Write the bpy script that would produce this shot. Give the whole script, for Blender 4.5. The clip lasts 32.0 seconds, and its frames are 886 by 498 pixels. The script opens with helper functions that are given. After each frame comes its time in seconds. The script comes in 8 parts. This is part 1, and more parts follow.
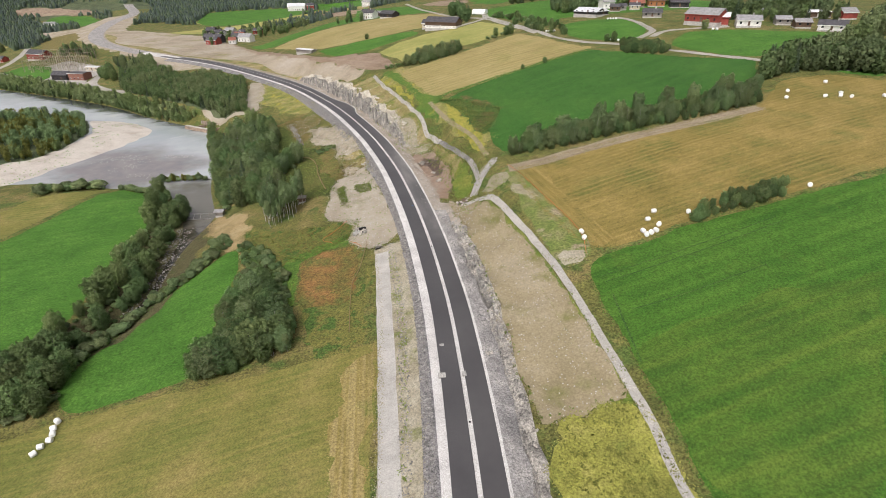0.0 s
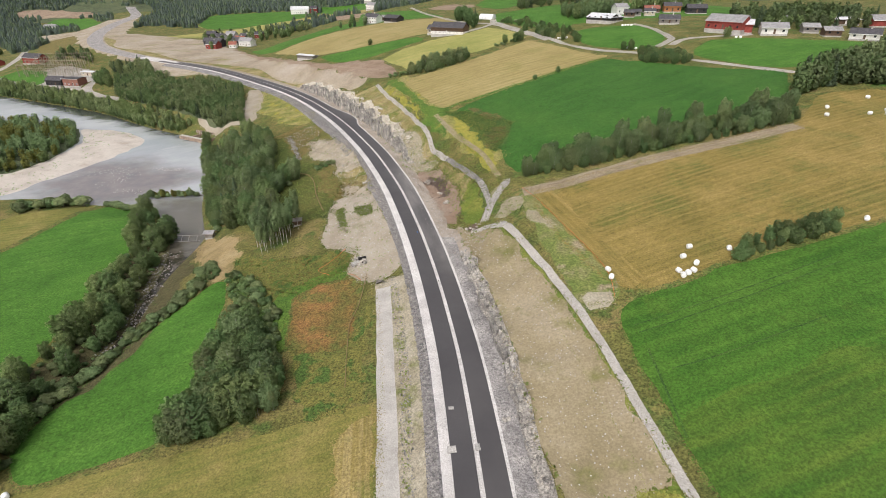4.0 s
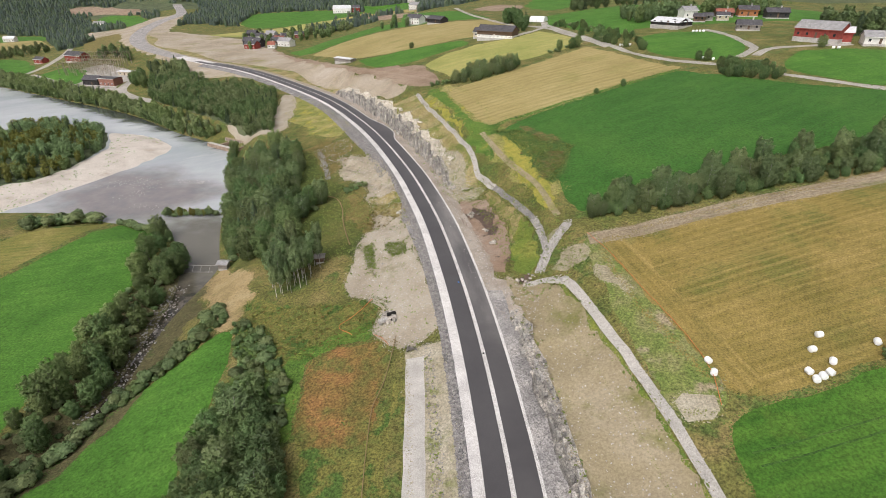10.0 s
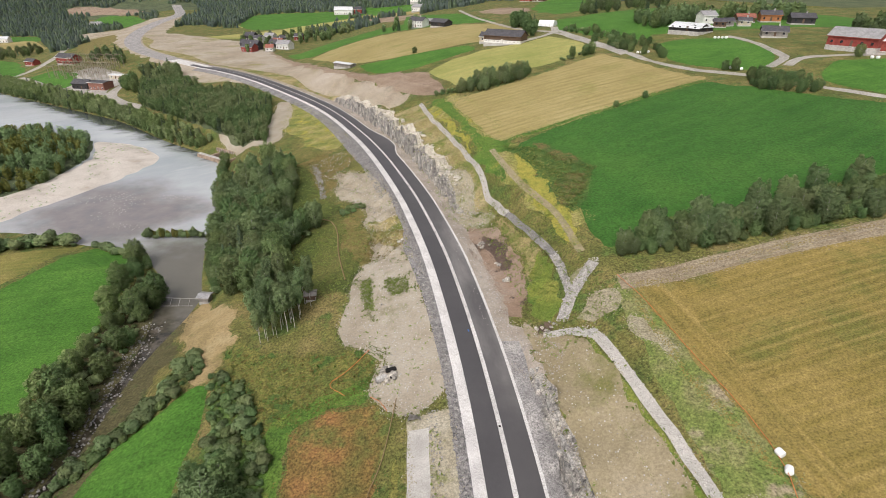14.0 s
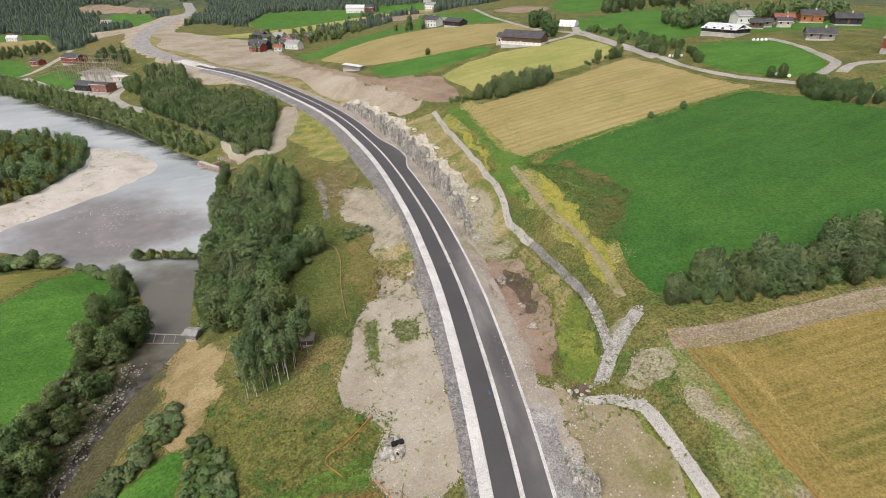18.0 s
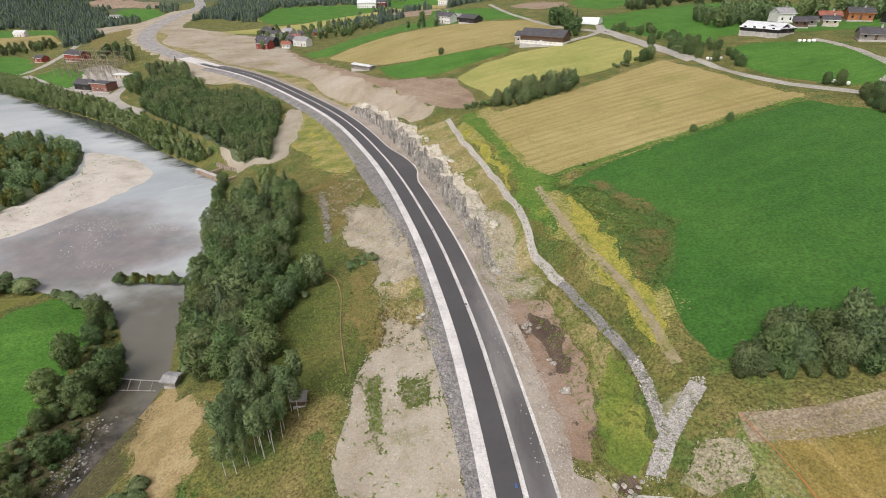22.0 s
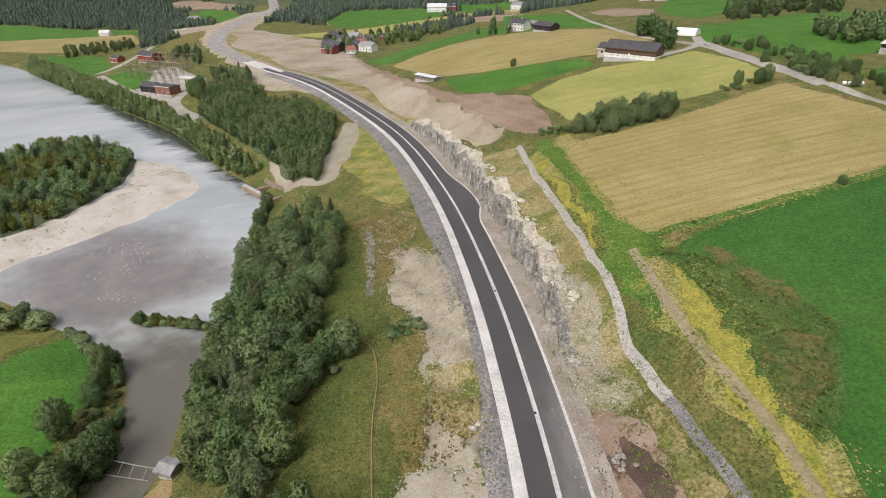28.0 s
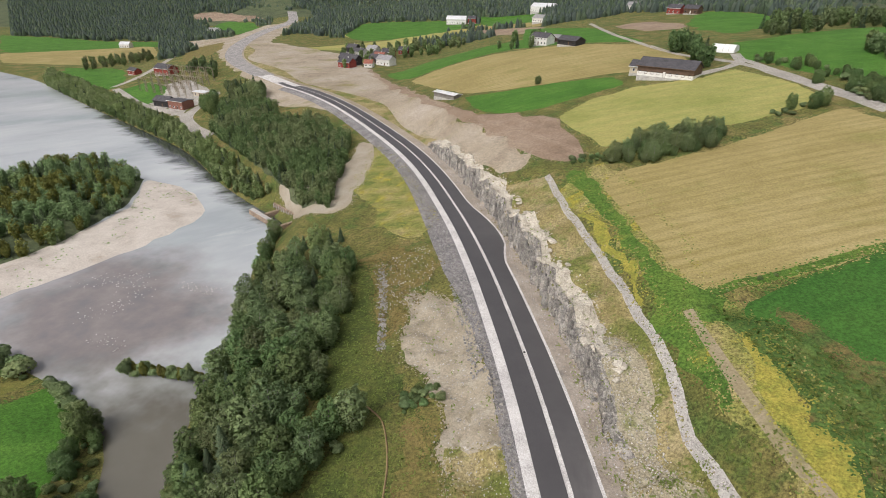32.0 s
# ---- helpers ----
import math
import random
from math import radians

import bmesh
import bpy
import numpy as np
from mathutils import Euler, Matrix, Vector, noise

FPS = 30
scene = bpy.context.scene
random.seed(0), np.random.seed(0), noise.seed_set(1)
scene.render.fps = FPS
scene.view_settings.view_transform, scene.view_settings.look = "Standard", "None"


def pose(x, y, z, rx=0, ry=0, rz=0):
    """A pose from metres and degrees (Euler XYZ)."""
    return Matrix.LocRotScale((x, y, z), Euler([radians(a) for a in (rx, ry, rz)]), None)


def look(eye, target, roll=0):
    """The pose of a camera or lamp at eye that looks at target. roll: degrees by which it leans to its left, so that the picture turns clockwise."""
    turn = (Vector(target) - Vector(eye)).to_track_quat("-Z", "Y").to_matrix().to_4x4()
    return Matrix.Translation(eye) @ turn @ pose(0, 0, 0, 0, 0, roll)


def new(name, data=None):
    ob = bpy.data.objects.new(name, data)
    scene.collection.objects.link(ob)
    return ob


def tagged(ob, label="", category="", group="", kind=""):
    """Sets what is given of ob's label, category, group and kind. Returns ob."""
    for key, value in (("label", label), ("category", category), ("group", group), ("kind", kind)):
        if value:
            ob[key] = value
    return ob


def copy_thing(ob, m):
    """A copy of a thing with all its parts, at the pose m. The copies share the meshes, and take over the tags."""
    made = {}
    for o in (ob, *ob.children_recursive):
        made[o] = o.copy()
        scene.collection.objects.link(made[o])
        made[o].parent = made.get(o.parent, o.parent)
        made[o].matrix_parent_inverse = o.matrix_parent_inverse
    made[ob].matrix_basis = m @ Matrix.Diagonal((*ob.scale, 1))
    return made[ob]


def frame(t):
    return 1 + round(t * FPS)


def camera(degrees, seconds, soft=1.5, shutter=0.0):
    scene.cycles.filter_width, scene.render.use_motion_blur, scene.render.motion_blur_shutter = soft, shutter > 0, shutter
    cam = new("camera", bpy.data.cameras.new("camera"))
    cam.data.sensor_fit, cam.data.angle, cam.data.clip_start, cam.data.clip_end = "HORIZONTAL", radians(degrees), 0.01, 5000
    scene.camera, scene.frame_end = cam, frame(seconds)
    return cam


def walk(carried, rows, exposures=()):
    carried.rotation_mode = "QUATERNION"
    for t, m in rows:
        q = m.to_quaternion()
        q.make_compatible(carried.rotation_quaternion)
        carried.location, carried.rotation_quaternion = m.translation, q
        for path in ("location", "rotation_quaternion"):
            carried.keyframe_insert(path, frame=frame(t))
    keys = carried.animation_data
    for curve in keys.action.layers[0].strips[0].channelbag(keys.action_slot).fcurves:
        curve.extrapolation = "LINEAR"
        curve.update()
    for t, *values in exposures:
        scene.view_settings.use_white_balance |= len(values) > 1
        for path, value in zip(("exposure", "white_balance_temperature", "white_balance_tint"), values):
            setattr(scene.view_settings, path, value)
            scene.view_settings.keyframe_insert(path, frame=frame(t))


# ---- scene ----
EXPOSURE, KELVIN, TINT = 0.0, 6500, 10
cam = camera(79.96, 32.0, soft=0.8)
PATH = [
    (0.0, pose(0.00, 0.00, 72.43, 62.33, 0.43, -0.00)),
    (0.5, pose(-0.12, 1.84, 72.51, 62.36, 0.41, 0.02)),
    (1.0, pose(-0.25, 3.68, 72.60, 62.40, 0.39, 0.05)),
    (1.5, pose(-0.38, 5.52, 72.68, 62.44, 0.38, 0.08)),
    (2.0, pose(-0.52, 7.38, 72.74, 62.49, 0.36, 0.13)),
    (2.5, pose(-0.67, 9.25, 72.80, 62.56, 0.34, 0.20)),
    (3.0, pose(-0.84, 11.14, 72.83, 62.61, 0.30, 0.28)),
    (3.5, pose(-1.01, 13.06, 72.85, 62.60, 0.28, 0.36)),
    (5.5, pose(-1.84, 20.98, 72.78, 62.51, 0.23, 1.30)),
    (6.0, pose(-2.07, 23.04, 72.76, 62.50, 0.21, 1.91)),
    (6.5, pose(-2.30, 25.14, 72.75, 62.49, 0.20, 2.55)),
    (7.0, pose(-2.54, 27.28, 72.74, 62.47, 0.18, 3.10)),
    (7.5, pose(-2.78, 29.43, 72.74, 62.44, 0.18, 3.56)),
    (8.0, pose(-3.04, 31.59, 72.75, 62.41, 0.17, 3.96)),
    (8.5, pose(-3.31, 33.76, 72.78, 62.41, 0.14, 4.30)),
    (9.0, pose(-3.59, 35.91, 72.80, 62.43, 0.10, 4.56)),
    (9.5, pose(-3.89, 38.05, 72.84, 62.46, 0.10, 4.64)),
    (10.0, pose(-4.21, 40.17, 72.89, 62.49, 0.09, 4.71)),
    (10.5, pose(-4.53, 42.28, 72.92, 62.51, 0.08, 4.76)),
    (11.0, pose(-4.87, 44.38, 72.95, 62.53, 0.08, 4.81)),
    (11.5, pose(-5.20, 46.47, 72.97, 62.51, 0.02, 4.85)),
    (12.0, pose(-5.55, 48.56, 72.97, 62.51, -0.04, 4.86)),
    (12.5, pose(-5.89, 50.65, 72.97, 62.54, -0.09, 4.88)),
    (13.0, pose(-6.23, 52.72, 72.97, 62.59, -0.14, 4.90)),
    (13.5, pose(-6.57, 54.78, 72.97, 62.61, -0.15, 4.94)),
    (14.0, pose(-6.91, 56.84, 72.98, 62.60, -0.16, 4.96)),
    (14.5, pose(-7.24, 58.90, 72.99, 62.57, -0.15, 4.97)),
    (16.5, pose(-8.53, 67.18, 73.06, 62.36, -0.03, 5.05)),
    (17.0, pose(-8.84, 69.28, 73.07, 62.36, -0.02, 5.23)),
    (17.5, pose(-9.15, 71.41, 73.08, 62.35, -0.03, 5.80)),
    (18.0, pose(-9.47, 73.55, 73.09, 62.35, -0.07, 6.24)),
    (18.5, pose(-9.79, 75.70, 73.09, 62.34, -0.11, 6.56)),
    (19.0, pose(-10.12, 77.86, 73.09, 62.32, -0.15, 6.84)),
    (19.5, pose(-10.47, 80.01, 73.09, 62.30, -0.15, 6.99)),
    (20.0, pose(-10.84, 82.17, 73.09, 62.27, -0.14, 7.10)),
    (20.5, pose(-11.21, 84.34, 73.09, 62.20, -0.13, 7.18)),
    (21.0, pose(-11.60, 86.55, 73.09, 62.09, -0.10, 7.27)),
    (21.5, pose(-12.00, 88.78, 73.09, 61.95, -0.07, 7.39)),
    (22.0, pose(-12.40, 91.03, 73.09, 61.83, -0.06, 7.51)),
    (22.5, pose(-12.81, 93.29, 73.08, 61.72, -0.04, 7.66)),
    (23.0, pose(-13.21, 95.54, 73.05, 61.63, -0.03, 7.89)),
    (23.5, pose(-13.61, 97.77, 72.98, 61.61, 0.00, 8.43)),
    (24.0, pose(-14.00, 99.98, 72.91, 61.62, 0.01, 8.88)),
    (24.5, pose(-14.41, 102.16, 72.84, 61.66, 0.02, 9.21)),
    (25.0, pose(-14.84, 104.31, 72.79, 61.71, 0.03, 9.45)),
    (25.5, pose(-15.28, 106.44, 72.78, 61.74, 0.00, 9.61)),
    (27.5, pose(-17.35, 114.66, 72.92, 61.98, -0.14, 13.46)),
    (28.0, pose(-17.94, 116.64, 72.96, 62.10, -0.18, 14.48)),
    (28.5, pose(-18.56, 118.59, 72.97, 62.22, -0.20, 14.75)),
    (29.0, pose(-19.20, 120.49, 72.99, 62.39, -0.24, 14.98)),
    (29.5, pose(-19.85, 122.36, 73.01, 62.59, -0.28, 15.20)),
    (30.0, pose(-20.50, 124.17, 73.05, 62.80, -0.29, 15.43)),
    (30.5, pose(-21.13, 125.93, 73.13, 62.95, -0.28, 15.63)),
    (31.0, pose(-21.75, 127.65, 73.23, 63.06, -0.25, 15.85)),
    (31.5, pose(-22.37, 129.35, 73.36, 63.11, -0.21, 16.08)),
    (32.0, pose(-22.98, 131.03, 73.49, 63.10, -0.16, 16.33)),
]
walk(cam, PATH, [(0.0, EXPOSURE + 0.04, KELVIN, TINT + 3), (24.0, EXPOSURE, KELVIN, TINT + 3), (32.0, EXPOSURE - 0.1, KELVIN, TINT + 3)])

# ---- overcast sky and a soft sun ----
world = bpy.data.worlds.new("sky")
scene.world = world
world.use_nodes = True
wn, wl = world.node_tree.nodes, world.node_tree.links
sky = wn.new("ShaderNodeTexSky")
sky.sky_type, sky.sun_disc = "NISHITA", False
sky.sun_elevation, sky.sun_rotation = radians(48), radians(200)
sky.air_density, sky.dust_density, sky.ozone_density = 1.0, 7.0, 0.6
grey = wn.new("ShaderNodeHueSaturation")
grey.inputs["Saturation"].default_value = 0.25
wl.new(sky.outputs[0], grey.inputs["Color"])
wl.new(grey.outputs[0], wn["Background"].inputs["Color"])
wn["Background"].inputs["Strength"].default_value = 0.15
sun = new("sun", bpy.data.lights.new("sun", "SUN"))
sun.data.energy, sun.data.angle, sun.data.color = 1.0, radians(22), (1.0, 0.97, 0.92)
sun.matrix_world = look((0, 0, 200), (40, 110, 0))

# ---- materials ----
def nodes_of(name):
    m = bpy.data.materials.new(name)
    m.use_nodes = True
    n, l = m.node_tree.nodes, m.node_tree.links
    return m, n, l, n["Principled BSDF"]


def noise_node(n, l, vec, scale, detail=4.0, rough=0.6, stretch=None, turn=0.0):
    if stretch:
        for key, value in (("Rotation", (0, 0, radians(turn))), ("Scale", stretch)):
            mp = n.new("ShaderNodeMapping")
            mp.inputs[key].default_value = value
            l.new(vec, mp.inputs["Vector"])
            vec = mp.outputs[0]
    t = n.new("ShaderNodeTexNoise")
    t.inputs["Scale"].default_value, t.inputs["Detail"].default_value, t.inputs["Roughness"].default_value = scale, detail, rough
    l.new(vec, t.inputs["Vector"])
    return t.outputs["Fac"]


def ramp_node(n, l, fac, stops):
    r = n.new("ShaderNodeValToRGB")
    while len(r.color_ramp.elements) < len(stops):
        r.color_ramp.elements.new(0.5)
    for e, (p, c) in zip(r.color_ramp.elements, stops):
        e.position, e.color = p, (*c, 1)
    l.new(fac, r.inputs[0])
    return r.outputs[0]


def mix_node(n, l, fac, a, b, mode="MIX"):
    x = n.new("ShaderNodeMix")
    x.data_type, x.blend_type = "RGBA", mode
    for v, s in ((fac, x.inputs[0]), (a, x.inputs[6]), (b, x.inputs[7])):
        if isinstance(v, (int, float)):
            s.default_value = v
        elif isinstance(v, tuple):
            s.default_value = (*v, 1)
        else:
            l.new(v, s)
    return x.outputs[2]


def material(name, colors, size=8.0, fine=0.4, grain=0.35, rough=0.9, bump=0.3, rows=None, patch=None, metal=0.0, spread=0.16, vary=0.0):
    """Colours blended over patches of size metres, with a finer grain. rows: (spacing, degrees, strength, colour) of stripes.
    patch: (colour, size, low, high): blotches of another colour. vary: brightness that differs from object to object."""
    m, n, l, p = nodes_of(name)
    pos = n.new("ShaderNodeNewGeometry").outputs["Position"]
    big = noise_node(n, l, pos, 1 / size, 5, 0.62)
    k = len(colors)
    col = ramp_node(n, l, big, [(0.5 + spread * (2 * i / max(k - 1, 1) - 1), c) for i, c in enumerate(colors)])
    if patch:
        f = ramp_node(n, l, noise_node(n, l, pos, 1 / patch[1], 5, 0.65), [(patch[2], (0, 0, 0)), (patch[3], (1, 1, 1))])
        col = mix_node(n, l, f, col, patch[0])
    if rows:
        spacing, along, strength, c = rows
        turn = -(90 + along)
        mp = n.new("ShaderNodeMapping")
        mp.inputs["Rotation"].default_value = (0, 0, radians(turn))
        l.new(pos, mp.inputs["Vector"])
        w = n.new("ShaderNodeTexWave")
        w.inputs["Scale"].default_value, w.inputs["Distortion"].default_value = 0.314 / spacing, 1.6
        w.inputs["Detail"].default_value, w.inputs["Detail Scale"].default_value = 3, 0.6
        l.new(mp.outputs[0], w.inputs["Vector"])
        streak = noise_node(n, l, pos, 1.0, 4, 0.65, (2.2 / spacing, 0.02, 0.2), turn)
        f = n.new("ShaderNodeMath")
        f.operation = "MULTIPLY_ADD"
        l.new(ramp_node(n, l, w.outputs["Fac"], [(0.3, (0, 0, 0)), (1.0, (1, 1, 1))]), f.inputs[0])
        f.inputs[1].default_value = strength * 0.45
        l.new(ramp_node(n, l, streak, [(0.45, (0, 0, 0)), (0.66, (strength * 0.8, strength * 0.8, strength * 0.8))]), f.inputs[2])
        col = mix_node(n, l, f.outputs[0], col, c)
    mid = noise_node(n, l, pos, 1.7 / math.sqrt(size * fine), 4, 0.65)
    col = mix_node(n, l, grain * 0.5, col, ramp_node(n, l, mid, [(0.32, (0.3, 0.3, 0.3)), (0.68, (0.72, 0.72, 0.72))]), "OVERLAY")
    small = noise_node(n, l, pos, 1 / fine, 6, 0.75)
    col = mix_node(n, l, grain, col, ramp_node(n, l, small, [(0.37, (0.12, 0.12, 0.12)), (0.63, (0.88, 0.88, 0.88))]), "OVERLAY")
    if vary:
        r = n.new("ShaderNodeObjectInfo").outputs["Random"]
        g = n.new("ShaderNodeHueSaturation")
        mr = n.new("ShaderNodeMapRange")
        mr.inputs["To Min"].default_value, mr.inputs["To Max"].default_value = 1 - vary, 1 + vary
        l.new(r, mr.inputs["Value"])
        l.new(mr.outputs[0], g.inputs["Value"])
        l.new(col, g.inputs["Color"])
        col = g.outputs[0]
    l.new(col, p.inputs["Base Color"])
    p.inputs["Roughness"].default_value, p.inputs["Metallic"].default_value = rough, metal
    p.inputs["Specular IOR Level"].default_value = 0.25
    if bump:
        b = n.new("ShaderNodeBump")
        b.inputs["Strength"].default_value, b.inputs["Distance"].default_value = bump, fine * 0.5
        l.new(small, b.inputs["Height"])
        l.new(b.outputs[0], p.inputs["Normal"])
    return m


def leaf_material(name, dark, light, tint):
    """Foliage: a colour for each leaf clump, some light through it."""
    m, n, l, p = nodes_of(name)
    g = n.new("ShaderNodeNewGeometry")
    col = ramp_node(n, l, g.outputs["Random Per Island"], [(0.0, dark), (0.75, light), (1.0, tint)])
    h = n.new("ShaderNodeHueSaturation")
    mr = n.new("ShaderNodeMapRange")
    mr.inputs["To Min"].default_value, mr.inputs["To Max"].default_value = 0.72, 1.22
    l.new(n.new("ShaderNodeObjectInfo").outputs["Random"], mr.inputs["Value"])
    l.new(mr.outputs[0], h.inputs["Value"])
    hue = n.new("ShaderNodeMapRange")
    hue.inputs["To Min"].default_value, hue.inputs["To Max"].default_value = 0.478, 0.525
    other = n.new("ShaderNodeMath")
    other.operation = "FRACT"
    seven = n.new("ShaderNodeMath")
    seven.operation = "MULTIPLY"
    seven.inputs[1].default_value = 7.31
    l.new(mr.inputs["Value"].links[0].from_socket, seven.inputs[0])
    l.new(seven.outputs[0], other.inputs[0])
    l.new(other.outputs[0], hue.inputs["Value"])
    l.new(hue.outputs[0], h.inputs["Hue"])
    patch = noise_node(n, l, g.outputs["Position"], 0.12, 3)
    col = mix_node(n, l, 0.3, col, ramp_node(n, l, patch, [(0.3, (0.3, 0.3, 0.3)), (0.7, (0.75, 0.75, 0.75))]), "OVERLAY")
    l.new(col, h.inputs["Color"])
    l.new(h.outputs[0], p.inputs["Base Color"])
    p.inputs["Roughness"].default_value = 0.75
    p.inputs["Specular IOR Level"].default_value = 0.2
    through_leaf = n.new("ShaderNodeBsdfTranslucent")
    l.new(h.outputs[0], through_leaf.inputs["Color"])
    both = n.new("ShaderNodeMixShader")
    both.inputs[0].default_value = 0.5
    l.new(p.outputs[0], both.inputs[1])
    l.new(through_leaf.outputs[0], both.inputs[2])
    l.new(both.outputs[0], n["Material Output"].inputs["Surface"])
    return m


GRASS = material("rough_grass", [(0.084, 0.093, 0.025), (0.132, 0.128, 0.037), (0.19, 0.153, 0.06)], 9, 0.45, 0.8, bump=0.6, patch=((0.0749, 0.11, 0.026), 6, 0.5, 0.62))
VERGE = material("weedy_verge", [(0.118, 0.15, 0.035), (0.214, 0.21, 0.06), (0.3, 0.25, 0.11)], 7, 0.4, 0.8, bump=0.6, patch=((0.289, 0.25, 0.04), 5, 0.55, 0.66))
CROP = material("green_crop", [(0.0312, 0.092, 0.0104), (0.0429, 0.115, 0.013), (0.0585, 0.133, 0.0169)], 20, 0.4, 0.5, bump=0.5, rows=(4.2, 16, 0.75, (0.0702, 0.152, 0.0195)), patch=((0.078, 0.129, 0.0195), 9, 0.6, 0.75))
CROP_LIGHT = material("light_green_crop", [(0.0476, 0.13, 0.0158), (0.0646, 0.165, 0.0216), (0.0816, 0.187, 0.0274)], 12, 0.5, 0.5, bump=0.5, rows=(4, 25, 0.4, (0.0425, 0.115, 0.0144)))
STUBBLE = material("mown_stubble", [(0.138, 0.116, 0.0275), (0.189, 0.146, 0.0387), (0.241, 0.181, 0.0559)], 14, 0.3, 0.5, rows=(1.7, 17, 0.45, (0.31, 0.232, 0.086)), patch=((0.112, 0.116, 0.0258), 12, 0.52, 0.68))
STUBBLE_LEFT = material("mown_stubble_olive", [(0.13, 0.135, 0.03), (0.18, 0.17, 0.045), (0.24, 0.2, 0.07)], 14, 0.35, 0.45, rows=(2.0, 17, 0.32, (0.3, 0.24, 0.08)), patch=((0.12, 0.14, 0.03), 16, 0.46, 0.64))
HEADLAND = material("mown_headland", [(0.158, 0.128, 0.0326), (0.211, 0.158, 0.044), (0.255, 0.194, 0.066)], 9, 0.3, 0.5, rows=(1.6, 107, 0.5, (0.317, 0.238, 0.088)), patch=((0.123, 0.123, 0.0308), 9, 0.52, 0.66))
CROP_EVEN = material("even_green_crop", [(0.0289, 0.0941, 0.0135), (0.0374, 0.112, 0.0173), (0.0493, 0.127, 0.0203)], 22, 0.5, 0.45, bump=0.6, rows=(6, 30, 0.45, (0.0527, 0.132, 0.0225)))
WEED_MIX = material("mixed_weeds", [(0.1, 0.12, 0.03), (0.16, 0.15, 0.04), (0.215, 0.145, 0.047)], 5, 0.4, 0.8, bump=0.8, patch=((0.065, 0.115, 0.024), 5, 0.5, 0.6))
GRAIN = material("ripe_grain", [(0.26, 0.21, 0.085), (0.32, 0.26, 0.11), (0.365, 0.3, 0.14)], 26, 0.4, 0.26, rows=(3.2, 22, 0.7, (0.23, 0.19, 0.065)), patch=((0.24, 0.22, 0.075), 16, 0.54, 0.68))
MEADOW = material("yellow_meadow", [(0.24, 0.25, 0.07), (0.32, 0.3, 0.1), (0.38, 0.33, 0.12)], 30, 0.5, 0.3, rows=(7, 20, 0.4, (0.2, 0.24, 0.06)))
SAND = material("bare_sand", [(0.291, 0.249, 0.188), (0.343, 0.301, 0.235), (0.376, 0.338, 0.273)], 9, 0.35, 0.2, patch=((0.207, 0.197, 0.113), 10, 0.6, 0.72))
SAND_SLOPE = material("sandy_slope", [(0.235, 0.195, 0.115), (0.285, 0.238, 0.15), (0.32, 0.27, 0.185)], 12, 0.4, 0.26, patch=((0.165, 0.16, 0.055), 8, 0.53, 0.7))
VERGE_SAND = material("weedy_sand", [(0.25, 0.22, 0.15), (0.32, 0.285, 0.21), (0.37, 0.335, 0.26)], 6, 0.35, 0.45, patch=((0.17, 0.18, 0.07), 5, 0.52, 0.66))
SOIL = material("brown_soil", [(0.2, 0.14, 0.096), (0.25, 0.182, 0.13), (0.3, 0.23, 0.17)], 20, 0.6, 0.35, rows=(6, 130, 0.3, (0.33, 0.26, 0.19)))
MUD = material("wet_mud", [(0.184, 0.12, 0.0828), (0.248, 0.175, 0.124), (0.285, 0.216, 0.166)], 7, 0.3, 0.3, rough=0.55, patch=((0.092, 0.0644, 0.046), 5, 0.58, 0.64))
WET = material("wet_clay", [(0.075, 0.052, 0.04), (0.1, 0.07, 0.053), (0.13, 0.092, 0.07)], 2, 0.25, 0.5, rough=0.3, bump=0.5)
SITE = material("cleared_ground", [(0.27, 0.22, 0.165), (0.34, 0.29, 0.22), (0.38, 0.33, 0.27)], 22, 0.6, 0.45, patch=((0.22, 0.2, 0.08), 26, 0.55, 0.68))
GRAVEL = material("pale_gravel", [(0.47, 0.45, 0.435), (0.56, 0.54, 0.52), (0.63, 0.61, 0.585)], 4, 0.16, 0.5)
STONE = material("grey_crushed_stone", [(0.15, 0.145, 0.145), (0.21, 0.2, 0.2), (0.27, 0.26, 0.25)], 4, 0.28, 0.8, bump=0.9)
DITCH = material("ditch_gravel", [(0.22, 0.21, 0.205), (0.3, 0.285, 0.275), (0.39, 0.365, 0.345)], 4, 0.3, 0.65, bump=0.7)
ASPHALT = material("new_asphalt", [(0.062, 0.058, 0.06), (0.07, 0.066, 0.068), (0.082, 0.077, 0.078)], 12, 0.12, 0.15, rough=0.5, bump=0.1)
ASPHALT.node_tree.nodes["Principled BSDF"].inputs["Specular IOR Level"].default_value = 0.55
ROCK = material("cut_rock", [(0.2, 0.185, 0.17), (0.3, 0.28, 0.25), (0.4, 0.37, 0.325)], 2.5, 0.35, 0.75, bump=1.0, patch=((0.1, 0.094, 0.088), 1.2, 0.56, 0.66))
LEDGE = material("pale_rock_ledge", [(0.37, 0.335, 0.275), (0.48, 0.44, 0.365), (0.57, 0.53, 0.45)], 2.6, 0.3, 0.4, bump=0.7, patch=((0.24, 0.22, 0.18), 1.3, 0.58, 0.68), vary=0.12)
FACE = material("split_rock_face", [(0.2, 0.19, 0.18), (0.3, 0.285, 0.26), (0.42, 0.39, 0.34)], 1.4, 0.25, 0.6, bump=0.9, patch=((0.13, 0.124, 0.118), 0.9, 0.57, 0.66), vary=0.3)
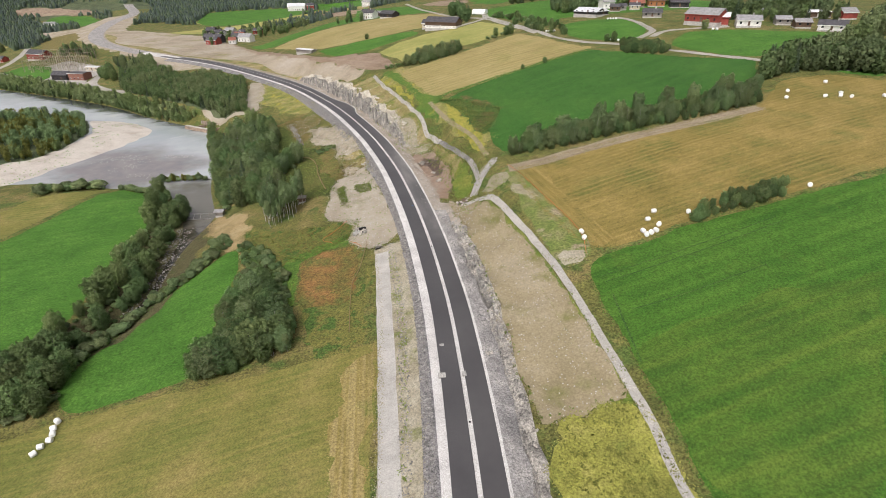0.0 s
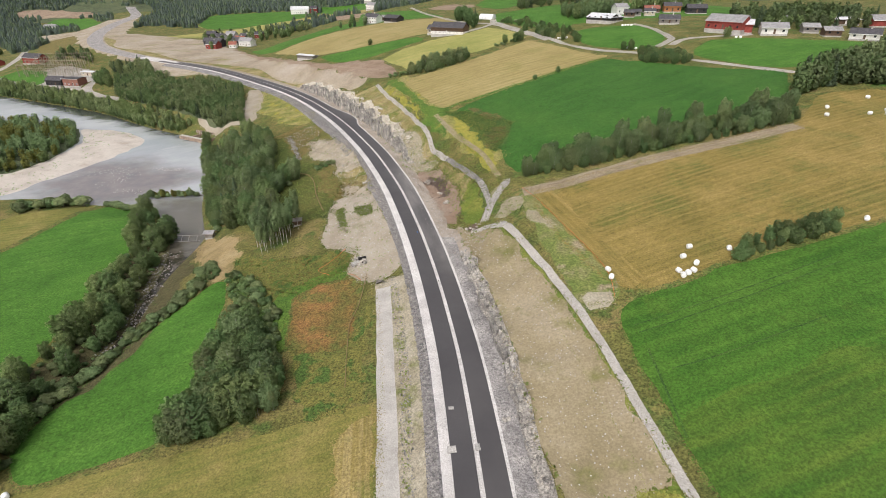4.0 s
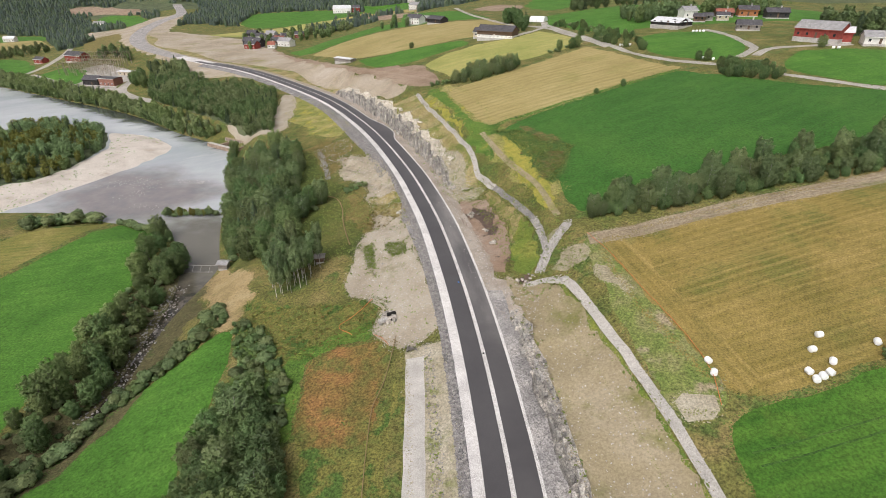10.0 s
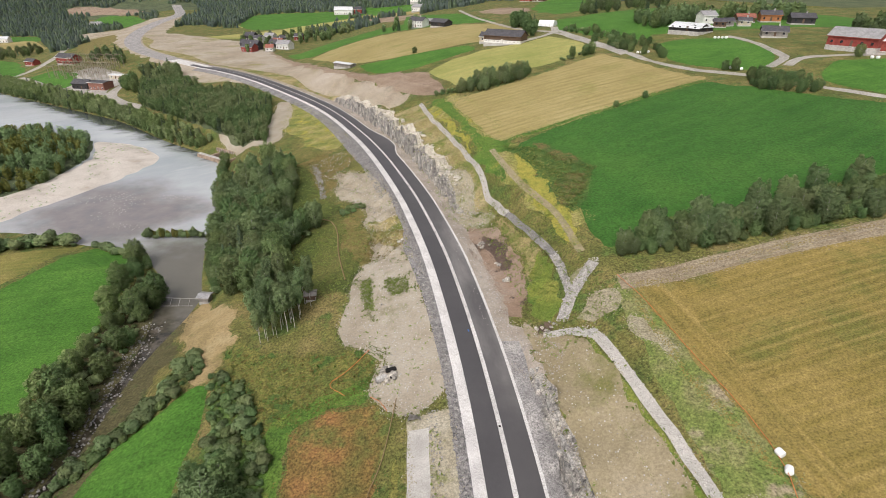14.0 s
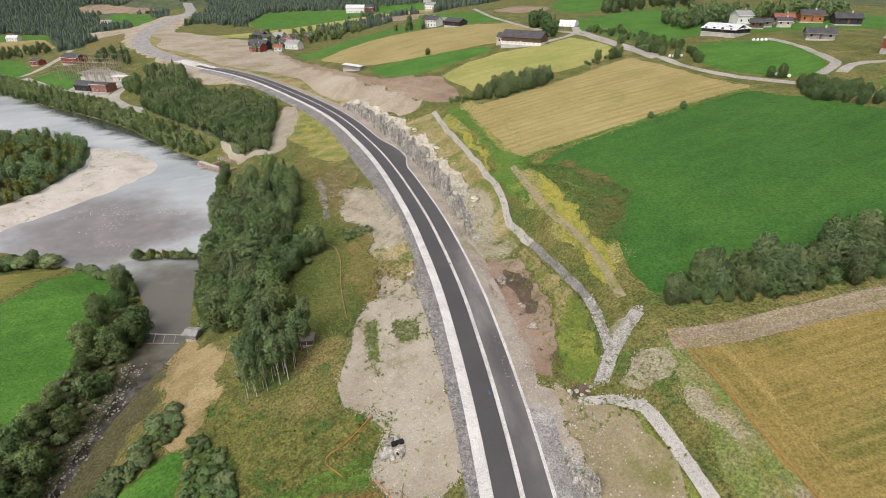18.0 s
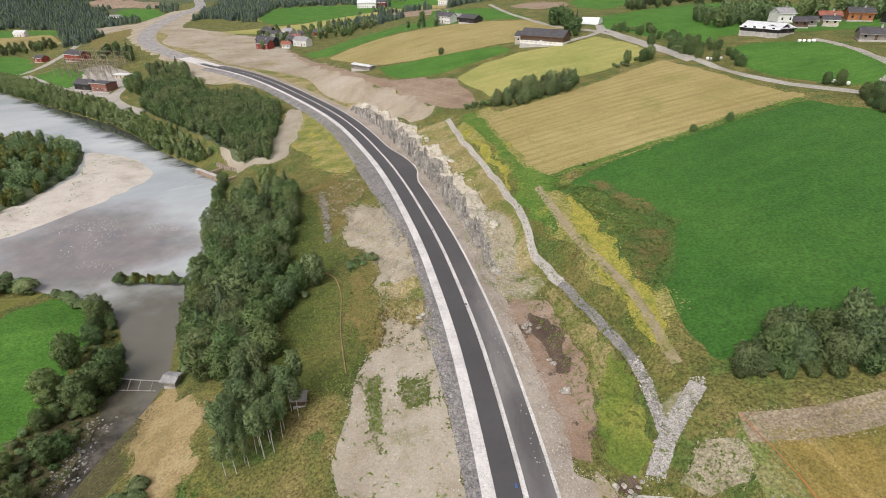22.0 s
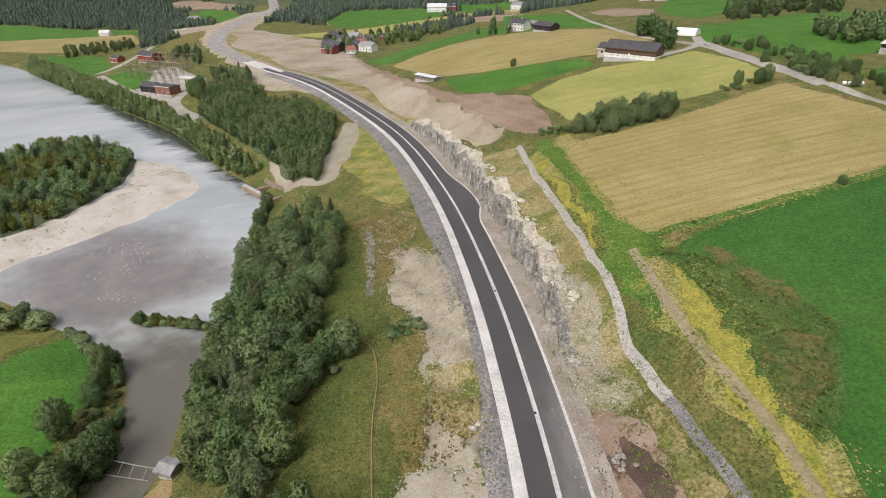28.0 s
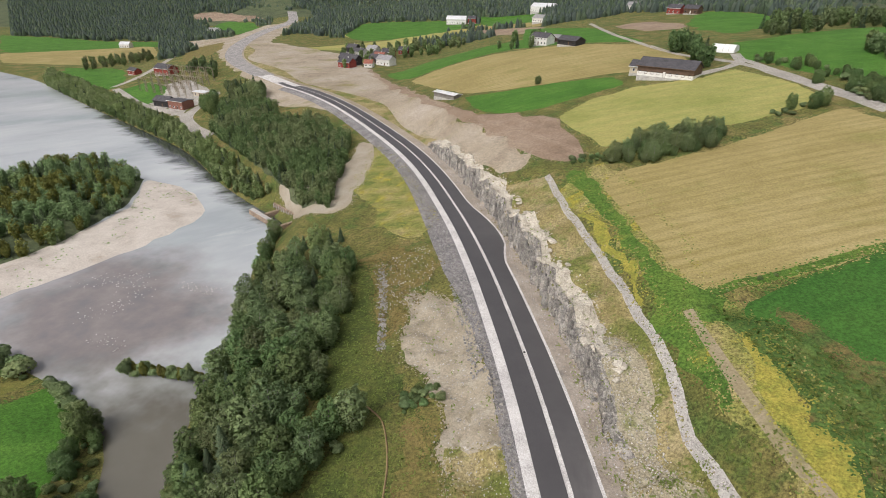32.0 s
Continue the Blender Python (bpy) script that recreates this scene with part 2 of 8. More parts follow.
DUST = material("dusty_soil", [(0.28, 0.24, 0.195), (0.335, 0.29, 0.242), (0.385, 0.34, 0.29)], 5, 0.3, 0.28, bump=0.5, patch=((0.27, 0.245, 0.22), 3, 0.56, 0.7))
DRY_SLOPE = material("dry_slope", [(0.203, 0.17, 0.0675), (0.264, 0.218, 0.099), (0.325, 0.272, 0.149)], 6, 0.4, 0.6, bump=0.6, patch=((0.135, 0.155, 0.038), 7, 0.47, 0.62))
BLUFF = material("eroded_sand", [(0.27, 0.232, 0.168), (0.335, 0.292, 0.22), (0.38, 0.34, 0.268)], 6, 0.35, 0.3, bump=0.7, patch=((0.22, 0.19, 0.125), 4, 0.58, 0.7))
BARE_SLOPE = material("stony_slope", [(0.23, 0.205, 0.13), (0.3, 0.265, 0.185), (0.35, 0.315, 0.24)], 4, 0.3, 0.6, bump=0.6, patch=((0.19, 0.19, 0.085), 4, 0.54, 0.66))
STRIP = material("turned_soil", [(0.189, 0.146, 0.0946), (0.249, 0.198, 0.133), (0.284, 0.237, 0.163)], 5, 0.35, 0.55, bump=0.6, rows=(1.3, 14, 0.5, (0.31, 0.267, 0.198)), patch=((0.146, 0.146, 0.0602), 6, 0.56, 0.68))
BLOCK = material("blasted_rock", [(0.23, 0.217, 0.2), (0.348, 0.323, 0.285), (0.451, 0.416, 0.361)], 2.0, 0.25, 0.6, bump=0.8, patch=((0.17, 0.162, 0.153), 1.0, 0.56, 0.66), vary=0.25)
PATH_STONE = material("path_stone", [(0.15, 0.145, 0.145), (0.2, 0.192, 0.19), (0.25, 0.24, 0.235)], 3, 0.2, 0.6, bump=0.6)
TRACK = material("compacted_track", [(0.36, 0.342, 0.315), (0.423, 0.405, 0.373), (0.477, 0.455, 0.423)], 4, 0.2, 0.25)
RIVER_SAND = material("river_gravel", [(0.42, 0.375, 0.325), (0.5, 0.455, 0.4), (0.55, 0.505, 0.45)], 10, 0.4, 0.22, patch=((0.38, 0.32, 0.26), 12, 0.58, 0.7))
WOODS = material("forest_floor", [(0.05, 0.068, 0.035), (0.08, 0.1, 0.05), (0.105, 0.12, 0.06)], 12, 0.8, 0.5)
ORANGE = material("rust_weeds", [(0.11, 0.105, 0.029), (0.17, 0.115, 0.036), (0.25, 0.135, 0.05)], 7, 0.4, 0.75, bump=0.8, patch=((0.095, 0.12, 0.03), 8, 0.5, 0.66))
TURNING = material("turned_swaths", [(0.19, 0.155, 0.045), (0.25, 0.195, 0.065), (0.31, 0.24, 0.095)], 6, 0.35, 0.5, rows=(1.6, 97, 0.6, (0.38, 0.3, 0.15)), patch=((0.15, 0.15, 0.036), 6, 0.5, 0.66))
SAND_WEED = material("sparse_weeds", [(0.25, 0.225, 0.15), (0.3, 0.27, 0.19), (0.34, 0.31, 0.24)], 5, 0.35, 0.6, bump=0.6, patch=((0.15, 0.17, 0.055), 1.3, 0.53, 0.66))
BANK = material("stream_bank", [(0.07, 0.0665, 0.028), (0.101, 0.091, 0.042), (0.133, 0.108, 0.063)], 4, 0.4, 0.7, bump=0.8, patch=((0.063, 0.0805, 0.0245), 4, 0.52, 0.64))
GREEN_STRIP = material("weedy_strip", [(0.107, 0.155, 0.035), (0.15, 0.18, 0.05), (0.203, 0.195, 0.085)], 6, 0.4, 0.7, bump=0.6, patch=((0.289, 0.24, 0.16), 5, 0.56, 0.68))
CROP_OLIVE = material("yellowing_crop", [(0.04, 0.1, 0.0115), (0.055, 0.12, 0.0145), (0.076, 0.135, 0.019)], 14, 0.4, 0.5, bump=0.5, rows=(4.2, 16, 0.6, (0.1, 0.152, 0.0225)), patch=((0.044, 0.1, 0.013), 11, 0.46, 0.6))
TRAM = material("wheel_rut", [(0.03, 0.075, 0.014), (0.04, 0.0938, 0.017), (0.06, 0.112, 0.022)], 4, 0.3, 0.7, bump=0.8)
LUSH = material("lush_margin", [(0.0554, 0.117, 0.0192), (0.0806, 0.153, 0.024), (0.116, 0.184, 0.032)], 6, 0.45, 0.7, bump=0.9, patch=((0.161, 0.194, 0.04), 5, 0.58, 0.7))
FRESH = material("fresh_verge", [(0.1, 0.145, 0.025), (0.15, 0.185, 0.033), (0.21, 0.215, 0.05)], 6, 0.35, 0.5, bump=0.7, patch=((0.07, 0.13, 0.02), 5, 0.54, 0.66))
YARD = material("yard_gravel", [(0.288, 0.27, 0.239), (0.342, 0.32, 0.288), (0.387, 0.36, 0.324)], 12, 0.5, 0.4)
MEADOW_GREEN = material("fresh_meadow", [(0.0533, 0.0757, 0.0172), (0.0791, 0.0989, 0.0224), (0.116, 0.12, 0.0327)], 10, 0.45, 0.8, bump=0.6, patch=((0.129, 0.12, 0.0387), 9, 0.57, 0.72))
DRY = material("dry_grass", [(0.24, 0.185, 0.085), (0.32, 0.24, 0.12), (0.36, 0.285, 0.155)], 6, 0.4, 0.4, bump=0.6, patch=((0.16, 0.15, 0.05), 5, 0.6, 0.72))
VERGE_BROWN = material("brown_weeds", [(0.119, 0.119, 0.034), (0.17, 0.14, 0.0467), (0.23, 0.162, 0.0723)], 6, 0.45, 0.6, bump=0.7, patch=((0.0935, 0.115, 0.0306), 6, 0.55, 0.66))
GRASS_YELLOW = material("yellow_grass", [(0.2, 0.2, 0.045), (0.26, 0.26, 0.055), (0.31, 0.29, 0.08)], 7, 0.35, 0.5, bump=0.7, patch=((0.17, 0.195, 0.04), 6, 0.55, 0.7))
WEEDS_YELLOW = material("yellow_flowers", [(0.2, 0.21, 0.04), (0.28, 0.26, 0.05), (0.34, 0.29, 0.06)], 3, 0.35, 0.5, bump=0.7, patch=((0.16, 0.19, 0.035), 4, 0.56, 0.68))
MARGIN = material("field_margin", [(0.05, 0.1, 0.022), (0.075, 0.135, 0.03), (0.11, 0.15, 0.04)], 7, 0.45, 0.65, bump=0.9, patch=((0.15, 0.11, 0.04), 6, 0.6, 0.7))
RUST = material("rust_crop", [(0.07, 0.11, 0.03), (0.13, 0.115, 0.04), (0.17, 0.12, 0.05)], 5, 0.4, 0.6, patch=((0.06, 0.1, 0.025), 3.5, 0.44, 0.6))
# foliage for the distant hills, with haze mixed into its pale bluish colours
HAZED_NEEDLE = leaf_material("hazed_needles", (0.098, 0.133, 0.112), (0.14, 0.183, 0.147), (0.183, 0.217, 0.168))
HAZED_LEAF = leaf_material("hazed_leaves", (0.119, 0.156, 0.1), (0.175, 0.225, 0.138), (0.225, 0.263, 0.163))
BARK = material("bark", [(0.1, 0.085, 0.07), (0.17, 0.15, 0.13), (0.3, 0.28, 0.26)], 0.8, 0.15, 0.5)
BIRCH = material("birch_bark", [(0.3, 0.28, 0.25), (0.42, 0.4, 0.36), (0.5, 0.48, 0.44)], 0.9, 0.15, 0.5, patch=((0.08, 0.07, 0.06), 0.5, 0.58, 0.64))
LEAF = leaf_material("leaves_birch", (0.21, 0.275, 0.131), (0.262, 0.334, 0.157), (0.315, 0.38, 0.184))
LEAF_DARK = leaf_material("leaves_alder", (0.166, 0.244, 0.0976), (0.22, 0.306, 0.126), (0.275, 0.355, 0.15))
LEAF_GOLD = leaf_material("leaves_turning", (0.189, 0.216, 0.0633), (0.278, 0.278, 0.0784), (0.354, 0.329, 0.0886))
NEEDLE = leaf_material("needles", (0.0945, 0.138, 0.0801), (0.13, 0.183, 0.102), (0.167, 0.218, 0.123))


def water_material():
    """Silty water, paled by a painted sky sheen: the bed shows through on the shallows, the backwater is browner;
    ripples break the gloss.
    """
    m, n, l, p = nodes_of("river_water")
    pos = n.new("ShaderNodeNewGeometry").outputs["Position"]
    wander = noise_node(n, l, pos, 0.035, 5, 0.6)
    # sky sheen painted into the pale base and the bright streaks
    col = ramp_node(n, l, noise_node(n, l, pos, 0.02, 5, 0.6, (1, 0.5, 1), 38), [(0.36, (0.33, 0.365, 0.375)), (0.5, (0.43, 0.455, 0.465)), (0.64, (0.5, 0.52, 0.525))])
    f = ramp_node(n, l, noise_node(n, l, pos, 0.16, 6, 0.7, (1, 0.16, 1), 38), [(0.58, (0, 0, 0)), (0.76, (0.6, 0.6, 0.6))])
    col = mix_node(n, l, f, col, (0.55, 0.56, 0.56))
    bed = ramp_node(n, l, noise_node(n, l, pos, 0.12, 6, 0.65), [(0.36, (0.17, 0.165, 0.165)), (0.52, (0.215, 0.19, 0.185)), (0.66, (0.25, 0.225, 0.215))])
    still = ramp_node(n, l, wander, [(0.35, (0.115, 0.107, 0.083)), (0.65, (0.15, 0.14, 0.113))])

    def apart(x, y, near, far):
        d = n.new("ShaderNodeVectorMath")
        d.operation = "DISTANCE"
        l.new(pos, d.inputs[0])
        d.inputs[1].default_value = (x, y, 0)
        a = n.new("ShaderNodeMath")
        a.operation = "MULTIPLY_ADD"
        l.new(wander, a.inputs[0])
        a.inputs[1].default_value = 50.0
        l.new(d.outputs["Value"], a.inputs[2])
        r = n.new("ShaderNodeMapRange")
        r.interpolation_type = "SMOOTHSTEP"
        for key, v in (("From Min", near + 25), ("From Max", far + 25), ("To Min", 1.0), ("To Max", 0.0)):
            r.inputs[key].default_value = v
        l.new(a.outputs[0], r.inputs["Value"])
        return r.outputs[0]

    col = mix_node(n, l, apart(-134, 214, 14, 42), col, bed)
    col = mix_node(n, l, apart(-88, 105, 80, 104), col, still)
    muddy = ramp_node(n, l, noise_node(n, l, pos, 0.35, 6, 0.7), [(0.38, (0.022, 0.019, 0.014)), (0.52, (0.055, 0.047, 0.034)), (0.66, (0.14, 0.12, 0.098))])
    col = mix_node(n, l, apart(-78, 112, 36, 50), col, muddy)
    # the deep channel under the far bank, with the trees' dark reflection painted in
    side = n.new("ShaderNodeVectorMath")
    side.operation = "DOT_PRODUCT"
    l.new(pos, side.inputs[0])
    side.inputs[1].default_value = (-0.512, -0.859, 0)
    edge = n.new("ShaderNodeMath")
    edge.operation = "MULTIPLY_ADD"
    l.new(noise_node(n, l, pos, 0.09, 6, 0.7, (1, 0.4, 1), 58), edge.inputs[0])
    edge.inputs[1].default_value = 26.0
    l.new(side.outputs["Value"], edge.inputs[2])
    bank_reflection = n.new("ShaderNodeMapRange")
    bank_reflection.interpolation_type = "SMOOTHSTEP"
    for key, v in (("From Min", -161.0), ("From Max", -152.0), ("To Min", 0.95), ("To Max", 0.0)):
        bank_reflection.inputs[key].default_value = v
    l.new(edge.outputs[0], bank_reflection.inputs["Value"])
    col = mix_node(n, l, bank_reflection.outputs[0], col, (0.03, 0.034, 0.032))
    l.new(col, p.inputs["Base Color"])
    p.inputs["IOR"].default_value = 1.5
    p.inputs["Specular IOR Level"].default_value = 0.8
    ripple = noise_node(n, l, pos, 0.03, 4, 0.6, (1, 0.35, 1), 38)
    l.new(ramp_node(n, l, ripple, [(0.4, (0.05, 0.05, 0.05)), (0.65, (0.2, 0.2, 0.2))]), p.inputs["Roughness"])
    b = n.new("ShaderNodeBump")
    b.inputs["Strength"].default_value, b.inputs["Distance"].default_value = 0.1, 0.3
    l.new(noise_node(n, l, pos, 0.5, 6, 0.7, (1, 0.5, 1), 38), b.inputs["Height"])
    l.new(b.outputs[0], p.inputs["Normal"])
    return m


def dusty_lane():
    """Asphalt with a film of pale dust where trucks left the pit."""
    m, n, l, p = nodes_of("dusty_asphalt")
    pos = n.new("ShaderNodeNewGeometry").outputs["Position"]
    col = ramp_node(n, l, noise_node(n, l, pos, 0.08, 5, 0.62), [(0.35, (0.062, 0.058, 0.06)), (0.65, (0.085, 0.08, 0.08))])
    dust = ramp_node(n, l, noise_node(n, l, pos, 0.15, 6, 0.65, (1, 0.3, 1), -14), [(0.34, (0.085, 0.08, 0.08)), (0.5, (0.14, 0.132, 0.128)), (0.68, (0.23, 0.215, 0.205))])
    d = n.new("ShaderNodeVectorMath")
    d.operation = "DISTANCE"
    l.new(pos, d.inputs[0])
    d.inputs[1].default_value = (-11, 153, 15)
    a = n.new("ShaderNodeMath")
    a.operation = "MULTIPLY_ADD"
    l.new(noise_node(n, l, pos, 0.1, 5, 0.65), a.inputs[0])
    a.inputs[1].default_value = 40.0
    l.new(d.outputs["Value"], a.inputs[2])
    r = n.new("ShaderNodeMapRange")
    r.interpolation_type = "SMOOTHSTEP"
    for key, v in (("From Min", 32), ("From Max", 66), ("To Min", 1.0), ("To Max", 0.0)):
        r.inputs[key].default_value = v
    l.new(a.outputs[0], r.inputs["Value"])
    l.new(mix_node(n, l, r.outputs[0], col, dust), p.inputs["Base Color"])
    p.inputs["Roughness"].default_value = 0.52
    p.inputs["Specular IOR Level"].default_value = 0.55
    b = n.new("ShaderNodeBump")
    b.inputs["Strength"].default_value, b.inputs["Distance"].default_value = 0.15, 0.05
    l.new(noise_node(n, l, pos, 8, 5, 0.7), b.inputs["Height"])
    l.new(b.outputs[0], p.inputs["Normal"])
    return m


DUSTY_LANE = dusty_lane()
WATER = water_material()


def plain(name, color, rough=0.6, metal=0.0, size=1.5, var=0.12, grain=0.2, fine=0.1, bump=0.0, vary=0.0):
    lo, hi = tuple(c * (1 - var) for c in color), tuple(min(c * (1 + var), 0.95) for c in color)
    return material(name, [lo, color, hi], size, fine, grain, rough, bump, metal=metal, vary=vary)


# ---- the shape of the ground ----
def LEFT(y):
    return np.interp(y, [60, 120, 170, 230, 300], [.12, .17, .25, .24, .16])


def FOOT(y):
    return np.interp(y, [60, 128, 140, 178, 190, 700], [7.5, 7.3, 7.5, 7.5, 7.9, 8.8]) + .45 * np.sin(y * .8) + .3 * np.sin(y * 2.1 + 1)


def WALL(y):
    return np.interp(y, [40, 108, 122, 132, 184, 194, 225, 265, 300, 325], [1.8, 2.4, 2.0, .2, .2, 4.5, 6, 6, 4.5, .3]) * (1 + .16 * np.sin(y * .55) + .1 * np.sin(y * 1.7))


ROAD = [(5.3, -900), (5.3, -300), (5.3, -90), (5.3, 0), (5.2, 24.5), (4.9, 38.7), (4, 55.2), (2.6, 73.6), (0.6, 92.8), (-2.4, 111.5), (-6.1, 129.5), (-10.8, 148),
        (-16, 166), (-21.8, 183.1), (-28.2, 200.4), (-35.1, 217.2), (-42.4, 233.8), (-50.5, 250.4), (-59.6, 267.1), (-69.1, 283.7), (-79.4, 299.9), (-90, 314.6), (-100.5, 327.7), (-111.2, 340.2),
        (-122.4, 352.9), (-133.8, 365.4), (-145.3, 377.5), (-157.3, 389.2), (-170.1, 400.4), (-183.7, 411.1), (-198.1, 421.1), (-212.6, 430.9), (-290, 495), (-338, 552), (-382, 630), (-420, 732),
        (-450, 840), (-520, 960)]
ROAD_Z = [(-900, 11), (10, 11), (46, 11), (102, 11.6), (124, 13), (143, 14.6), (162, 16), (192, 17), (260, 17), (330, 16.4), (460, 16), (620, 17), (960, 26)]

def spline(p, step):
    """Catmull-Rom curve through p, sampled about every step metres."""
    p = np.array(p, float)
    q = np.vstack([2 * p[0] - p[1], p, 2 * p[-1] - p[-2]])
    out = []
    for i in range(1, len(q) - 2):
        n = max(1, int(np.linalg.norm(q[i + 1] - q[i]) / step))
        t = np.arange(n)[:, None] / n
        a, b, c, d = q[i - 1], q[i], q[i + 1], q[i + 2]
        out.append(.5 * (2 * b + (c - a) * t + (2 * a - 5 * b + 4 * c - d) * t ** 2 + (3 * b - a - 3 * c + d) * t ** 3))
    out.append(p[-1:])
    return np.vstack(out)

def ramp(x, a, b):
    t = np.clip((x - a) / (b - a), 0, 1)
    return t * t * (3 - 2 * t)

AXIS = spline(ROAD, 4.0)
AXIS_Z = np.interp(AXIS[:, 1], [a for a, b in ROAD_Z], [b for a, b in ROAD_Z])
AXIS_T = np.gradient(AXIS, axis=0)
AXIS_T /= np.linalg.norm(AXIS_T, axis=1)[:, None]

def from_road(x, y):
    """Sideways distance from the road's axis (right is positive), the axis's height there, and its y."""
    x, y = np.atleast_1d(np.asarray(x, float)), np.atleast_1d(np.asarray(y, float))
    d, z, along = np.empty(len(x)), np.empty(len(x)), np.empty(len(x))
    a, t = AXIS[:-1], np.diff(AXIS, axis=0)
    l2 = (t ** 2).sum(1)
    for k in range(0, len(x), 4000):
        s = slice(k, k + 4000)
        ux, uy = x[s, None] - a[:, 0], y[s, None] - a[:, 1]
        w = np.clip((ux * t[:, 0] + uy * t[:, 1]) / l2, 0, 1)
        ex, ey = ux - w * t[:, 0], uy - w * t[:, 1]
        e2 = ex ** 2 + ey ** 2
        i = e2.argmin(1)
        r = np.arange(len(i))
        side = t[i, 1] * ex[r, i] - t[i, 0] * ey[r, i]
        d[s] = np.sqrt(e2[r, i]) * np.sign(side)
        z[s] = AXIS_Z[i] + w[r, i] * (AXIS_Z[i + 1] - AXIS_Z[i])
        along[s] = AXIS[i, 1] + w[r, i] * t[i, 1]
    return d, z, along

def edge_distance(x, y, poly):
    """Distance to the outline of poly, and whether the point lies inside."""
    x, y, poly = np.asarray(x, float), np.asarray(y, float), np.asarray(poly, float)
    best, odd = np.full(len(x), 1e9), np.zeros(len(x), bool)
    for a, b in zip(poly, np.roll(poly, -1, axis=0)):
        e = b - a
        w = np.clip(((x - a[0]) * e[0] + (y - a[1]) * e[1]) / max(e @ e, 1e-9), 0, 1)
        best = np.minimum(best, (x - a[0] - w * e[0]) ** 2 + (y - a[1] - w * e[1]) ** 2)
        odd ^= ((a[1] > y) != (b[1] > y)) & (x < a[0] + (y - a[1]) * e[0] / (e[1] if e[1] else 1e-9))
    return np.sqrt(best), odd

def upland(x, y):
    u, v = np.clip(x, -260, 250) / 100, np.clip(y, 0, 490) / 100
    h = -5.26 + 24 * u + 20.65 * v - 2.65 * u * v - 4.64 * u * u - 2.08 * v * v
    return h + .02 * np.maximum(y - 490, 0) + .03 * np.maximum(x - 250, 0)

def land(x, y):
    """Height of the ground without the river's banks."""
    x, y = np.atleast_1d(np.asarray(x, float)), np.atleast_1d(np.asarray(y, float))
    d, z, along = from_road(x, y)
    low = 2.2 + .6 * np.sin(x / 37) * np.cos(y / 45)
    left = np.maximum(z - .15 - 1.3 * ramp(-d, 6.3, 10.5) - LEFT(along) * np.maximum(-d - 10, 0), low)
    up = np.maximum(upland(x, y), z + 1.0 * ramp(d, 12, 60))
    foot = FOOT(along)
    rise = up - z + .35
    wall = np.minimum(WALL(along), np.maximum(rise, 0))
    right = z - .35 * ramp(d, 5, 7) + wall * ramp(d, foot, foot + 1.5) + (rise - wall) * ramp(d, foot + 1.5, 25)
    h = np.where(d < 0, left, right)
    far = np.maximum(y - 620, 0)
    hills = .05 * far * ramp(y, 620, 1100) + 45 * ramp(y, 850, 1500) * (1 + np.sin(x / 210 + 1) * np.cos(y / 330))
    hills = hills * ramp(np.abs(x + 420) + .25 * np.maximum(y - 900, 0), 40, 330)
    return h + hills


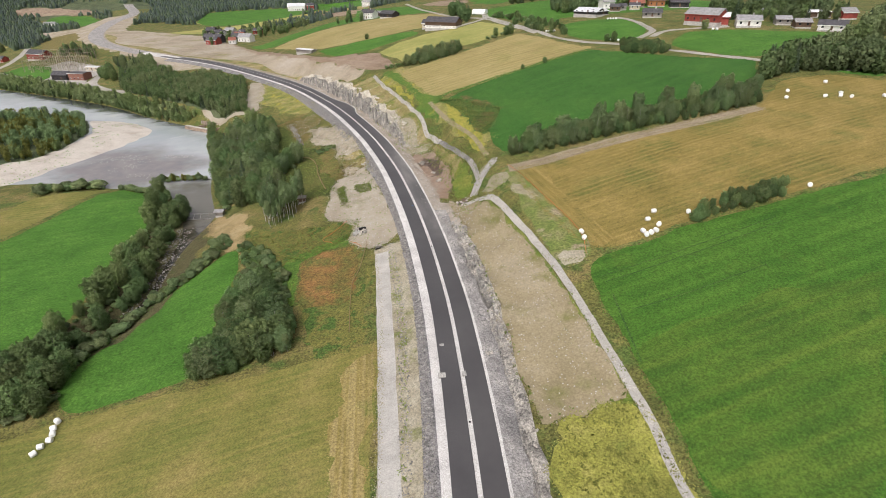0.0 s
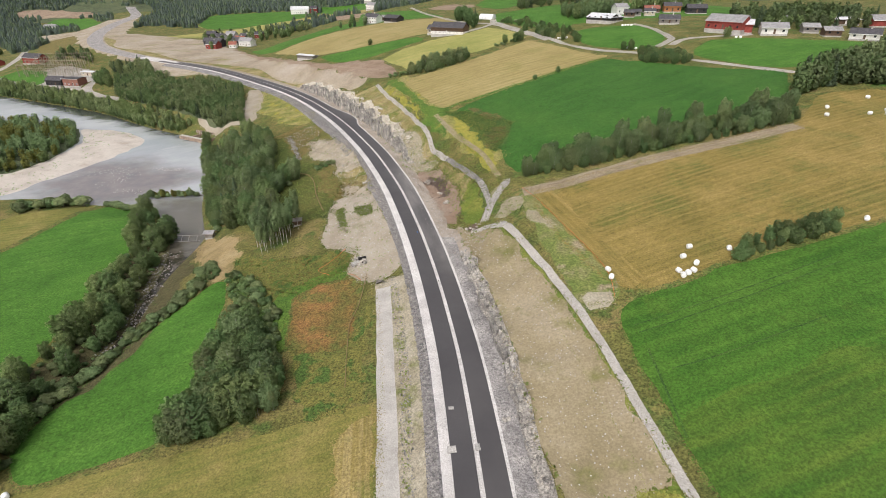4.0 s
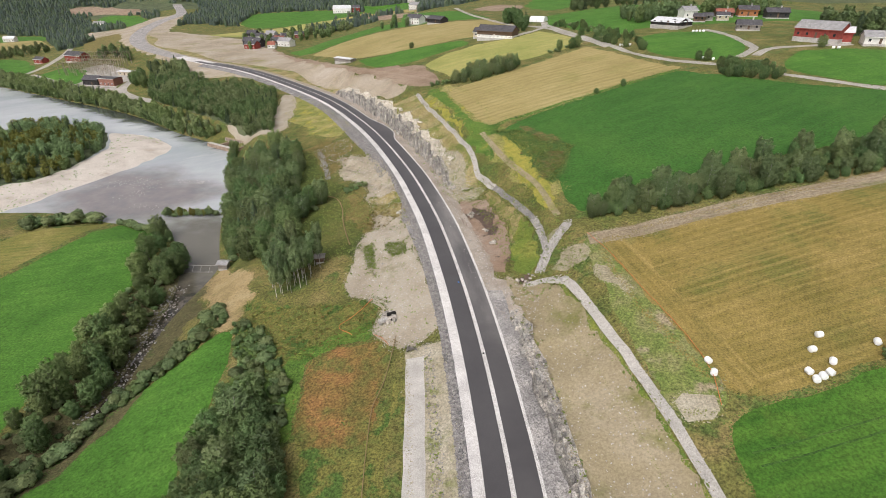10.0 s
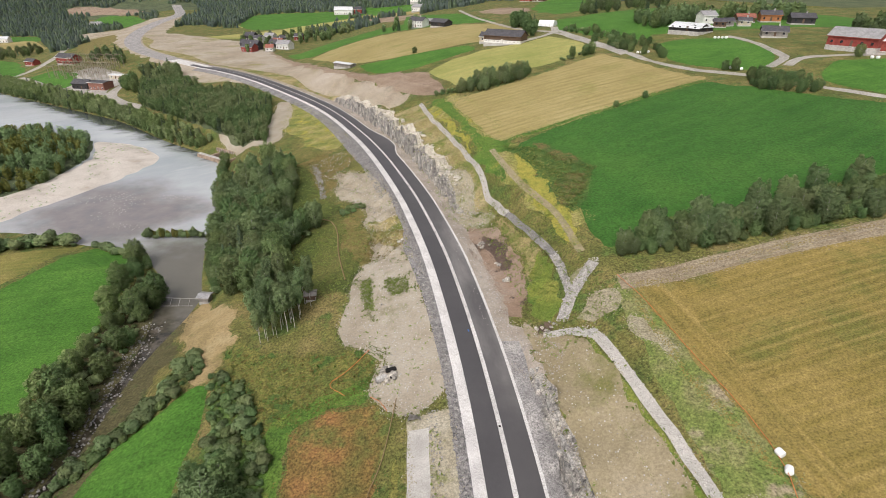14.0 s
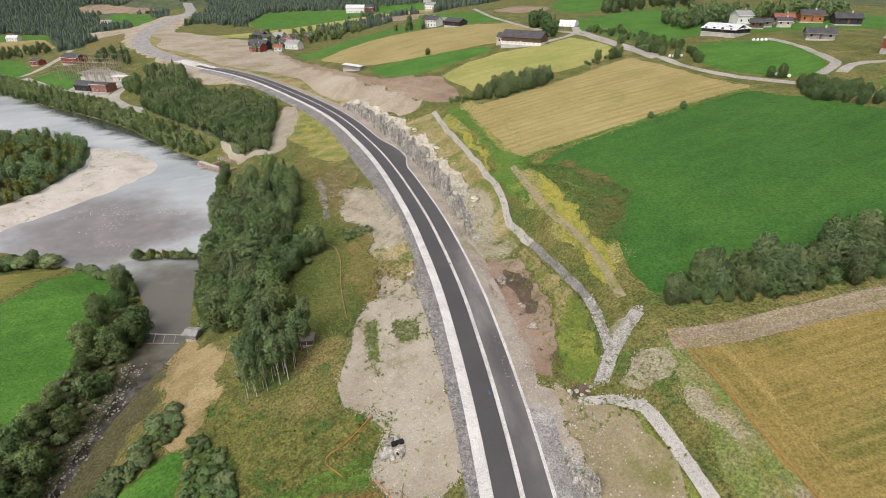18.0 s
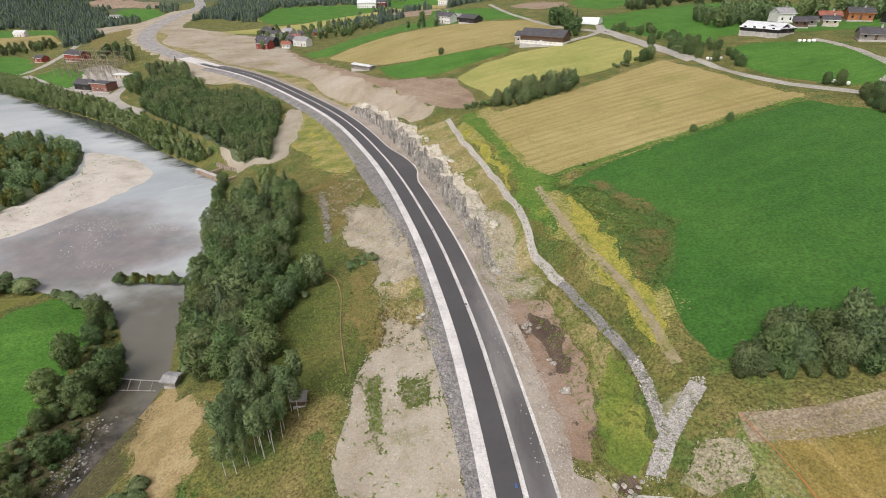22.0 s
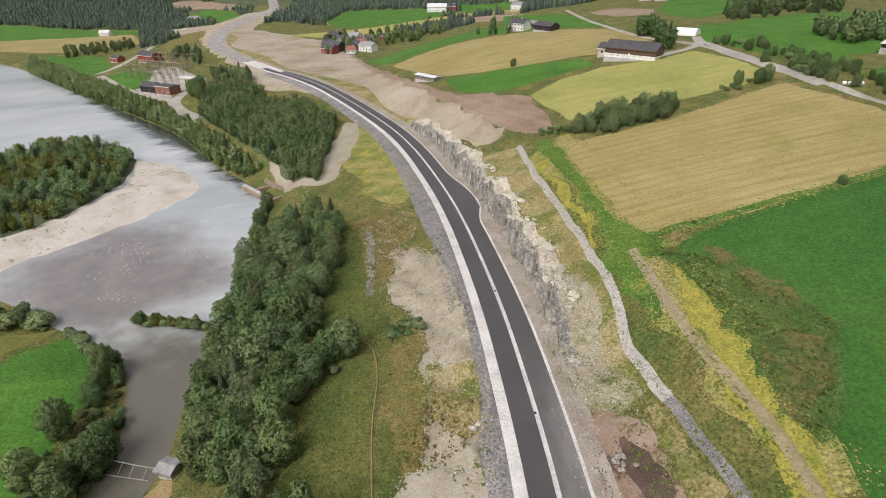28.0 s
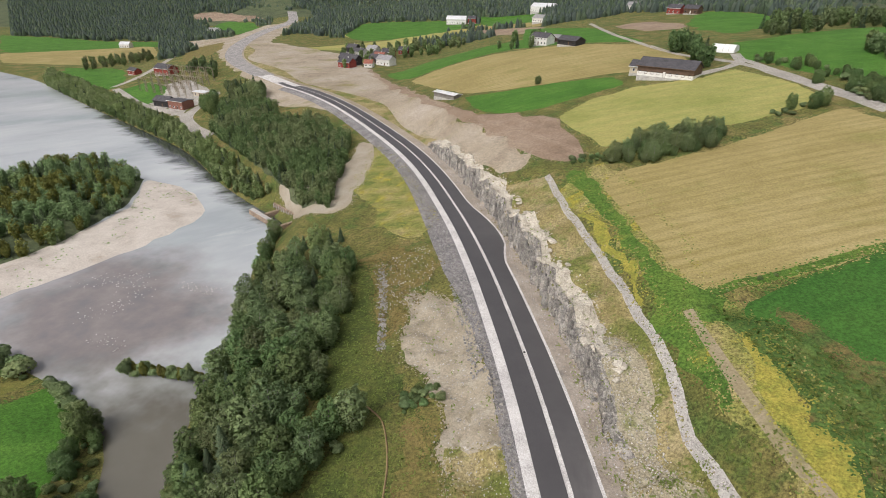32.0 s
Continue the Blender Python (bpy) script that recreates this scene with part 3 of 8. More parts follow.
# ---- the plan: outlines on the ground, in metres ----
PLAN = {
    "river": [(-542.3, 493.3), (-459.5, 463.1), (-350.1, 405.2), (-255.8, 357.6), (-209.8, 333.0), (-166.5, 300.6), (-139.3, 283.6), (-120.5, 272.0), (-117.4, 258.5), (-110.7, 239.9), (-102.7, 227.3), (-94.8, 205.2), (-88.6, 188.0), (-81.7, 172.7), (-77.3, 163.4), (-76.8, 156.0), (-77.2, 148), (-77.2, 136), (-75.6, 124), (-74.0, 114), (-74.2, 105), (-75.4, 98), (-76.4, 98.5), (-75.8, 106), (-75.8, 115), (-77.8, 125), (-79.8, 138), (-82.8, 150), (-86, 158), (-88.3, 165.7), (-91.4, 169.6), (-100.3, 179.8), (-117.3, 187.5), (-132.1, 190.4), (-152.6, 195.5), (-178.4, 194.0), (-216.0, 196.6), (-350.1, 283.5), (-601.4, 405.3)],
    "crop_low_right": [(29.7, 96.3), (41.0, 99.4), (51.9, 102.7), (74.8, 107.8), (98.9, 112.7), (200.0, 135.0), (240.0, 60.0), (150.0, -10.0), (60.0, 0.0), (34.6, 46.0), (33.8, 58.0), (31.9, 71.5), (30.3, 82.4)],
    "stubble_right": [(19.7, 139.8), (34.2, 145.0), (57.6, 150.2), (95.1, 159.8), (110.7, 178.7), (127.5, 178.3), (136.6, 168.6), (260.0, 190.0), (210.0, 132.0), (100.8, 115.5), (76.9, 109.6), (64.3, 108.3), (52.6, 104.6), (41.3, 100.7), (34.1, 99.1), (30.7, 100.7), (27.7, 110.2), (22.2, 126.1)],
    "crop_mid_right": [(1.5, 209.0), (10, 216.0), (21, 222.2), (45, 234.6), (64.1, 244.2), (91.1, 216.6), (114.2, 202.4), (100.5, 176.1), (64.8, 167.9), (51.3, 162.8), (28.6, 160.8), (17.9, 151.6), (14.5, 162.0), (14.6, 178.1)],
    "grain_mid": [(-2.5, 213.6), (-6.0, 218.6), (-19.9, 256.0), (-17.3, 262.2), (9.1, 274.3), (39.7, 298.8), (47.4, 283.0), (59.6, 255.4), (66.2, 247.4), (42.1, 235.1), (11.8, 217.5)],
    "meadow_mid": [(-36.3, 311.9), (-19.5, 279.7), (-2.5, 292.0), (11.2, 289.7), (33.7, 301.8), (39.2, 305.1), (34.8, 330.5), (22.8, 356.3), (9.4, 344.5), (-10.3, 341.8), (-27.4, 329.6)],
    "crop_strip": [(-81.0, 363.5), (-68.5, 361.4), (-47.4, 364.3), (-19.3, 362.6), (-15.1, 346.8), (-25.9, 339.1), (-42.7, 326.5), (-55.8, 325.5), (-70.1, 338.5)],
    "grain_far": [(-133.6, 435.5), (-116.1, 469.5), (-90.4, 485.2), (-44.4, 475.1), (-5.1, 438.5), (10.8, 382.7), (5.9, 368.8), (-14.0, 368.2), (-25.0, 369.0), (-49.7, 363.7), (-80.0, 367.6), (-102.1, 392.4)],
    "crop_far": [(-165, 476), (-148, 521), (-108, 555), (-83, 546), (-98, 656), (-35, 563), (-3, 449), (-45, 481), (-92, 496), (-120, 470), (-136, 442)],
    "crop_upper": [(30.6, 415.7), (60.1, 437.5), (115.3, 483.1), (190.0, 420.0), (190.0, 330.0), (60.2, 331.3), (40.8, 356.5), (28.8, 369.6)],
    "crop_farm": [(61, 306), (73, 314), (96, 311), (99, 275), (86, 250), (71, 259), (61, 273)],
    "crop_barn": [(93.2, 234.7), (110.8, 259.2), (131.1, 256.6), (167.2, 235.0), (133.5, 208.1), (110.5, 207.3)],
    "crop_yard": [(121.2, 195.0), (167.5, 213.2), (137.6, 170.2), (125.6, 187.4)],
    "crop_top": [(31.1, 422.1), (77.3, 406.9), (82.3, 374.5), (62.6, 316.9), (39.3, 346.0)],
    "soil_field": [(-202.8, 523.0), (-141.5, 435.4), (-77.1, 341.4), (-54.3, 322.8), (-38.6, 315.9), (-21.1, 273.6), (-31.8, 268.6), (-41.1, 281.6), (-57.4, 308.1), (-96.9, 361.9), (-151.1, 441.1)],
    "crop_left": [(-190.0, 150.0), (-132.0, 139.5), (-123.0, 187.6), (-105.5, 182.4), (-94.4, 154.8), (-88.9, 117.1), (-86.5, 92.6), (-88.0, 79.4), (-120.0, 60.0)],
    "stubble_left": [(-190.0, 190.0), (-149.2, 162.6), (-146.5, 175.3), (-126.0, 190.3), (-133.7, 141.9), (-190.0, 152.0)],
    "crop_strip_left": [(-58.7, 130.4), (-54.6, 123.2), (-53, 116), (-49.8, 90.2), (-48.6, 77.3), (-68.7, 70.4), (-74.5, 76), (-74, 92), (-72.2, 107), (-68.8, 113.7), (-64.8, 120.8), (-61, 128)],
    "stubble_low_left": [(-85.0, 50.0), (-75.8, 64.1), (-68.6, 69.5), (-47.9, 74.4), (-30.5, 76.9), (-16.1, 81.4), (-13.9, 82.7), (-12.3, 74.7), (-10.4, 48.0), (-20.0, 20.0), (-80.0, 20.0)],
    "weeds_orange": [(-36.3, 116.7), (-30.9, 119.4), (-24.4, 122.5), (-21.0, 121.1), (-20.2, 115.0), (-21.0, 107.1), (-21.3, 100.2), (-22.2, 96.0), (-28.9, 97.4), (-32.9, 100.8), (-35.6, 109.5)],
    "weeds_low": [(-33.0, 101.0), (-20.5, 100.0), (-17.2, 112.0), (-17.0, 95.0), (-16.8, 84.0), (-18.2, 80.0), (-26.5, 78.8), (-29.0, 88.0)],
    "sand_pad": [(-35.9, 152.7), (-35.8, 162.3), (-30.0, 164.7), (-23.5, 163.7), (-20.1, 154.5), (-16.0, 140.3), (-11.7, 123.5), (-16.3, 116.7), (-21.4, 118.0), (-25.7, 123.8), (-24.3, 131.8), (-33.2, 136.0)],
    "sand_bluff": [(-57.6, 219.9), (-54.5, 224.7), (-47.6, 219.4), (-40.4, 210.2), (-35.2, 199.8), (-32.7, 192.5), (-29.3, 184.0), (-26.7, 175.2), (-25.1, 168.5), (-24, 162), (-31.2, 164.3), (-35.4, 175.0), (-38.0, 180.9), (-37.3, 186.6), (-41.6, 193.1), (-49.5, 200.8), (-53.3, 209.7)],
    "sand_slope": [(0.5, 141.8), (11.1, 132.0), (15.8, 119.3), (23.0, 93.6), (27.0, 74.7), (29.5, 63.0), (24.2, 62.7), (18.3, 59.7), (15.0, 58.0), (13.2, 70.6), (10.5, 89.2), (7.1, 110.9), (3.5, 128.9)],
    "strip_bare": [(17.8, 135.1), (22.2, 129.2), (25.4, 122.7), (23.7, 120.9), (19.2, 127.3), (16.3, 132.8)],
    "strip_bare_low": [(24.4, 102.1), (29.5, 101.1), (28.7, 96.5), (24.5, 96.0)],
    "mud_pit": [(-11.7, 179.5), (-4.7, 176.5), (-1.0, 167.4), (0.9, 158.1), (2.2, 152.1), (2.8, 147.3), (1.9, 141.7), (-1.1, 142.1), (-3.5, 148.5), (-6.4, 158.4), (-9.5, 168.4)],
    "grass_bank": [(-19.7, 270.0), (-9.3, 242.9), (-3.0, 220.5), (4.5, 206.0), (10.0, 189.6), (13.7, 170.2), (15.3, 162.0), (10.3, 161.4), (6.9, 169.8), (0.1, 186.0), (-4.7, 202.1), (-17.9, 236.1), (-30.5, 255.6)],
    "sand_bar": [(-157.1, 279.9), (-151.0, 269.8), (-151.1, 254.4), (-154.5, 241.7), (-160.9, 222.6), (-164.8, 209.9), (-171.4, 189.4), (-210.1, 211.9), (-193.7, 231.5), (-181.0, 243.7), (-180.4, 268.4), (-199.6, 295.6), (-182.6, 293.7), (-166.7, 287.3)],
    "wood_island": [(-182.9, 223.5), (-176.9, 230.7), (-181.4, 250.4), (-181.4, 268.1), (-200.8, 295.3), (-231.5, 308.1), (-254.2, 297.0), (-251.5, 275.0), (-266.9, 237.1), (-202.9, 201.4)],
    "wood_block": [(-208.6, 350.5), (-230.0, 392.9), (-214.6, 398.4), (-181.3, 374.3), (-151.2, 355.1), (-120.2, 326.8), (-109.3, 297.8), (-99.0, 265.9), (-116.2, 276.8), (-131.1, 290.3), (-158.8, 310.5)],
    "sand_river": [(-131.6, 292.1), (-123.4, 288.4), (-100.0, 265.3), (-108.8, 297.7), (-115.4, 327.6), (-105.5, 318.9), (-97.2, 291.5), (-93.5, 262.0), (-103.4, 260.7), (-125.7, 281.2), (-133.5, 290.1)],
    "yard_station": [(-330.1, 435.8), (-311.2, 460.1), (-251.9, 416.1), (-250.4, 385.9), (-287.5, 395.9)],
    "crop_river": [(-498, 518), (-439, 526), (-375, 467), (-380, 450), (-446, 483)],
    "grain_river": [(-647, 573), (-548, 682), (-469, 608), (-495, 539), (-579, 522)],
    "plain_green": [(-864, 736), (-772, 721), (-625, 713), (-582, 729), (-529, 675), (-580, 616), (-653, 577)],
    "far_clearing": [(-607, 856), (-609, 907), (-538, 880), (-472, 797), (-460, 727), (-553, 805)],
    "quarry": [(-713, 959), (-688, 987), (-576, 937), (-505, 874), (-615, 916), (-678, 921)],
    "far_meadow": [(-308, 698), (-290, 805), (-228, 847), (-214, 797), (-252, 726), (-284, 676)],
    "mid_meadow": [(-323, 588), (-285, 604), (-239, 691), (-219, 745), (-186, 801), (-173, 747), (-201, 652), (-231, 587)],
    "far_brown": [(-23, 557), (0, 574), (24, 533), (24, 503), (1, 501)],
    "far_green": [(25, 495), (25, 541), (48, 626), (78, 581), (79, 514), (39, 455)],
    "far_green2": [(-195, 836), (-101, 807), (-90, 716), (-180, 802)],
    "corridor_far": [(-310.5, 503.6), (-382.1, 583.1), (-470.6, 648.8), (-555.5, 749.7), (-451.1, 704.1), (-488.2, 832.7), (-438.8, 825.9), (-400.8, 747.5), (-352.7, 634.2), (-245.0, 569.8), (-199.0, 514.5), (-141.5, 435.4), (-69.9, 326.6), (-36.3, 275.1), (-40.6, 273.7), (-55.2, 281.8), (-83.8, 320.6), (-126.5, 352.6), (-165.0, 381.0), (-187.2, 384.1), (-205.2, 395.6), (-250.3, 445.8)],
    "path_up": [(-33.8, 265.5), (-26.2, 245.1), (-16.8, 221.7), (-8.5, 199.0), (-6.1, 188.5), (-1.4, 177.4), (3.8, 165.6), (7.8, 155.6), (9.4, 147.8), (9.8, 143.3)],
    "path_arm": [(14.6, 149.2), (12.2, 146.0), (9.8, 142.6), (8.2, 139.2)],
    "path_dirt": [(-5.6, 208.6), (-1.8, 196.5), (3.4, 182.0), (9.5, 167.5), (12.7, 152.9)],
    "track_field": [(18.1, 142.2), (27.6, 142.9), (40.7, 146.1), (57.3, 149.5), (76.0, 153.0), (93.0, 157.1)],
    "track_left": [(-15.6, 115.8), (-14.1, 103.0), (-11.6, 82.6), (-9.9, 67.3), (-8.5, 55.5), (-7.7, 47.7), (-5.5, 25.0)],
    "lane": [(-39, 606), (-23, 517), (-8, 450), (7, 399), (26, 366), (36, 334), (48, 294)],
    "lane2": [(28, 374), (39, 332), (47, 306), (55, 277), (66, 258), (84, 242), (92, 229), (109, 208), (117, 200), (126, 187), (143, 178)],
    "lane_farm": [(95, 314), (99, 297), (99, 273), (97, 265), (88, 255)],
    "lane_barn": [(94, 255), (102, 264), (112, 266), (132, 264)],
    "lane_house": [(8, 350), (15, 356), (26, 366), (28, 388)],
    "lane_station": [(-252, 376), (-256, 417), (-243, 375), (-223, 355), (-205, 344)],
    "lane_river": [(-364, 445), (-309, 407), (-283, 393), (-243, 375)],
    "lane_far": [(-373, 451), (-378, 484), (-418, 563), (-522, 720)],
    "path_low": [(5.5, 136.8), (9.0, 135.4), (12.9, 131.8), (18.6, 113.9), (23.8, 95.0), (27.4, 76.7), (29.8, 64.0), (31.2, 54.9), (31.6, 47.1), (36.5, 15.0)],
    "slope_meadow": [(-82.2, 230.8), (-76.2, 235.9), (-67.5, 234.8), (-56.4, 204.5), (-45.6, 189.9), (-37.0, 178.9), (-34.9, 170.2), (-35.8, 159.1), (-35.5, 152.0), (-51.7, 150.1), (-53.8, 157.7), (-56.0, 173.9), (-54.5, 184.2), (-68.5, 197.7)],
    "dry_bank": [(-78.4, 155.9), (-74.7, 162.0), (-63.0, 152.8), (-57.7, 139.5), (-57.4, 130.9), (-61.1, 129.8), (-66.9, 139.6)],
    "weeds_brown": [(-36.4, 172.2), (-33.0, 177.8), (-29.1, 176.6), (-26.8, 171.2), (-27.8, 166.6), (-33.4, 163.7), (-36.9, 164.4)],
    "weeds_brown_far": [(-74.2, 237.2), (-67.6, 244.1), (-54.8, 234.4), (-52.0, 224.3), (-55.7, 215.1), (-55.8, 204.5), (-65.1, 221.1)],
    "grass_yellow": [(18.3, 59.7), (24.2, 62.9), (30.3, 62.9), (31.5, 54.9), (32.1, 44.2), (31.8, 34.1), (16.9, 34.3), (15.6, 44.4), (15.9, 53.8)],
    "weeds_yellow": [(0.3, 203.7), (2.3, 204.4), (4.1, 199.9), (7.6, 190.5), (9.4, 181.0), (10.5, 173.1), (11.8, 165.3), (12.8, 158.5), (12.7, 152.9), (10.4, 157.1), (9.1, 161.7), (7.3, 166.9), (5.5, 175.0), (3.4, 186.2), (2.0, 194.9)],
    "weeds_margin": [(-2.5, 209.2), (5.7, 205.9), (14.3, 195.9), (20.2, 187.8), (15.7, 173.6), (12.0, 167.9), (9.2, 182.4), (4.7, 195.7)],
    "field_rust": [(10.8, 185.3), (18.1, 185.7), (16.9, 178.9), (13.0, 171.8), (10.5, 170.8), (10.4, 178.2)],
    "weeds_left": [(-58.1, 138.1), (-51.5, 135.5), (-34.7, 133.3), (-23.5, 135.3), (-23.2, 126.7), (-31.3, 119.9), (-38.1, 117.1), (-45.6, 116.8), (-53.9, 124.9)],
    "verge_far": [(-106.7, 319.1), (-93.0, 308.3), (-74.2, 278.8), (-60.4, 252.0), (-63.2, 244.0), (-69.8, 247.4), (-83.7, 264.9), (-94.1, 275.5)],
    "lush_ditch": [(-24.7, 128.8), (-22.0, 127.3), (-24.6, 123.4), (-31.0, 119.9), (-36.6, 117.0), (-35.9, 109.5), (-33.2, 99.2), (-35.2, 98.7), (-38.4, 108.4), (-41.2, 116.4), (-36.1, 121.6), (-29.8, 124.1)],
    "rust_upper": [(5.8, 207.5), (9.1, 208.0), (13.9, 199.7), (16.4, 193.7), (15.0, 191.2), (11.3, 196.2)],
    "yellow_upper": [(-26.5, 249.9), (-23.0, 242.5), (-18.9, 235.3), (-13.5, 222.2), (-10.8, 211.1), (-14.7, 219.3), (-18.5, 230.0), (-22.6, 237.8)],
    "valley_green": [(-307.9, 709.3), (-333.4, 830.8), (-301.1, 850.8), (-241.6, 863.9), (-184.3, 818.8), (-213.6, 747.6), (-240.3, 691.5), (-266.0, 661.7)],
    "valley_pasture": [(-197.9, 909.4), (-101.9, 818.1), (-89.9, 719.5), (-181.8, 839.3)],
    "valley_stubble": [(-180.6, 834.1), (-87.5, 709.6), (-80.7, 652.1), (-179.6, 799.1)],
    "valley_soil": [(-178.5, 794.5), (-79.9, 645.2), (-72.7, 584.4), (-101.0, 614.3), (-160.5, 706.3)],
    "plain_open": [(-837.5, 724.9), (-747.8, 726.6), (-651.3, 690.1), (-650.1, 737.8), (-562.4, 711.1), (-379.9, 507.8), (-534.6, 492.4)],
    "rubble": [(-70.2, 233.5), (-59.9, 243.7), (-53.2, 229.3), (-55.8, 222.4), (-58.9, 216.1), (-62.4, 216.4)],
    "station_meadow": [(-481.1, 485.2), (-472.2, 522.9), (-428.2, 520.0), (-371.7, 456.9), (-367.1, 441.7), (-376.1, 433.1), (-426.6, 454.3)],
    "heath": [(-389.9, 543.7), (-446.4, 627.4), (-424.6, 656.0), (-377.1, 587.7), (-360.9, 542.1), (-356.7, 514.9)],
    "drain_pit": [(3.3, 138.9), (4.6, 140.1), (6.5, 139.4), (6.9, 137.8), (5.2, 136.9)],
    "T_belt": [(-101.5, 227), (-101, 235), (-95, 238), (-78, 236), (-70, 219), (-66, 198), (-59, 184), (-53, 179), (-57, 176), (-59, 171), (-61, 165), (-64, 161), (-72, 166), (-77.5, 174), (-86, 188), (-93, 205)],
    "T_belt_low": [(-80, 172), (-68, 175), (-59, 180), (-52, 181), (-53, 186), (-67, 181), (-54, 163), (-57, 155), (-72, 164)],
    "T_scrub": [(-58.0, 131.0), (-49.8, 128.4), (-42.3, 118.1), (-37.7, 108.7), (-35.6, 100.9), (-43.4, 101.1), (-48.3, 109.2), (-51.5, 118.8)],
    "T_birch": [(-52, 138), (-49, 139), (-45, 142), (-43, 148), (-44, 154), (-53, 155), (-56, 149)],
    "T_group": [(-47, 77), (-40, 78), (-30, 83), (-34, 95), (-43, 107), (-49, 108), (-48, 92)],
    "T_hedge_a": [(-105, 183), (-97, 180), (-88.5, 168), (-86, 156), (-82, 138), (-79, 124), (-77, 112), (-77, 100), (-80, 85), (-83, 70), (-88.5, 72), (-87, 92), (-86, 112), (-88, 125), (-92, 145), (-98, 165)],
    "T_hedge_b": [(-66, 140), (-60.5, 133), (-62.8, 126), (-66, 119.5), (-69.8, 112.5), (-72.6, 106), (-74.2, 92), (-75, 80), (-78, 80), (-77, 92), (-75.5, 106), (-72.5, 114), (-69, 122), (-66, 130)],
    "T_hedge_c": [(-79, 68), (-72, 70), (-75, 83), (-82, 88), (-87, 78), (-86, 69)],
    "T_lagoon": [(-151, 183), (-140, 192), (-131, 194), (-108, 185), (-94, 176), (-88, 167), (-96, 176), (-124, 189), (-136, 187), (-146, 178)],
    "T_hedge_r1": [(19, 150), (28, 149), (37, 150), (50, 152), (59, 154), (77, 156), (95, 161), (99, 171), (82, 169), (64, 166), (51, 162), (37, 160), (23, 156)],
    "T_hedge_r2": [(54, 104), (64, 107), (76, 109), (77, 113), (66, 112), (57, 108)],
    "T_row_r": [(103, 178), (117, 185), (133, 181), (139, 173), (155, 195), (136, 192), (128, 198), (111, 189)],
    "T_row_r2": [(137, 200), (181, 233), (227, 295), (157, 219), (133, 201)],
    "T_mid": [(-18, 269), (-11, 267), (-3, 270), (8, 275), (9, 284), (-5, 281), (-17, 276)],
    "T_mid_low": [(-28, 271), (-18, 268), (-19, 274), (-29, 274)],
    "T_shrubs_mid": [(21, 294), (27, 295), (36, 301), (37, 306), (22, 298)],
    "T_lane_a": [(31, 368), (41, 341), (49, 326), (52, 338), (45, 360), (35, 380)],
    "T_lane_b": [(44, 313), (49, 300), (57, 321), (50, 330)],
    "T_clump": [(4, 406), (9, 394), (14, 362), (18, 372), (17, 402), (7, 423)],
    "T_row_top": [(45, 446), (58, 428), (93, 469), (107, 460), (137, 541), (93, 512), (55, 484)],
    "T_hedge_farm": [(73, 234), (85, 223), (91, 225), (93, 239), (78, 245)],
    "T_farm_a": [(46, 301), (60, 280), (63, 317), (49, 340)],
    "T_far_bank": [(-443, 454), (-363, 417), (-261, 363), (-212, 336), (-169, 304), (-141, 287), (-134, 287), (-159, 306), (-196, 333), (-248, 367), (-337, 416), (-474, 489)],
    "T_station_a": [(-238, 404), (-205, 396), (-221, 418), (-253, 428)],
    "T_station_b": [(-232, 375), (-222, 374), (-242, 399), (-251, 400)],
    "T_house_top": [(-95, 511), (-59, 463), (-70, 534), (-112, 607)],
    "T_vill": [(-191, 551), (-135, 591), (-163, 705), (-209, 612)],
    "T_grain_edge": [(-325, 475), (-309, 474), (-280, 452), (-320, 502), (-354, 513)],
    "T_plain": [(-463, 509), (-443, 568), (-487, 616), (-506, 549)],
    "T_farm_back": [(70, 347), (110, 362), (150, 354), (150, 378), (70, 380)],
    "T_barn_back": [(134, 276), (175, 292), (205, 288), (205, 312), (140, 304)],
    "T_yard": [(140, 262), (150, 268), (186, 270), (186, 278), (150, 280), (138, 272)],
    "headland": [(19.8, 140.9), (22.2, 126.1), (27.7, 110.2), (30.7, 100.7), (34.1, 99.1), (38, 103), (33, 113), (28.5, 128), (27, 142.5)],
    "dry_slope": [(-38.1, 266.8), (-32.7, 255.2), (-25.6, 234.5), (-17.6, 215.9), (-12.4, 201.8), (-8.7, 195.6), (-6.8, 189.8), (-6.3, 185.3), (-4, 179.7), (-1.2, 173.7), (-2.7, 170.7), (-5, 174), (-9.6, 178), (-15.4, 181.2), (-18.2, 187.6), (-19.8, 193.7), (-24.6, 209), (-29.7, 222), (-35.9, 244.1), (-42.8, 261)],
    "bare_slope": [(-17.6, 209.6), (-13.2, 200.1), (-10.0, 194.1), (-9.1, 188.9), (-7.1, 182.7), (-4.8, 176.7), (-7.2, 177.3), (-12.3, 179.4), (-16.6, 186.5), (-18.8, 194.0), (-21.2, 202.0)],
    "soil_ditch": [(-15.8, 181.2), (-9.1, 168.9), (-6.6, 159.7), (-3.9, 152.2), (-1.2, 139.9), (1.9, 140.8), (4.3, 137.1), (8.1, 132.1), (6, 126), (-1.0, 128.1), (-6.3, 141.2), (-11.0, 157.6), (-14.8, 167.9), (-17, 176)],
    "path_bank": [(3.6, 160), (5.5, 158), (7.8, 149.9), (9.0, 143.0), (7.2, 138.6), (3.6, 140.5), (3.2, 147.2)],
    "weed_a": [(-33.8, 156.8), (-31.2, 156.5), (-30.0, 150.2), (-28.1, 145.0), (-30.5, 145.7), (-32.7, 151.6)],
    "weed_b": [(-28.1, 156.2), (-23.1, 155.5), (-21.7, 150.5), (-25.4, 149.8), (-27.7, 153.0)],
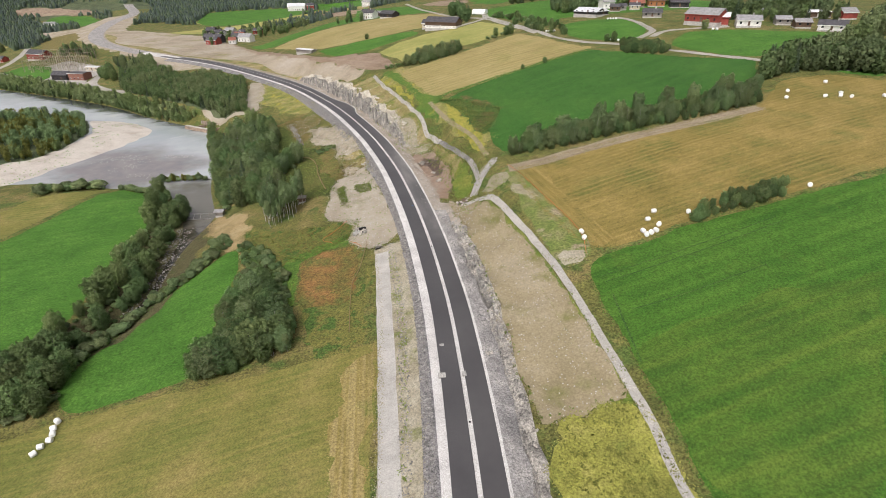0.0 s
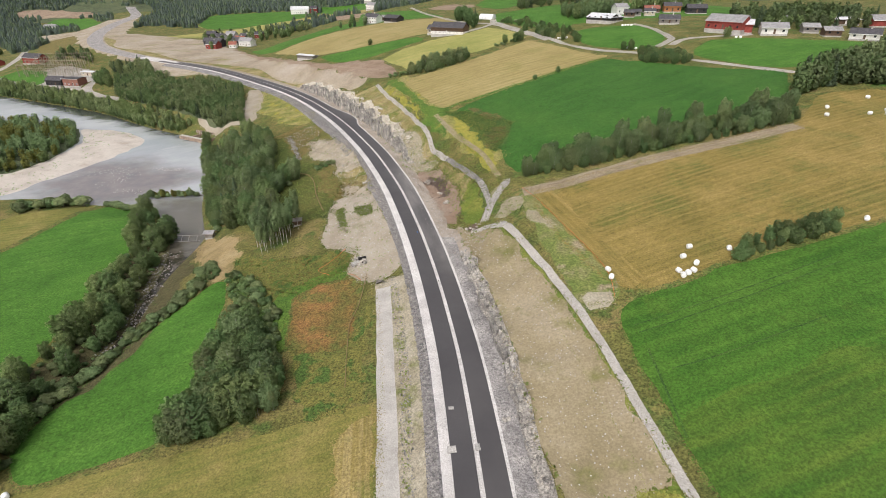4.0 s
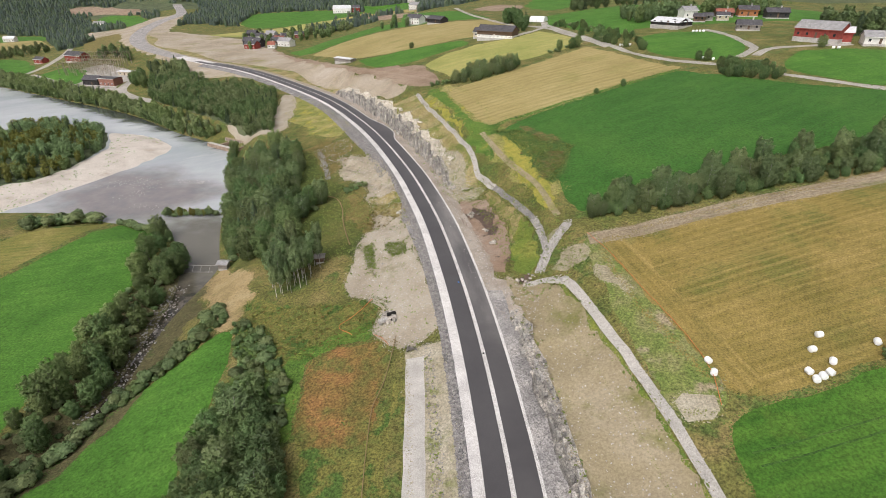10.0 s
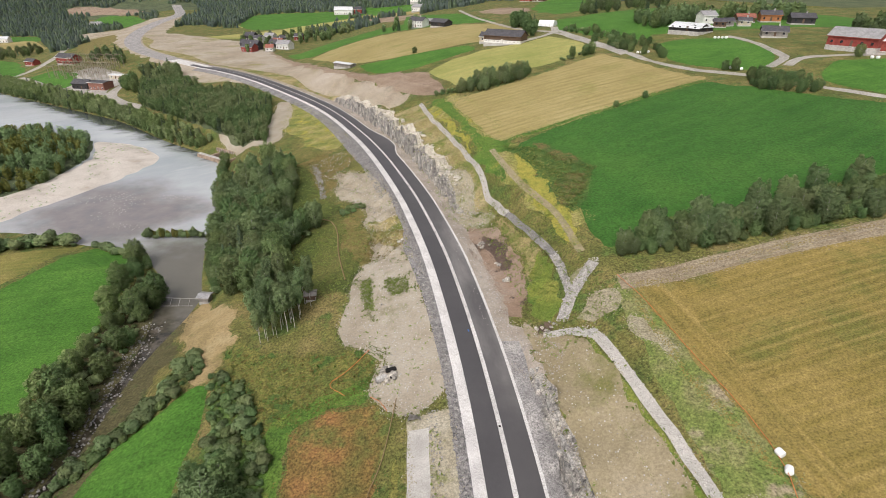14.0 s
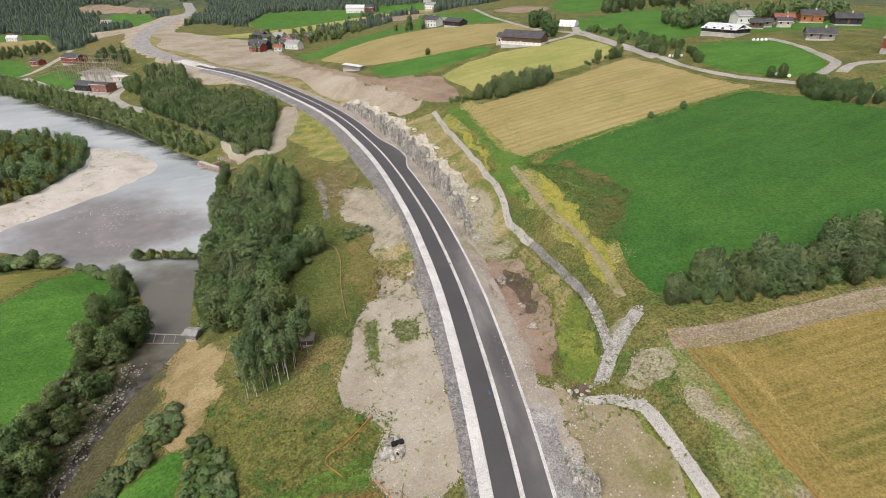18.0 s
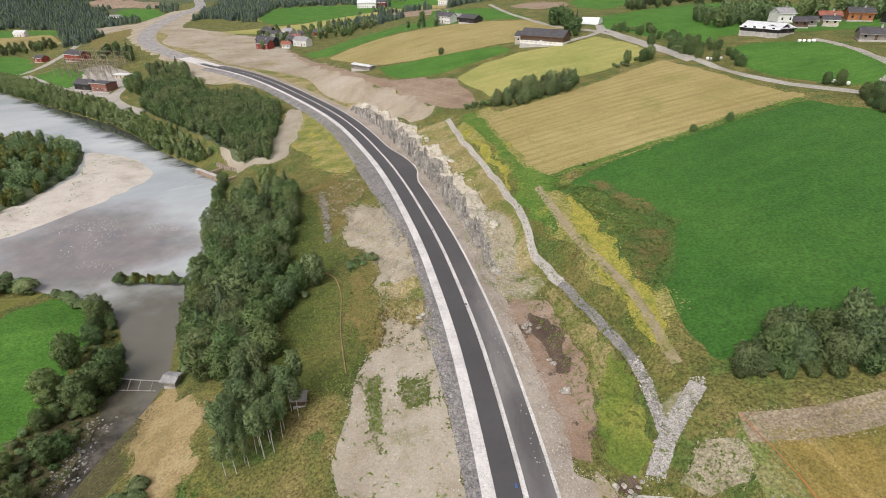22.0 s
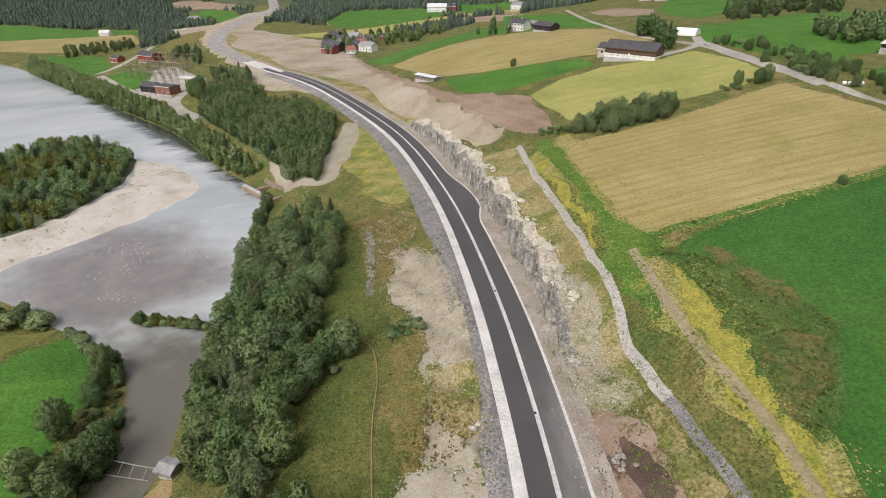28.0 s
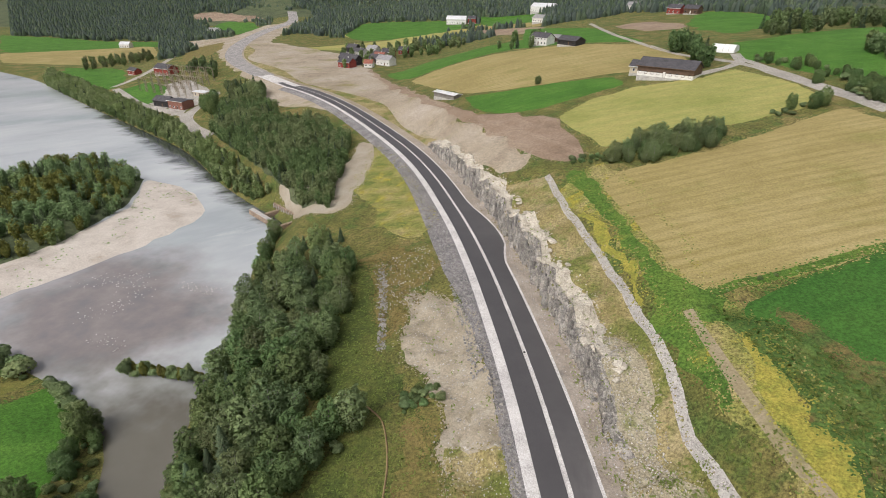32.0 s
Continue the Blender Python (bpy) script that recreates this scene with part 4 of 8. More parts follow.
    "bluff_dry": [(-38.0, 180.9), (-33.4, 183.8), (-28.7, 181.4), (-26.9, 175.2), (-25.5, 168.5), (-31.2, 168.3), (-35.4, 175.0)],
    "orange_low": [(-46.9, 187.7), (-42.2, 191.7), (-38.6, 187.8), (-38.0, 180.9), (-35.4, 175.0), (-32.2, 169.2), (-37.1, 167.8), (-42.0, 174.6)],
    "stat_green": [(-355.8, 441.4), (-345.5, 461.2), (-310, 438), (-295.4, 412), (-290, 400.1), (-305, 398)],
    "fallow": [(-192.6, 374.2), (-174.1, 380.9), (-151.8, 363.9), (-160.6, 356.7), (-181.0, 363.8)],
    "T_hamlet": [(-203, 490), (-228, 530), (-249.7, 597.1), (-227.4, 634.0), (-188.3, 609.5), (-180, 530.1)],
    "margin_up": [(-28.9, 264.6), (-25.4, 266.8), (-19.8, 256.2), (-16.1, 241.5), (-10.9, 225.8), (-6.6, 217.3), (-2.7, 212.8), (1.2, 212.3), (0.3, 204.4), (-2.8, 206.0), (-7.8, 206.0), (-9.5, 212.2), (-12.9, 223.4), (-17.0, 235.1), (-21.3, 246.9), (-26.8, 258.1)],
    "hedge_line": [(-2.7, 212.5), (2.3, 214.9), (9.8, 218.1), (20.3, 223.4), (29.8, 227.8), (45, 236.0), (64, 245.5)],
    "green30": [(-9.9, 212.4), (-6.9, 208.3), (-2.6, 199.2), (-0.4, 190.2), (-1.2, 188.7), (-4.9, 195.9), (-8.7, 203.4)],
    "green_strip": [(16.0, 142.3), (19.3, 143.4), (24.4, 127.2), (27.9, 116.1), (30.5, 106.5), (31.3, 101.6), (29.9, 97.3), (23.6, 97.7), (23.1, 102.2), (21.2, 113.8), (18.8, 125.4)],
    "T_shrubs_bluff": [(-47.9, 193.1), (-42.3, 195.2), (-40.7, 191.7), (-46.4, 189.0)],
    "crop_olive": [(31.3, 74.5), (51.4, 78.4), (79.7, 83.1), (54.3, 43.5), (34.6, 46.0), (33.7, 60.2)],
    "tram_a": [(31.4, 91.3), (42.6, 93.9), (56.4, 97.6), (70.0, 102.0)],
    "tram_b": [(34.5, 81.1), (44.5, 83.0), (61.3, 87.7)],
    "tram_c": [(32.2, 85.9), (32.4, 76.9), (32.6, 69.2)],
    "swath_l": [(-16.0, 48.7), (-16.9, 56.4), (-17.6, 64.5), (-17.8, 72.6), (-16.4, 80.1), (-14.1, 82.6), (-12.9, 74.8), (-11.4, 60.2), (-10.8, 48.2)],
    "stream_bank": [(-90, 165), (-78, 160), (-71, 140), (-67, 120), (-70, 95), (-76, 82), (-86, 80), (-87, 110), (-90, 140)],
    "wet_ruts": [(-7.6, 173.1), (-3.9, 170.5), (-0.9, 165.4), (-1.8, 162.7), (-0.5, 157.7), (-3.1, 158.2), (-4.1, 163.1), (-6.4, 168.2)],
    "wet_a": [(-1.1, 149.1), (-0.1, 149.4), (0.1, 147.8), (-0.9, 147.7)],
    "wet_b": [(0.8, 146.8), (1.7, 146.8), (1.7, 145.4), (0.8, 145.5)],
    "trampled": [(14.0, 144.1), (15.4, 142.0), (17.0, 138.5), (15.6, 134.6), (12.7, 134.1), (8.7, 135.6), (9.9, 137.9), (11.1, 140.2), (12.5, 142.6)],
    "arm_gap": [(9.7, 148.2), (11.1, 148.8), (14.0, 149.0), (12.4, 145.7), (10.7, 144.3)],
    "pit_bank": [(-4.5, 179), (-1, 170), (1.6, 160), (3.2, 150), (5, 152), (6.5, 157), (3.2, 165), (-1.8, 176.5)],
}
RIVER = spline(PLAN["river"] + PLAN["river"][:1], 4.0)[:-1]


def outline(name, step=2.0, wobble=0.4):
    """A closed outline through the plan's corners, a little uneven."""
    p = PLAN[name]
    q = np.array(p + p[:1], float)
    out = []
    for a, b in zip(q[:-1], q[1:]):
        k = max(1, int(np.linalg.norm(b - a) / step))
        out.append(a + (b - a) * np.arange(k)[:, None] / k)
    q = np.vstack(out)
    for _ in range(2):
        q = 0.5 * q + 0.25 * (np.roll(q, 1, 0) + np.roll(q, -1, 0))
    w = np.array([noise.noise_vector(Vector((x * 0.13, y * 0.13, 3.0))) + 0.6 * noise.noise_vector(Vector((x * 0.5, y * 0.5, 9.0))) + 0.3 * noise.noise_vector(Vector((x * 1.3, y * 1.3, 5.0))) for x, y in q])[:, :2]
    return q + w * wobble * 2


def band(line, width, step=3.0, wobble=0.15):
    """The outline of a strip of that width along a line. width: metres, or (left, right) offsets."""
    q = spline(line, step)
    t = np.gradient(q, axis=0)
    t /= np.linalg.norm(t, axis=1)[:, None]
    nrm = np.stack([t[:, 1], -t[:, 0]], 1)
    a, b = width if isinstance(width, tuple) else (-width / 2, width / 2)
    w = np.array([noise.noise(Vector((x * 0.3, y * 0.3, a))) for x, y in q])[:, None] * wobble
    return np.vstack([q + nrm * (a + w), (q + nrm * (b + w))[::-1]])


def axis_band(a, b, y0, y1):
    k = (AXIS[:, 1] >= y0) & (AXIS[:, 1] <= y1)
    nrm = np.stack([AXIS_T[k, 1], -AXIS_T[k, 0]], 1)
    left = a(AXIS[k, 1]) if callable(a) else np.full(k.sum(), float(a))
    right = b(AXIS[k, 1]) if callable(b) else np.full(k.sum(), float(b))
    return np.vstack([AXIS[k] + nrm * left[:, None], (AXIS[k] + nrm * right[:, None])[::-1]])


def SHOULDER(y):
    return np.interp(y, [45, 100, 200], [-5.15, -5.55, -5.45])


def EMBANK(y):
    return np.interp(y, [45, 100, 125, 150, 163, 172, 178, 200, 222, 234, 248, 290], [-7.5, -7.3, -7.2, -7.8, -8.6, -9.0, -7.2, -7.0, -8.3, -10, -10.5, -9.5])


def above_cut():
    """Between the foot of the cutting and the ditch path."""
    a = axis_band(lambda y: FOOT(y) + 0.5, 12, 176, 268)
    return np.vstack([a[:len(a) // 2], spline(PLAN["path_up"], 3)[:-12] - np.array([0.3, 0])])


# later zones lie over earlier ones
ZONES = [
    ("hillside", np.array([(-2500, 900), (-1500, 860), (-800, 800), (-560, 900), (-250, 930), (-60, 780), (120, 640), (500, 560), (2300, 700), (2300, 4200), (-2500, 4200)], float), WOODS, "dark wooded hillside in the distance"),
    ("plain_field", outline("plain_green", 12, 3), CROP_LIGHT, "green fields on the river plain"),
    ("clearing", outline("far_clearing", 12, 3), CROP_LIGHT, "green clearing on the wooded hill"),
    ("quarry", outline("quarry", 12, 3), SOIL, "bare reddish quarry on the hill"),
    ("hill_meadow", outline("far_meadow", 12, 3), MEADOW, "pale meadow behind the hamlet"),
    ("hamlet_meadow", outline("mid_meadow", 10, 2), MEADOW, "yellow-green meadow round the hamlet"),
    ("ploughed_field", outline("far_brown", 8, 2), SOIL, "ploughed brown field on the hill"),
    ("hill_pasture", outline("far_green", 8, 2), CROP_LIGHT, "green pasture on the hill"),
    ("far_pasture", outline("far_green2", 8, 2), CROP_LIGHT, "green pasture in the distance"),
    ("valley_field", outline("valley_green", 10, 2), CROP_LIGHT, "green field in the valley behind the hamlet"),
    ("valley_pasture", outline("valley_pasture", 10, 2), CROP_LIGHT, "green pasture below the far halls"),
    ("valley_stubble", outline("valley_stubble", 10, 2), GRAIN, "narrow strip of pale stubble"),
    ("valley_soil", outline("valley_soil", 10, 2), SOIL, "narrow ploughed field behind the green crop"),
    ("cleared_ground", outline("corridor_far", 6, 2), SITE, "bare trampled construction ground of pale soil"),
    ("brown_field", outline("soil_field", 6, 1.5), SOIL, "bare brown ploughed soil above the rock cut"),
    ("road_bank", axis_band(8.5, lambda y: 14 + 4 * np.sin(y * 0.07), 318, 600), DRY_SLOPE, "dry olive bank beside the unfinished road"),
    ("weed_bank", outline("grass_bank", 2, 1.5), VERGE, "bank of tall yellow-green weeds beside the gravel path"),
    ("path_verge", band(PLAN["path_low"][2:], (0.9, 4.6), 2, 0.5), FRESH, "fresh yellow-green grass strip beside the gravel path"),
    ("field_low", outline("crop_low_right"), CROP, "large field of even dark green crop"),
    ("field_bales", outline("stubble_right"), STUBBLE, "mown golden stubble field with curved swaths"),
    ("headland", outline("headland", 2, 0.5), HEADLAND, "mown headland with swaths along the field edge"),
    ("field_green", outline("crop_mid_right"), CROP_EVEN, "smooth dark green crop field below the lane"),
    ("field_grain", outline("grain_mid"), GRAIN, "ripe pale golden grain field"),
    ("field_meadow", outline("meadow_mid"), MEADOW, "yellow-green meadow below the white barn"),
    ("field_strip", outline("crop_strip"), CROP_LIGHT, "curved strip of bright green crop"),
    ("field_grain_upper", outline("grain_far", 5), GRAIN, "ripe golden grain field on a rise"),
    ("field_upper", outline("crop_far", 6), CROP_LIGHT, "bright green field behind the grain"),
    ("field_hill", outline("crop_upper", 5), CROP_LIGHT, "green pasture above the lane"),
    ("field_farm", outline("crop_farm", 5), CROP_LIGHT, "green pasture in front of the farm"),
    ("field_barn", outline("crop_barn", 5), CROP_LIGHT, "green pasture in front of the red barn"),
    ("field_yard", outline("crop_yard", 5), CROP_LIGHT, "small green paddock among trees"),
    ("field_top", outline("crop_top", 5), CROP_LIGHT, "green pasture on the hillside"),
    ("field_river", outline("crop_left"), CROP_LIGHT, "bright green field beside the stream"),
    ("field_mown", outline("stubble_left"), STUBBLE_LEFT, "narrow mown yellow field by the river"),
    ("field_stream", outline("crop_strip_left"), CROP_LIGHT, "green strip field between stream and trees"),
    ("field_swaths", outline("stubble_low_left"), STUBBLE_LEFT, "mown yellow field with pale tractor swaths"),
    ("stream_bank", outline("stream_bank", 2, 1.2), BANK, "muddy weedy bank of the narrow stream"),
    ("field_olive", outline("crop_olive", 3, 1.0), CROP_OLIVE, "yellowing part of the crop with mown lines"),
    ("mown_turning", outline("swath_l", 1.5, 1.5), TURNING, "golden mown swaths where the tractor turned"),
    ("slope_meadow", outline("slope_meadow", 1.5, 1.6), MEADOW_GREEN, "fresh green grass slope beside the trees"),
    ("dry_bank", outline("dry_bank", 1.2, 1.2), DRY, "bank of dry straw-coloured grass"),
    ("weed_slope", outline("weeds_left", 1.5, 2.2), WEED_MIX, "slope of mixed green and brown weeds"),
    ("far_verge", outline("verge_far", 2, 1.6), VERGE, "yellow-green weeds below the road"),
    ("brown_weeds", outline("weeds_brown", 1.2, 1.3), VERGE_BROWN, "patch of brown withered weeds"),
    ("brown_verge", outline("weeds_brown_far", 1.5, 1.6), VERGE_BROWN, "brown and green weeds below the road"),
    ("yellow_grass", outline("grass_yellow", 1.5, 1.3), GRASS_YELLOW, "tall yellow-green grass on the slope"),
    ("yellow_weeds", outline("weeds_yellow", 2, 0.8), WEEDS_YELLOW, "band of yellow flowering weeds"),
    ("field_margin", outline("weeds_margin", 1.5, 1.5), MARGIN, "weedy dark green field margin with rust patches"),
    ("lush_margin", outline("margin_up", 1.2, 0.9), LUSH, "strip of lush tall green weeds beside the grain"),
    ("field_ridge", band(PLAN["hedge_line"], 2.0, 2, 0.5), LUSH, "weedy green ridge between grain and crop"),
    ("lush_bank", outline("green30", 1.2, 1.2), LUSH, "lush green strip on the weedy bank"),
    ("green_strip", outline("green_strip", 1.5, 0.5), GREEN_STRIP, "weedy green strip between path and stubble"),
    ("rust_patch", outline("field_rust", 1.2, 1.2), RUST, "rust-brown patch in the crop"),
    ("low_weeds", outline("weeds_low", 1.5, 1.4), WEED_MIX, "mixed green and brown weeds above the mown field"),
    ("scrub_floor", outline("T_scrub", 1.5, 1.2), MARGIN, "dark green undergrowth between the shrubs"),
    ("lush_ditch", outline("lush_ditch", 1.2, 0.9), LUSH, "lush green growth along a shallow ditch"),
    ("rust_patch", outline("rust_upper", 1.2, 1.6), RUST, "rust-brown weeds at the crop's corner"),
    ("yellow_weeds", outline("yellow_upper", 1.5, 1.2), WEEDS_YELLOW, "yellow flowering weeds beside the ditch path"),
    ("weed_patch", outline("weeds_orange", 1.5, 1.1), ORANGE, "fallow patch of rust-coloured and green weeds"),
    ("dry_slope", above_cut(), DRY_SLOPE, "slope of dry olive and straw-coloured grass above the cutting"),
    ("stony_slope", outline("bare_slope", 1.5, 1.3), BARE_SLOPE, "bare beige slope strewn with small stones"),
    ("ditch_soil", outline("soil_ditch", 1.5, 0.9), DUST, "bare dusty soil beside the road"),
    ("pit_bank", outline("pit_bank", 1.5, 0.8), DRY_SLOPE, "dry olive bank beside the muddy pit"),
    ("trampled_corner", outline("trampled", 1.5, 1.3), BARE_SLOPE, "trampled bare ground round the ditch"),
    ("trampled_corner", outline("arm_gap", 1.2, 0.4), VERGE_SAND, "bare earth between the ditch arms"),
    ("path_bank", outline("path_bank", 1.5, 1.0), FRESH, "lush green grass bank between pit and ditch path"),
    ("withered_weeds", outline("orange_low", 1.5, 1.4), VERGE_BROWN, "brown withered weeds below the sand"),
    ("sand_pad", outline("sand_pad", 1.5, 1.0), SAND, "bare levelled sand with sparse weeds"),
    ("sand_bluff", outline("sand_bluff", 1.0, 1.2), BLUFF, "eroded bare sandy bluff"),
    ("sand_weeds", outline("weed_a", 1.0, 2.2), SAND_WEED, "ragged green weed patch on the sand"),
    ("sand_weeds", outline("weed_b", 1.0, 2.2), SAND_WEED, "ragged green weed patch on the sand"),
    ("bluff_weeds", outline("bluff_dry", 1.0, 1.6), DRY_SLOPE, "dry tufted weeds on the eroded bluff"),
    ("sand_slope", outline("sand_slope", 1.5, 0.8), SAND_SLOPE, "bare sandy slope above the rock cut"),
    ("bare_strip", outline("strip_bare", 1.5, 1.6), BARE_SLOPE, "bare weedy patch beside the gravel path"),
    ("bare_corner", outline("strip_bare_low", 1.5, 1.0), VERGE_SAND, "bare sandy patch at the field corner"),
    ("mud_pit", outline("mud_pit", 1.2, 0.8), MUD, "shallow muddy pit with wet brown patches"),
    ("wet_ruts", outline("wet_ruts", 0.8, 0.5), WET, "dark wet ruts in the mud"),
    ("wet_ruts", outline("wet_a", 0.8, 0.2), WET, "small dark wet patch in the mud"),
    ("wet_ruts", outline("wet_b", 0.8, 0.2), WET, "small dark wet patch in the mud"),
    ("drain_pit", outline("drain_pit", 0.6, 0.2), WET, "dark wet hollow at the end of the ditch"),
    ("river_yard", outline("sand_river", 4, 1), SAND, "bare sandy ground by the landing"),
    ("station_yard", outline("yard_station", 6, 1), YARD, "gravel yard of the substation"),
    ("station_lawn", outline("stat_green", 5, 1), CROP_LIGHT, "green lawn beside the substation"),
    ("field_bend", outline("crop_river", 8, 1), CROP_LIGHT, "green field along the river bend"),
    ("field_plain", outline("grain_river", 8, 1), GRAIN, "golden grain on the river plain"),
    ("station_meadow", outline("station_meadow", 6, 1), CROP_LIGHT, "green meadow between river and substation"),
    ("heath", outline("heath", 6, 1.5), VERGE_BROWN, "brown heath between the unfinished roads"),
    ("wood_floor", outline("wood_block", 4, 1), WOODS, "dark floor of a dense plantation"),
    ("fallow_field", outline("fallow", 4, 1), VERGE_BROWN, "small reddish-brown fallow field behind the plantation"),
    ("wheel_track", band(PLAN["tram_a"], 0.28, 2, 0.1), TRAM, "dark wheel rut through the crop"),
    ("wheel_track", band(PLAN["tram_a"], (1.7, 1.98), 2, 0.1), TRAM, "dark wheel rut through the crop"),
    ("wheel_track", band(PLAN["tram_b"], 0.28, 2, 0.1), TRAM, "dark wheel rut through the crop"),
    ("wheel_track", band(PLAN["tram_c"], 0.35, 2, 0.1), TRAM, "dark wheel rut along the field edge"),
    ("dirt_path", band(PLAN["path_dirt"], 1.5), SAND_SLOPE, "worn dirt path on the weedy bank"),
    ("field_track", band(PLAN["track_field"], 4.2), STRIP, "dry dirt track beside the stubble"),
    ("gravel_path", band(PLAN["path_low"], 1.5), TRACK, "narrow path of pale crushed stone"),
    ("ditch_path", band(PLAN["path_up"][:6], 1.4), TRACK, "narrow ditch path filled with pale stones"),
    ("ditch_path", band(PLAN["path_up"][5:], 1.2), PATH_STONE, "narrow ditch path of grey gravel"),
    ("ditch_arm", band(PLAN["path_arm"], 2.3), DITCH, "short stone-filled ditch"),
    ("lane_1", band(PLAN["lane"], 3.0, 6), YARD, "narrow pale gravel lane"),
    ("lane_2", band(PLAN["lane2"], 2.9, 6), YARD, "narrow pale gravel lane past the farms"),
    ("lane_7", band(PLAN["lane_farm"], 3.2, 4), YARD, "gravel drive up to the farm"),
    ("lane_8", band(PLAN["lane_barn"], 3.2, 4), YARD, "gravel drive to the red barn"),
    ("lane_3", band(PLAN["lane_house"], 4, 5), YARD, "gravel drive to the white barn"),
    ("lane_4", band(PLAN["lane_station"], 8, 5), YARD, "gravel drive to the substation"),
    ("lane_5", band(PLAN["lane_river"], 5, 6), YARD, "gravel lane along the river"),
    ("lane_6", band(PLAN["lane_far"], 6, 8), YARD, "pale gravel road across the plain"),
    ("verge_sand", axis_band(-14, EMBANK, 15, 121), VERGE_SAND, "bare pale sand beside the embankment"),
    ("access_track", band(PLAN["track_left"], 3.3, 3, 0.2), TRACK, "straight track of pale compacted gravel"),
    ("embankment", axis_band(EMBANK, SHOULDER, -100, 425), STONE, "embankment slope of grey crushed stone"),
    ("ditch", axis_band(4.4, lambda y: FOOT(y) + 0.2, 134, 330), DUST, "flat dusty ditch between road and rock"),
    ("ditch", axis_band(4.4, lambda y: FOOT(y) + 0.2, -100, 138), DITCH, "flat grey gravel ditch between road and rock"),
    ("rock_cut", axis_band(FOOT, lambda y: FOOT(y) + 2.3, -100, 126), ROCK, "low rough rock cut of grey stone"),
    ("rock_cutting", axis_band(FOOT, lambda y: FOOT(y) + 1.8, 182, 318), ROCK, "high blasted rock cutting of grey and pale stone"),
    ("rock_ledge", axis_band(lambda y: FOOT(y) + 1.8, lambda y: FOOT(y) + 4.4 + 1.5 * np.sin(y * 0.21) * np.sin(y * 0.47 + 1) + 0.5 * np.sin(y * 1.3), 192, 318), LEDGE, "broad pale weathered rock ledge above the cutting"),
    ("road_base", axis_band(SHOULDER, 4.4, -900, 470), GRAVEL, "road base of pale compacted gravel"),
    ("gravel_road", axis_band(-7, 7, 455, 960), DITCH, "unpaved grey gravel road on the works"),
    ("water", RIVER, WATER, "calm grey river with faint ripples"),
    ("sand_bar", outline("sand_bar", 4, 1), RIVER_SAND, "pale gravel and sand bar in the river"),
    ("island", outline("wood_island", 5, 1.5), WOODS, "wooded river island"),
]
BAR = np.array(PLAN["sand_bar"])
ISLE = np.array(PLAN["wood_island"])


def height(x, y):
    """Height of the finished ground: land, banks, river and island."""
    x, y = np.atleast_1d(np.asarray(x, float)), np.atleast_1d(np.asarray(y, float))
    h = land(x, y)
    d, wet = edge_distance(x, y, RIVER)
    h = np.where(wet, 0.0, h * ramp(d, -1, 14))
    for p, top in ((BAR, 0.9), (ISLE, 2.2)):
        d, inside = edge_distance(x, y, p)
        h = np.where(inside & wet, np.maximum(h, 0.05 + top * ramp(d, 0, 12)), h)
    return h


GROUND = {}


def ground_at(x, y):
    """Height of the built ground under a place."""
    hit = GROUND["tree"].ray_cast(Vector((x, y, 400)), Vector((0, 0, -1)))[0]
    return hit.z if hit else 0.0


def grid(x0, x1, y0, y1, step, hole=None):
    gx, gy = np.meshgrid(np.arange(x0, x1, step), np.arange(y0, y1, step))
    p = np.stack([gx.ravel(), gy.ravel()], 1) + np.random.RandomState(int(step)).uniform(-0.3, 0.3, (gx.size, 2)) * step
    if hole:
        a, b, c, e = hole
        p = p[~((p[:, 0] > a) & (p[:, 0] < b) & (p[:, 1] > c) & (p[:, 1] < e))]
    return p


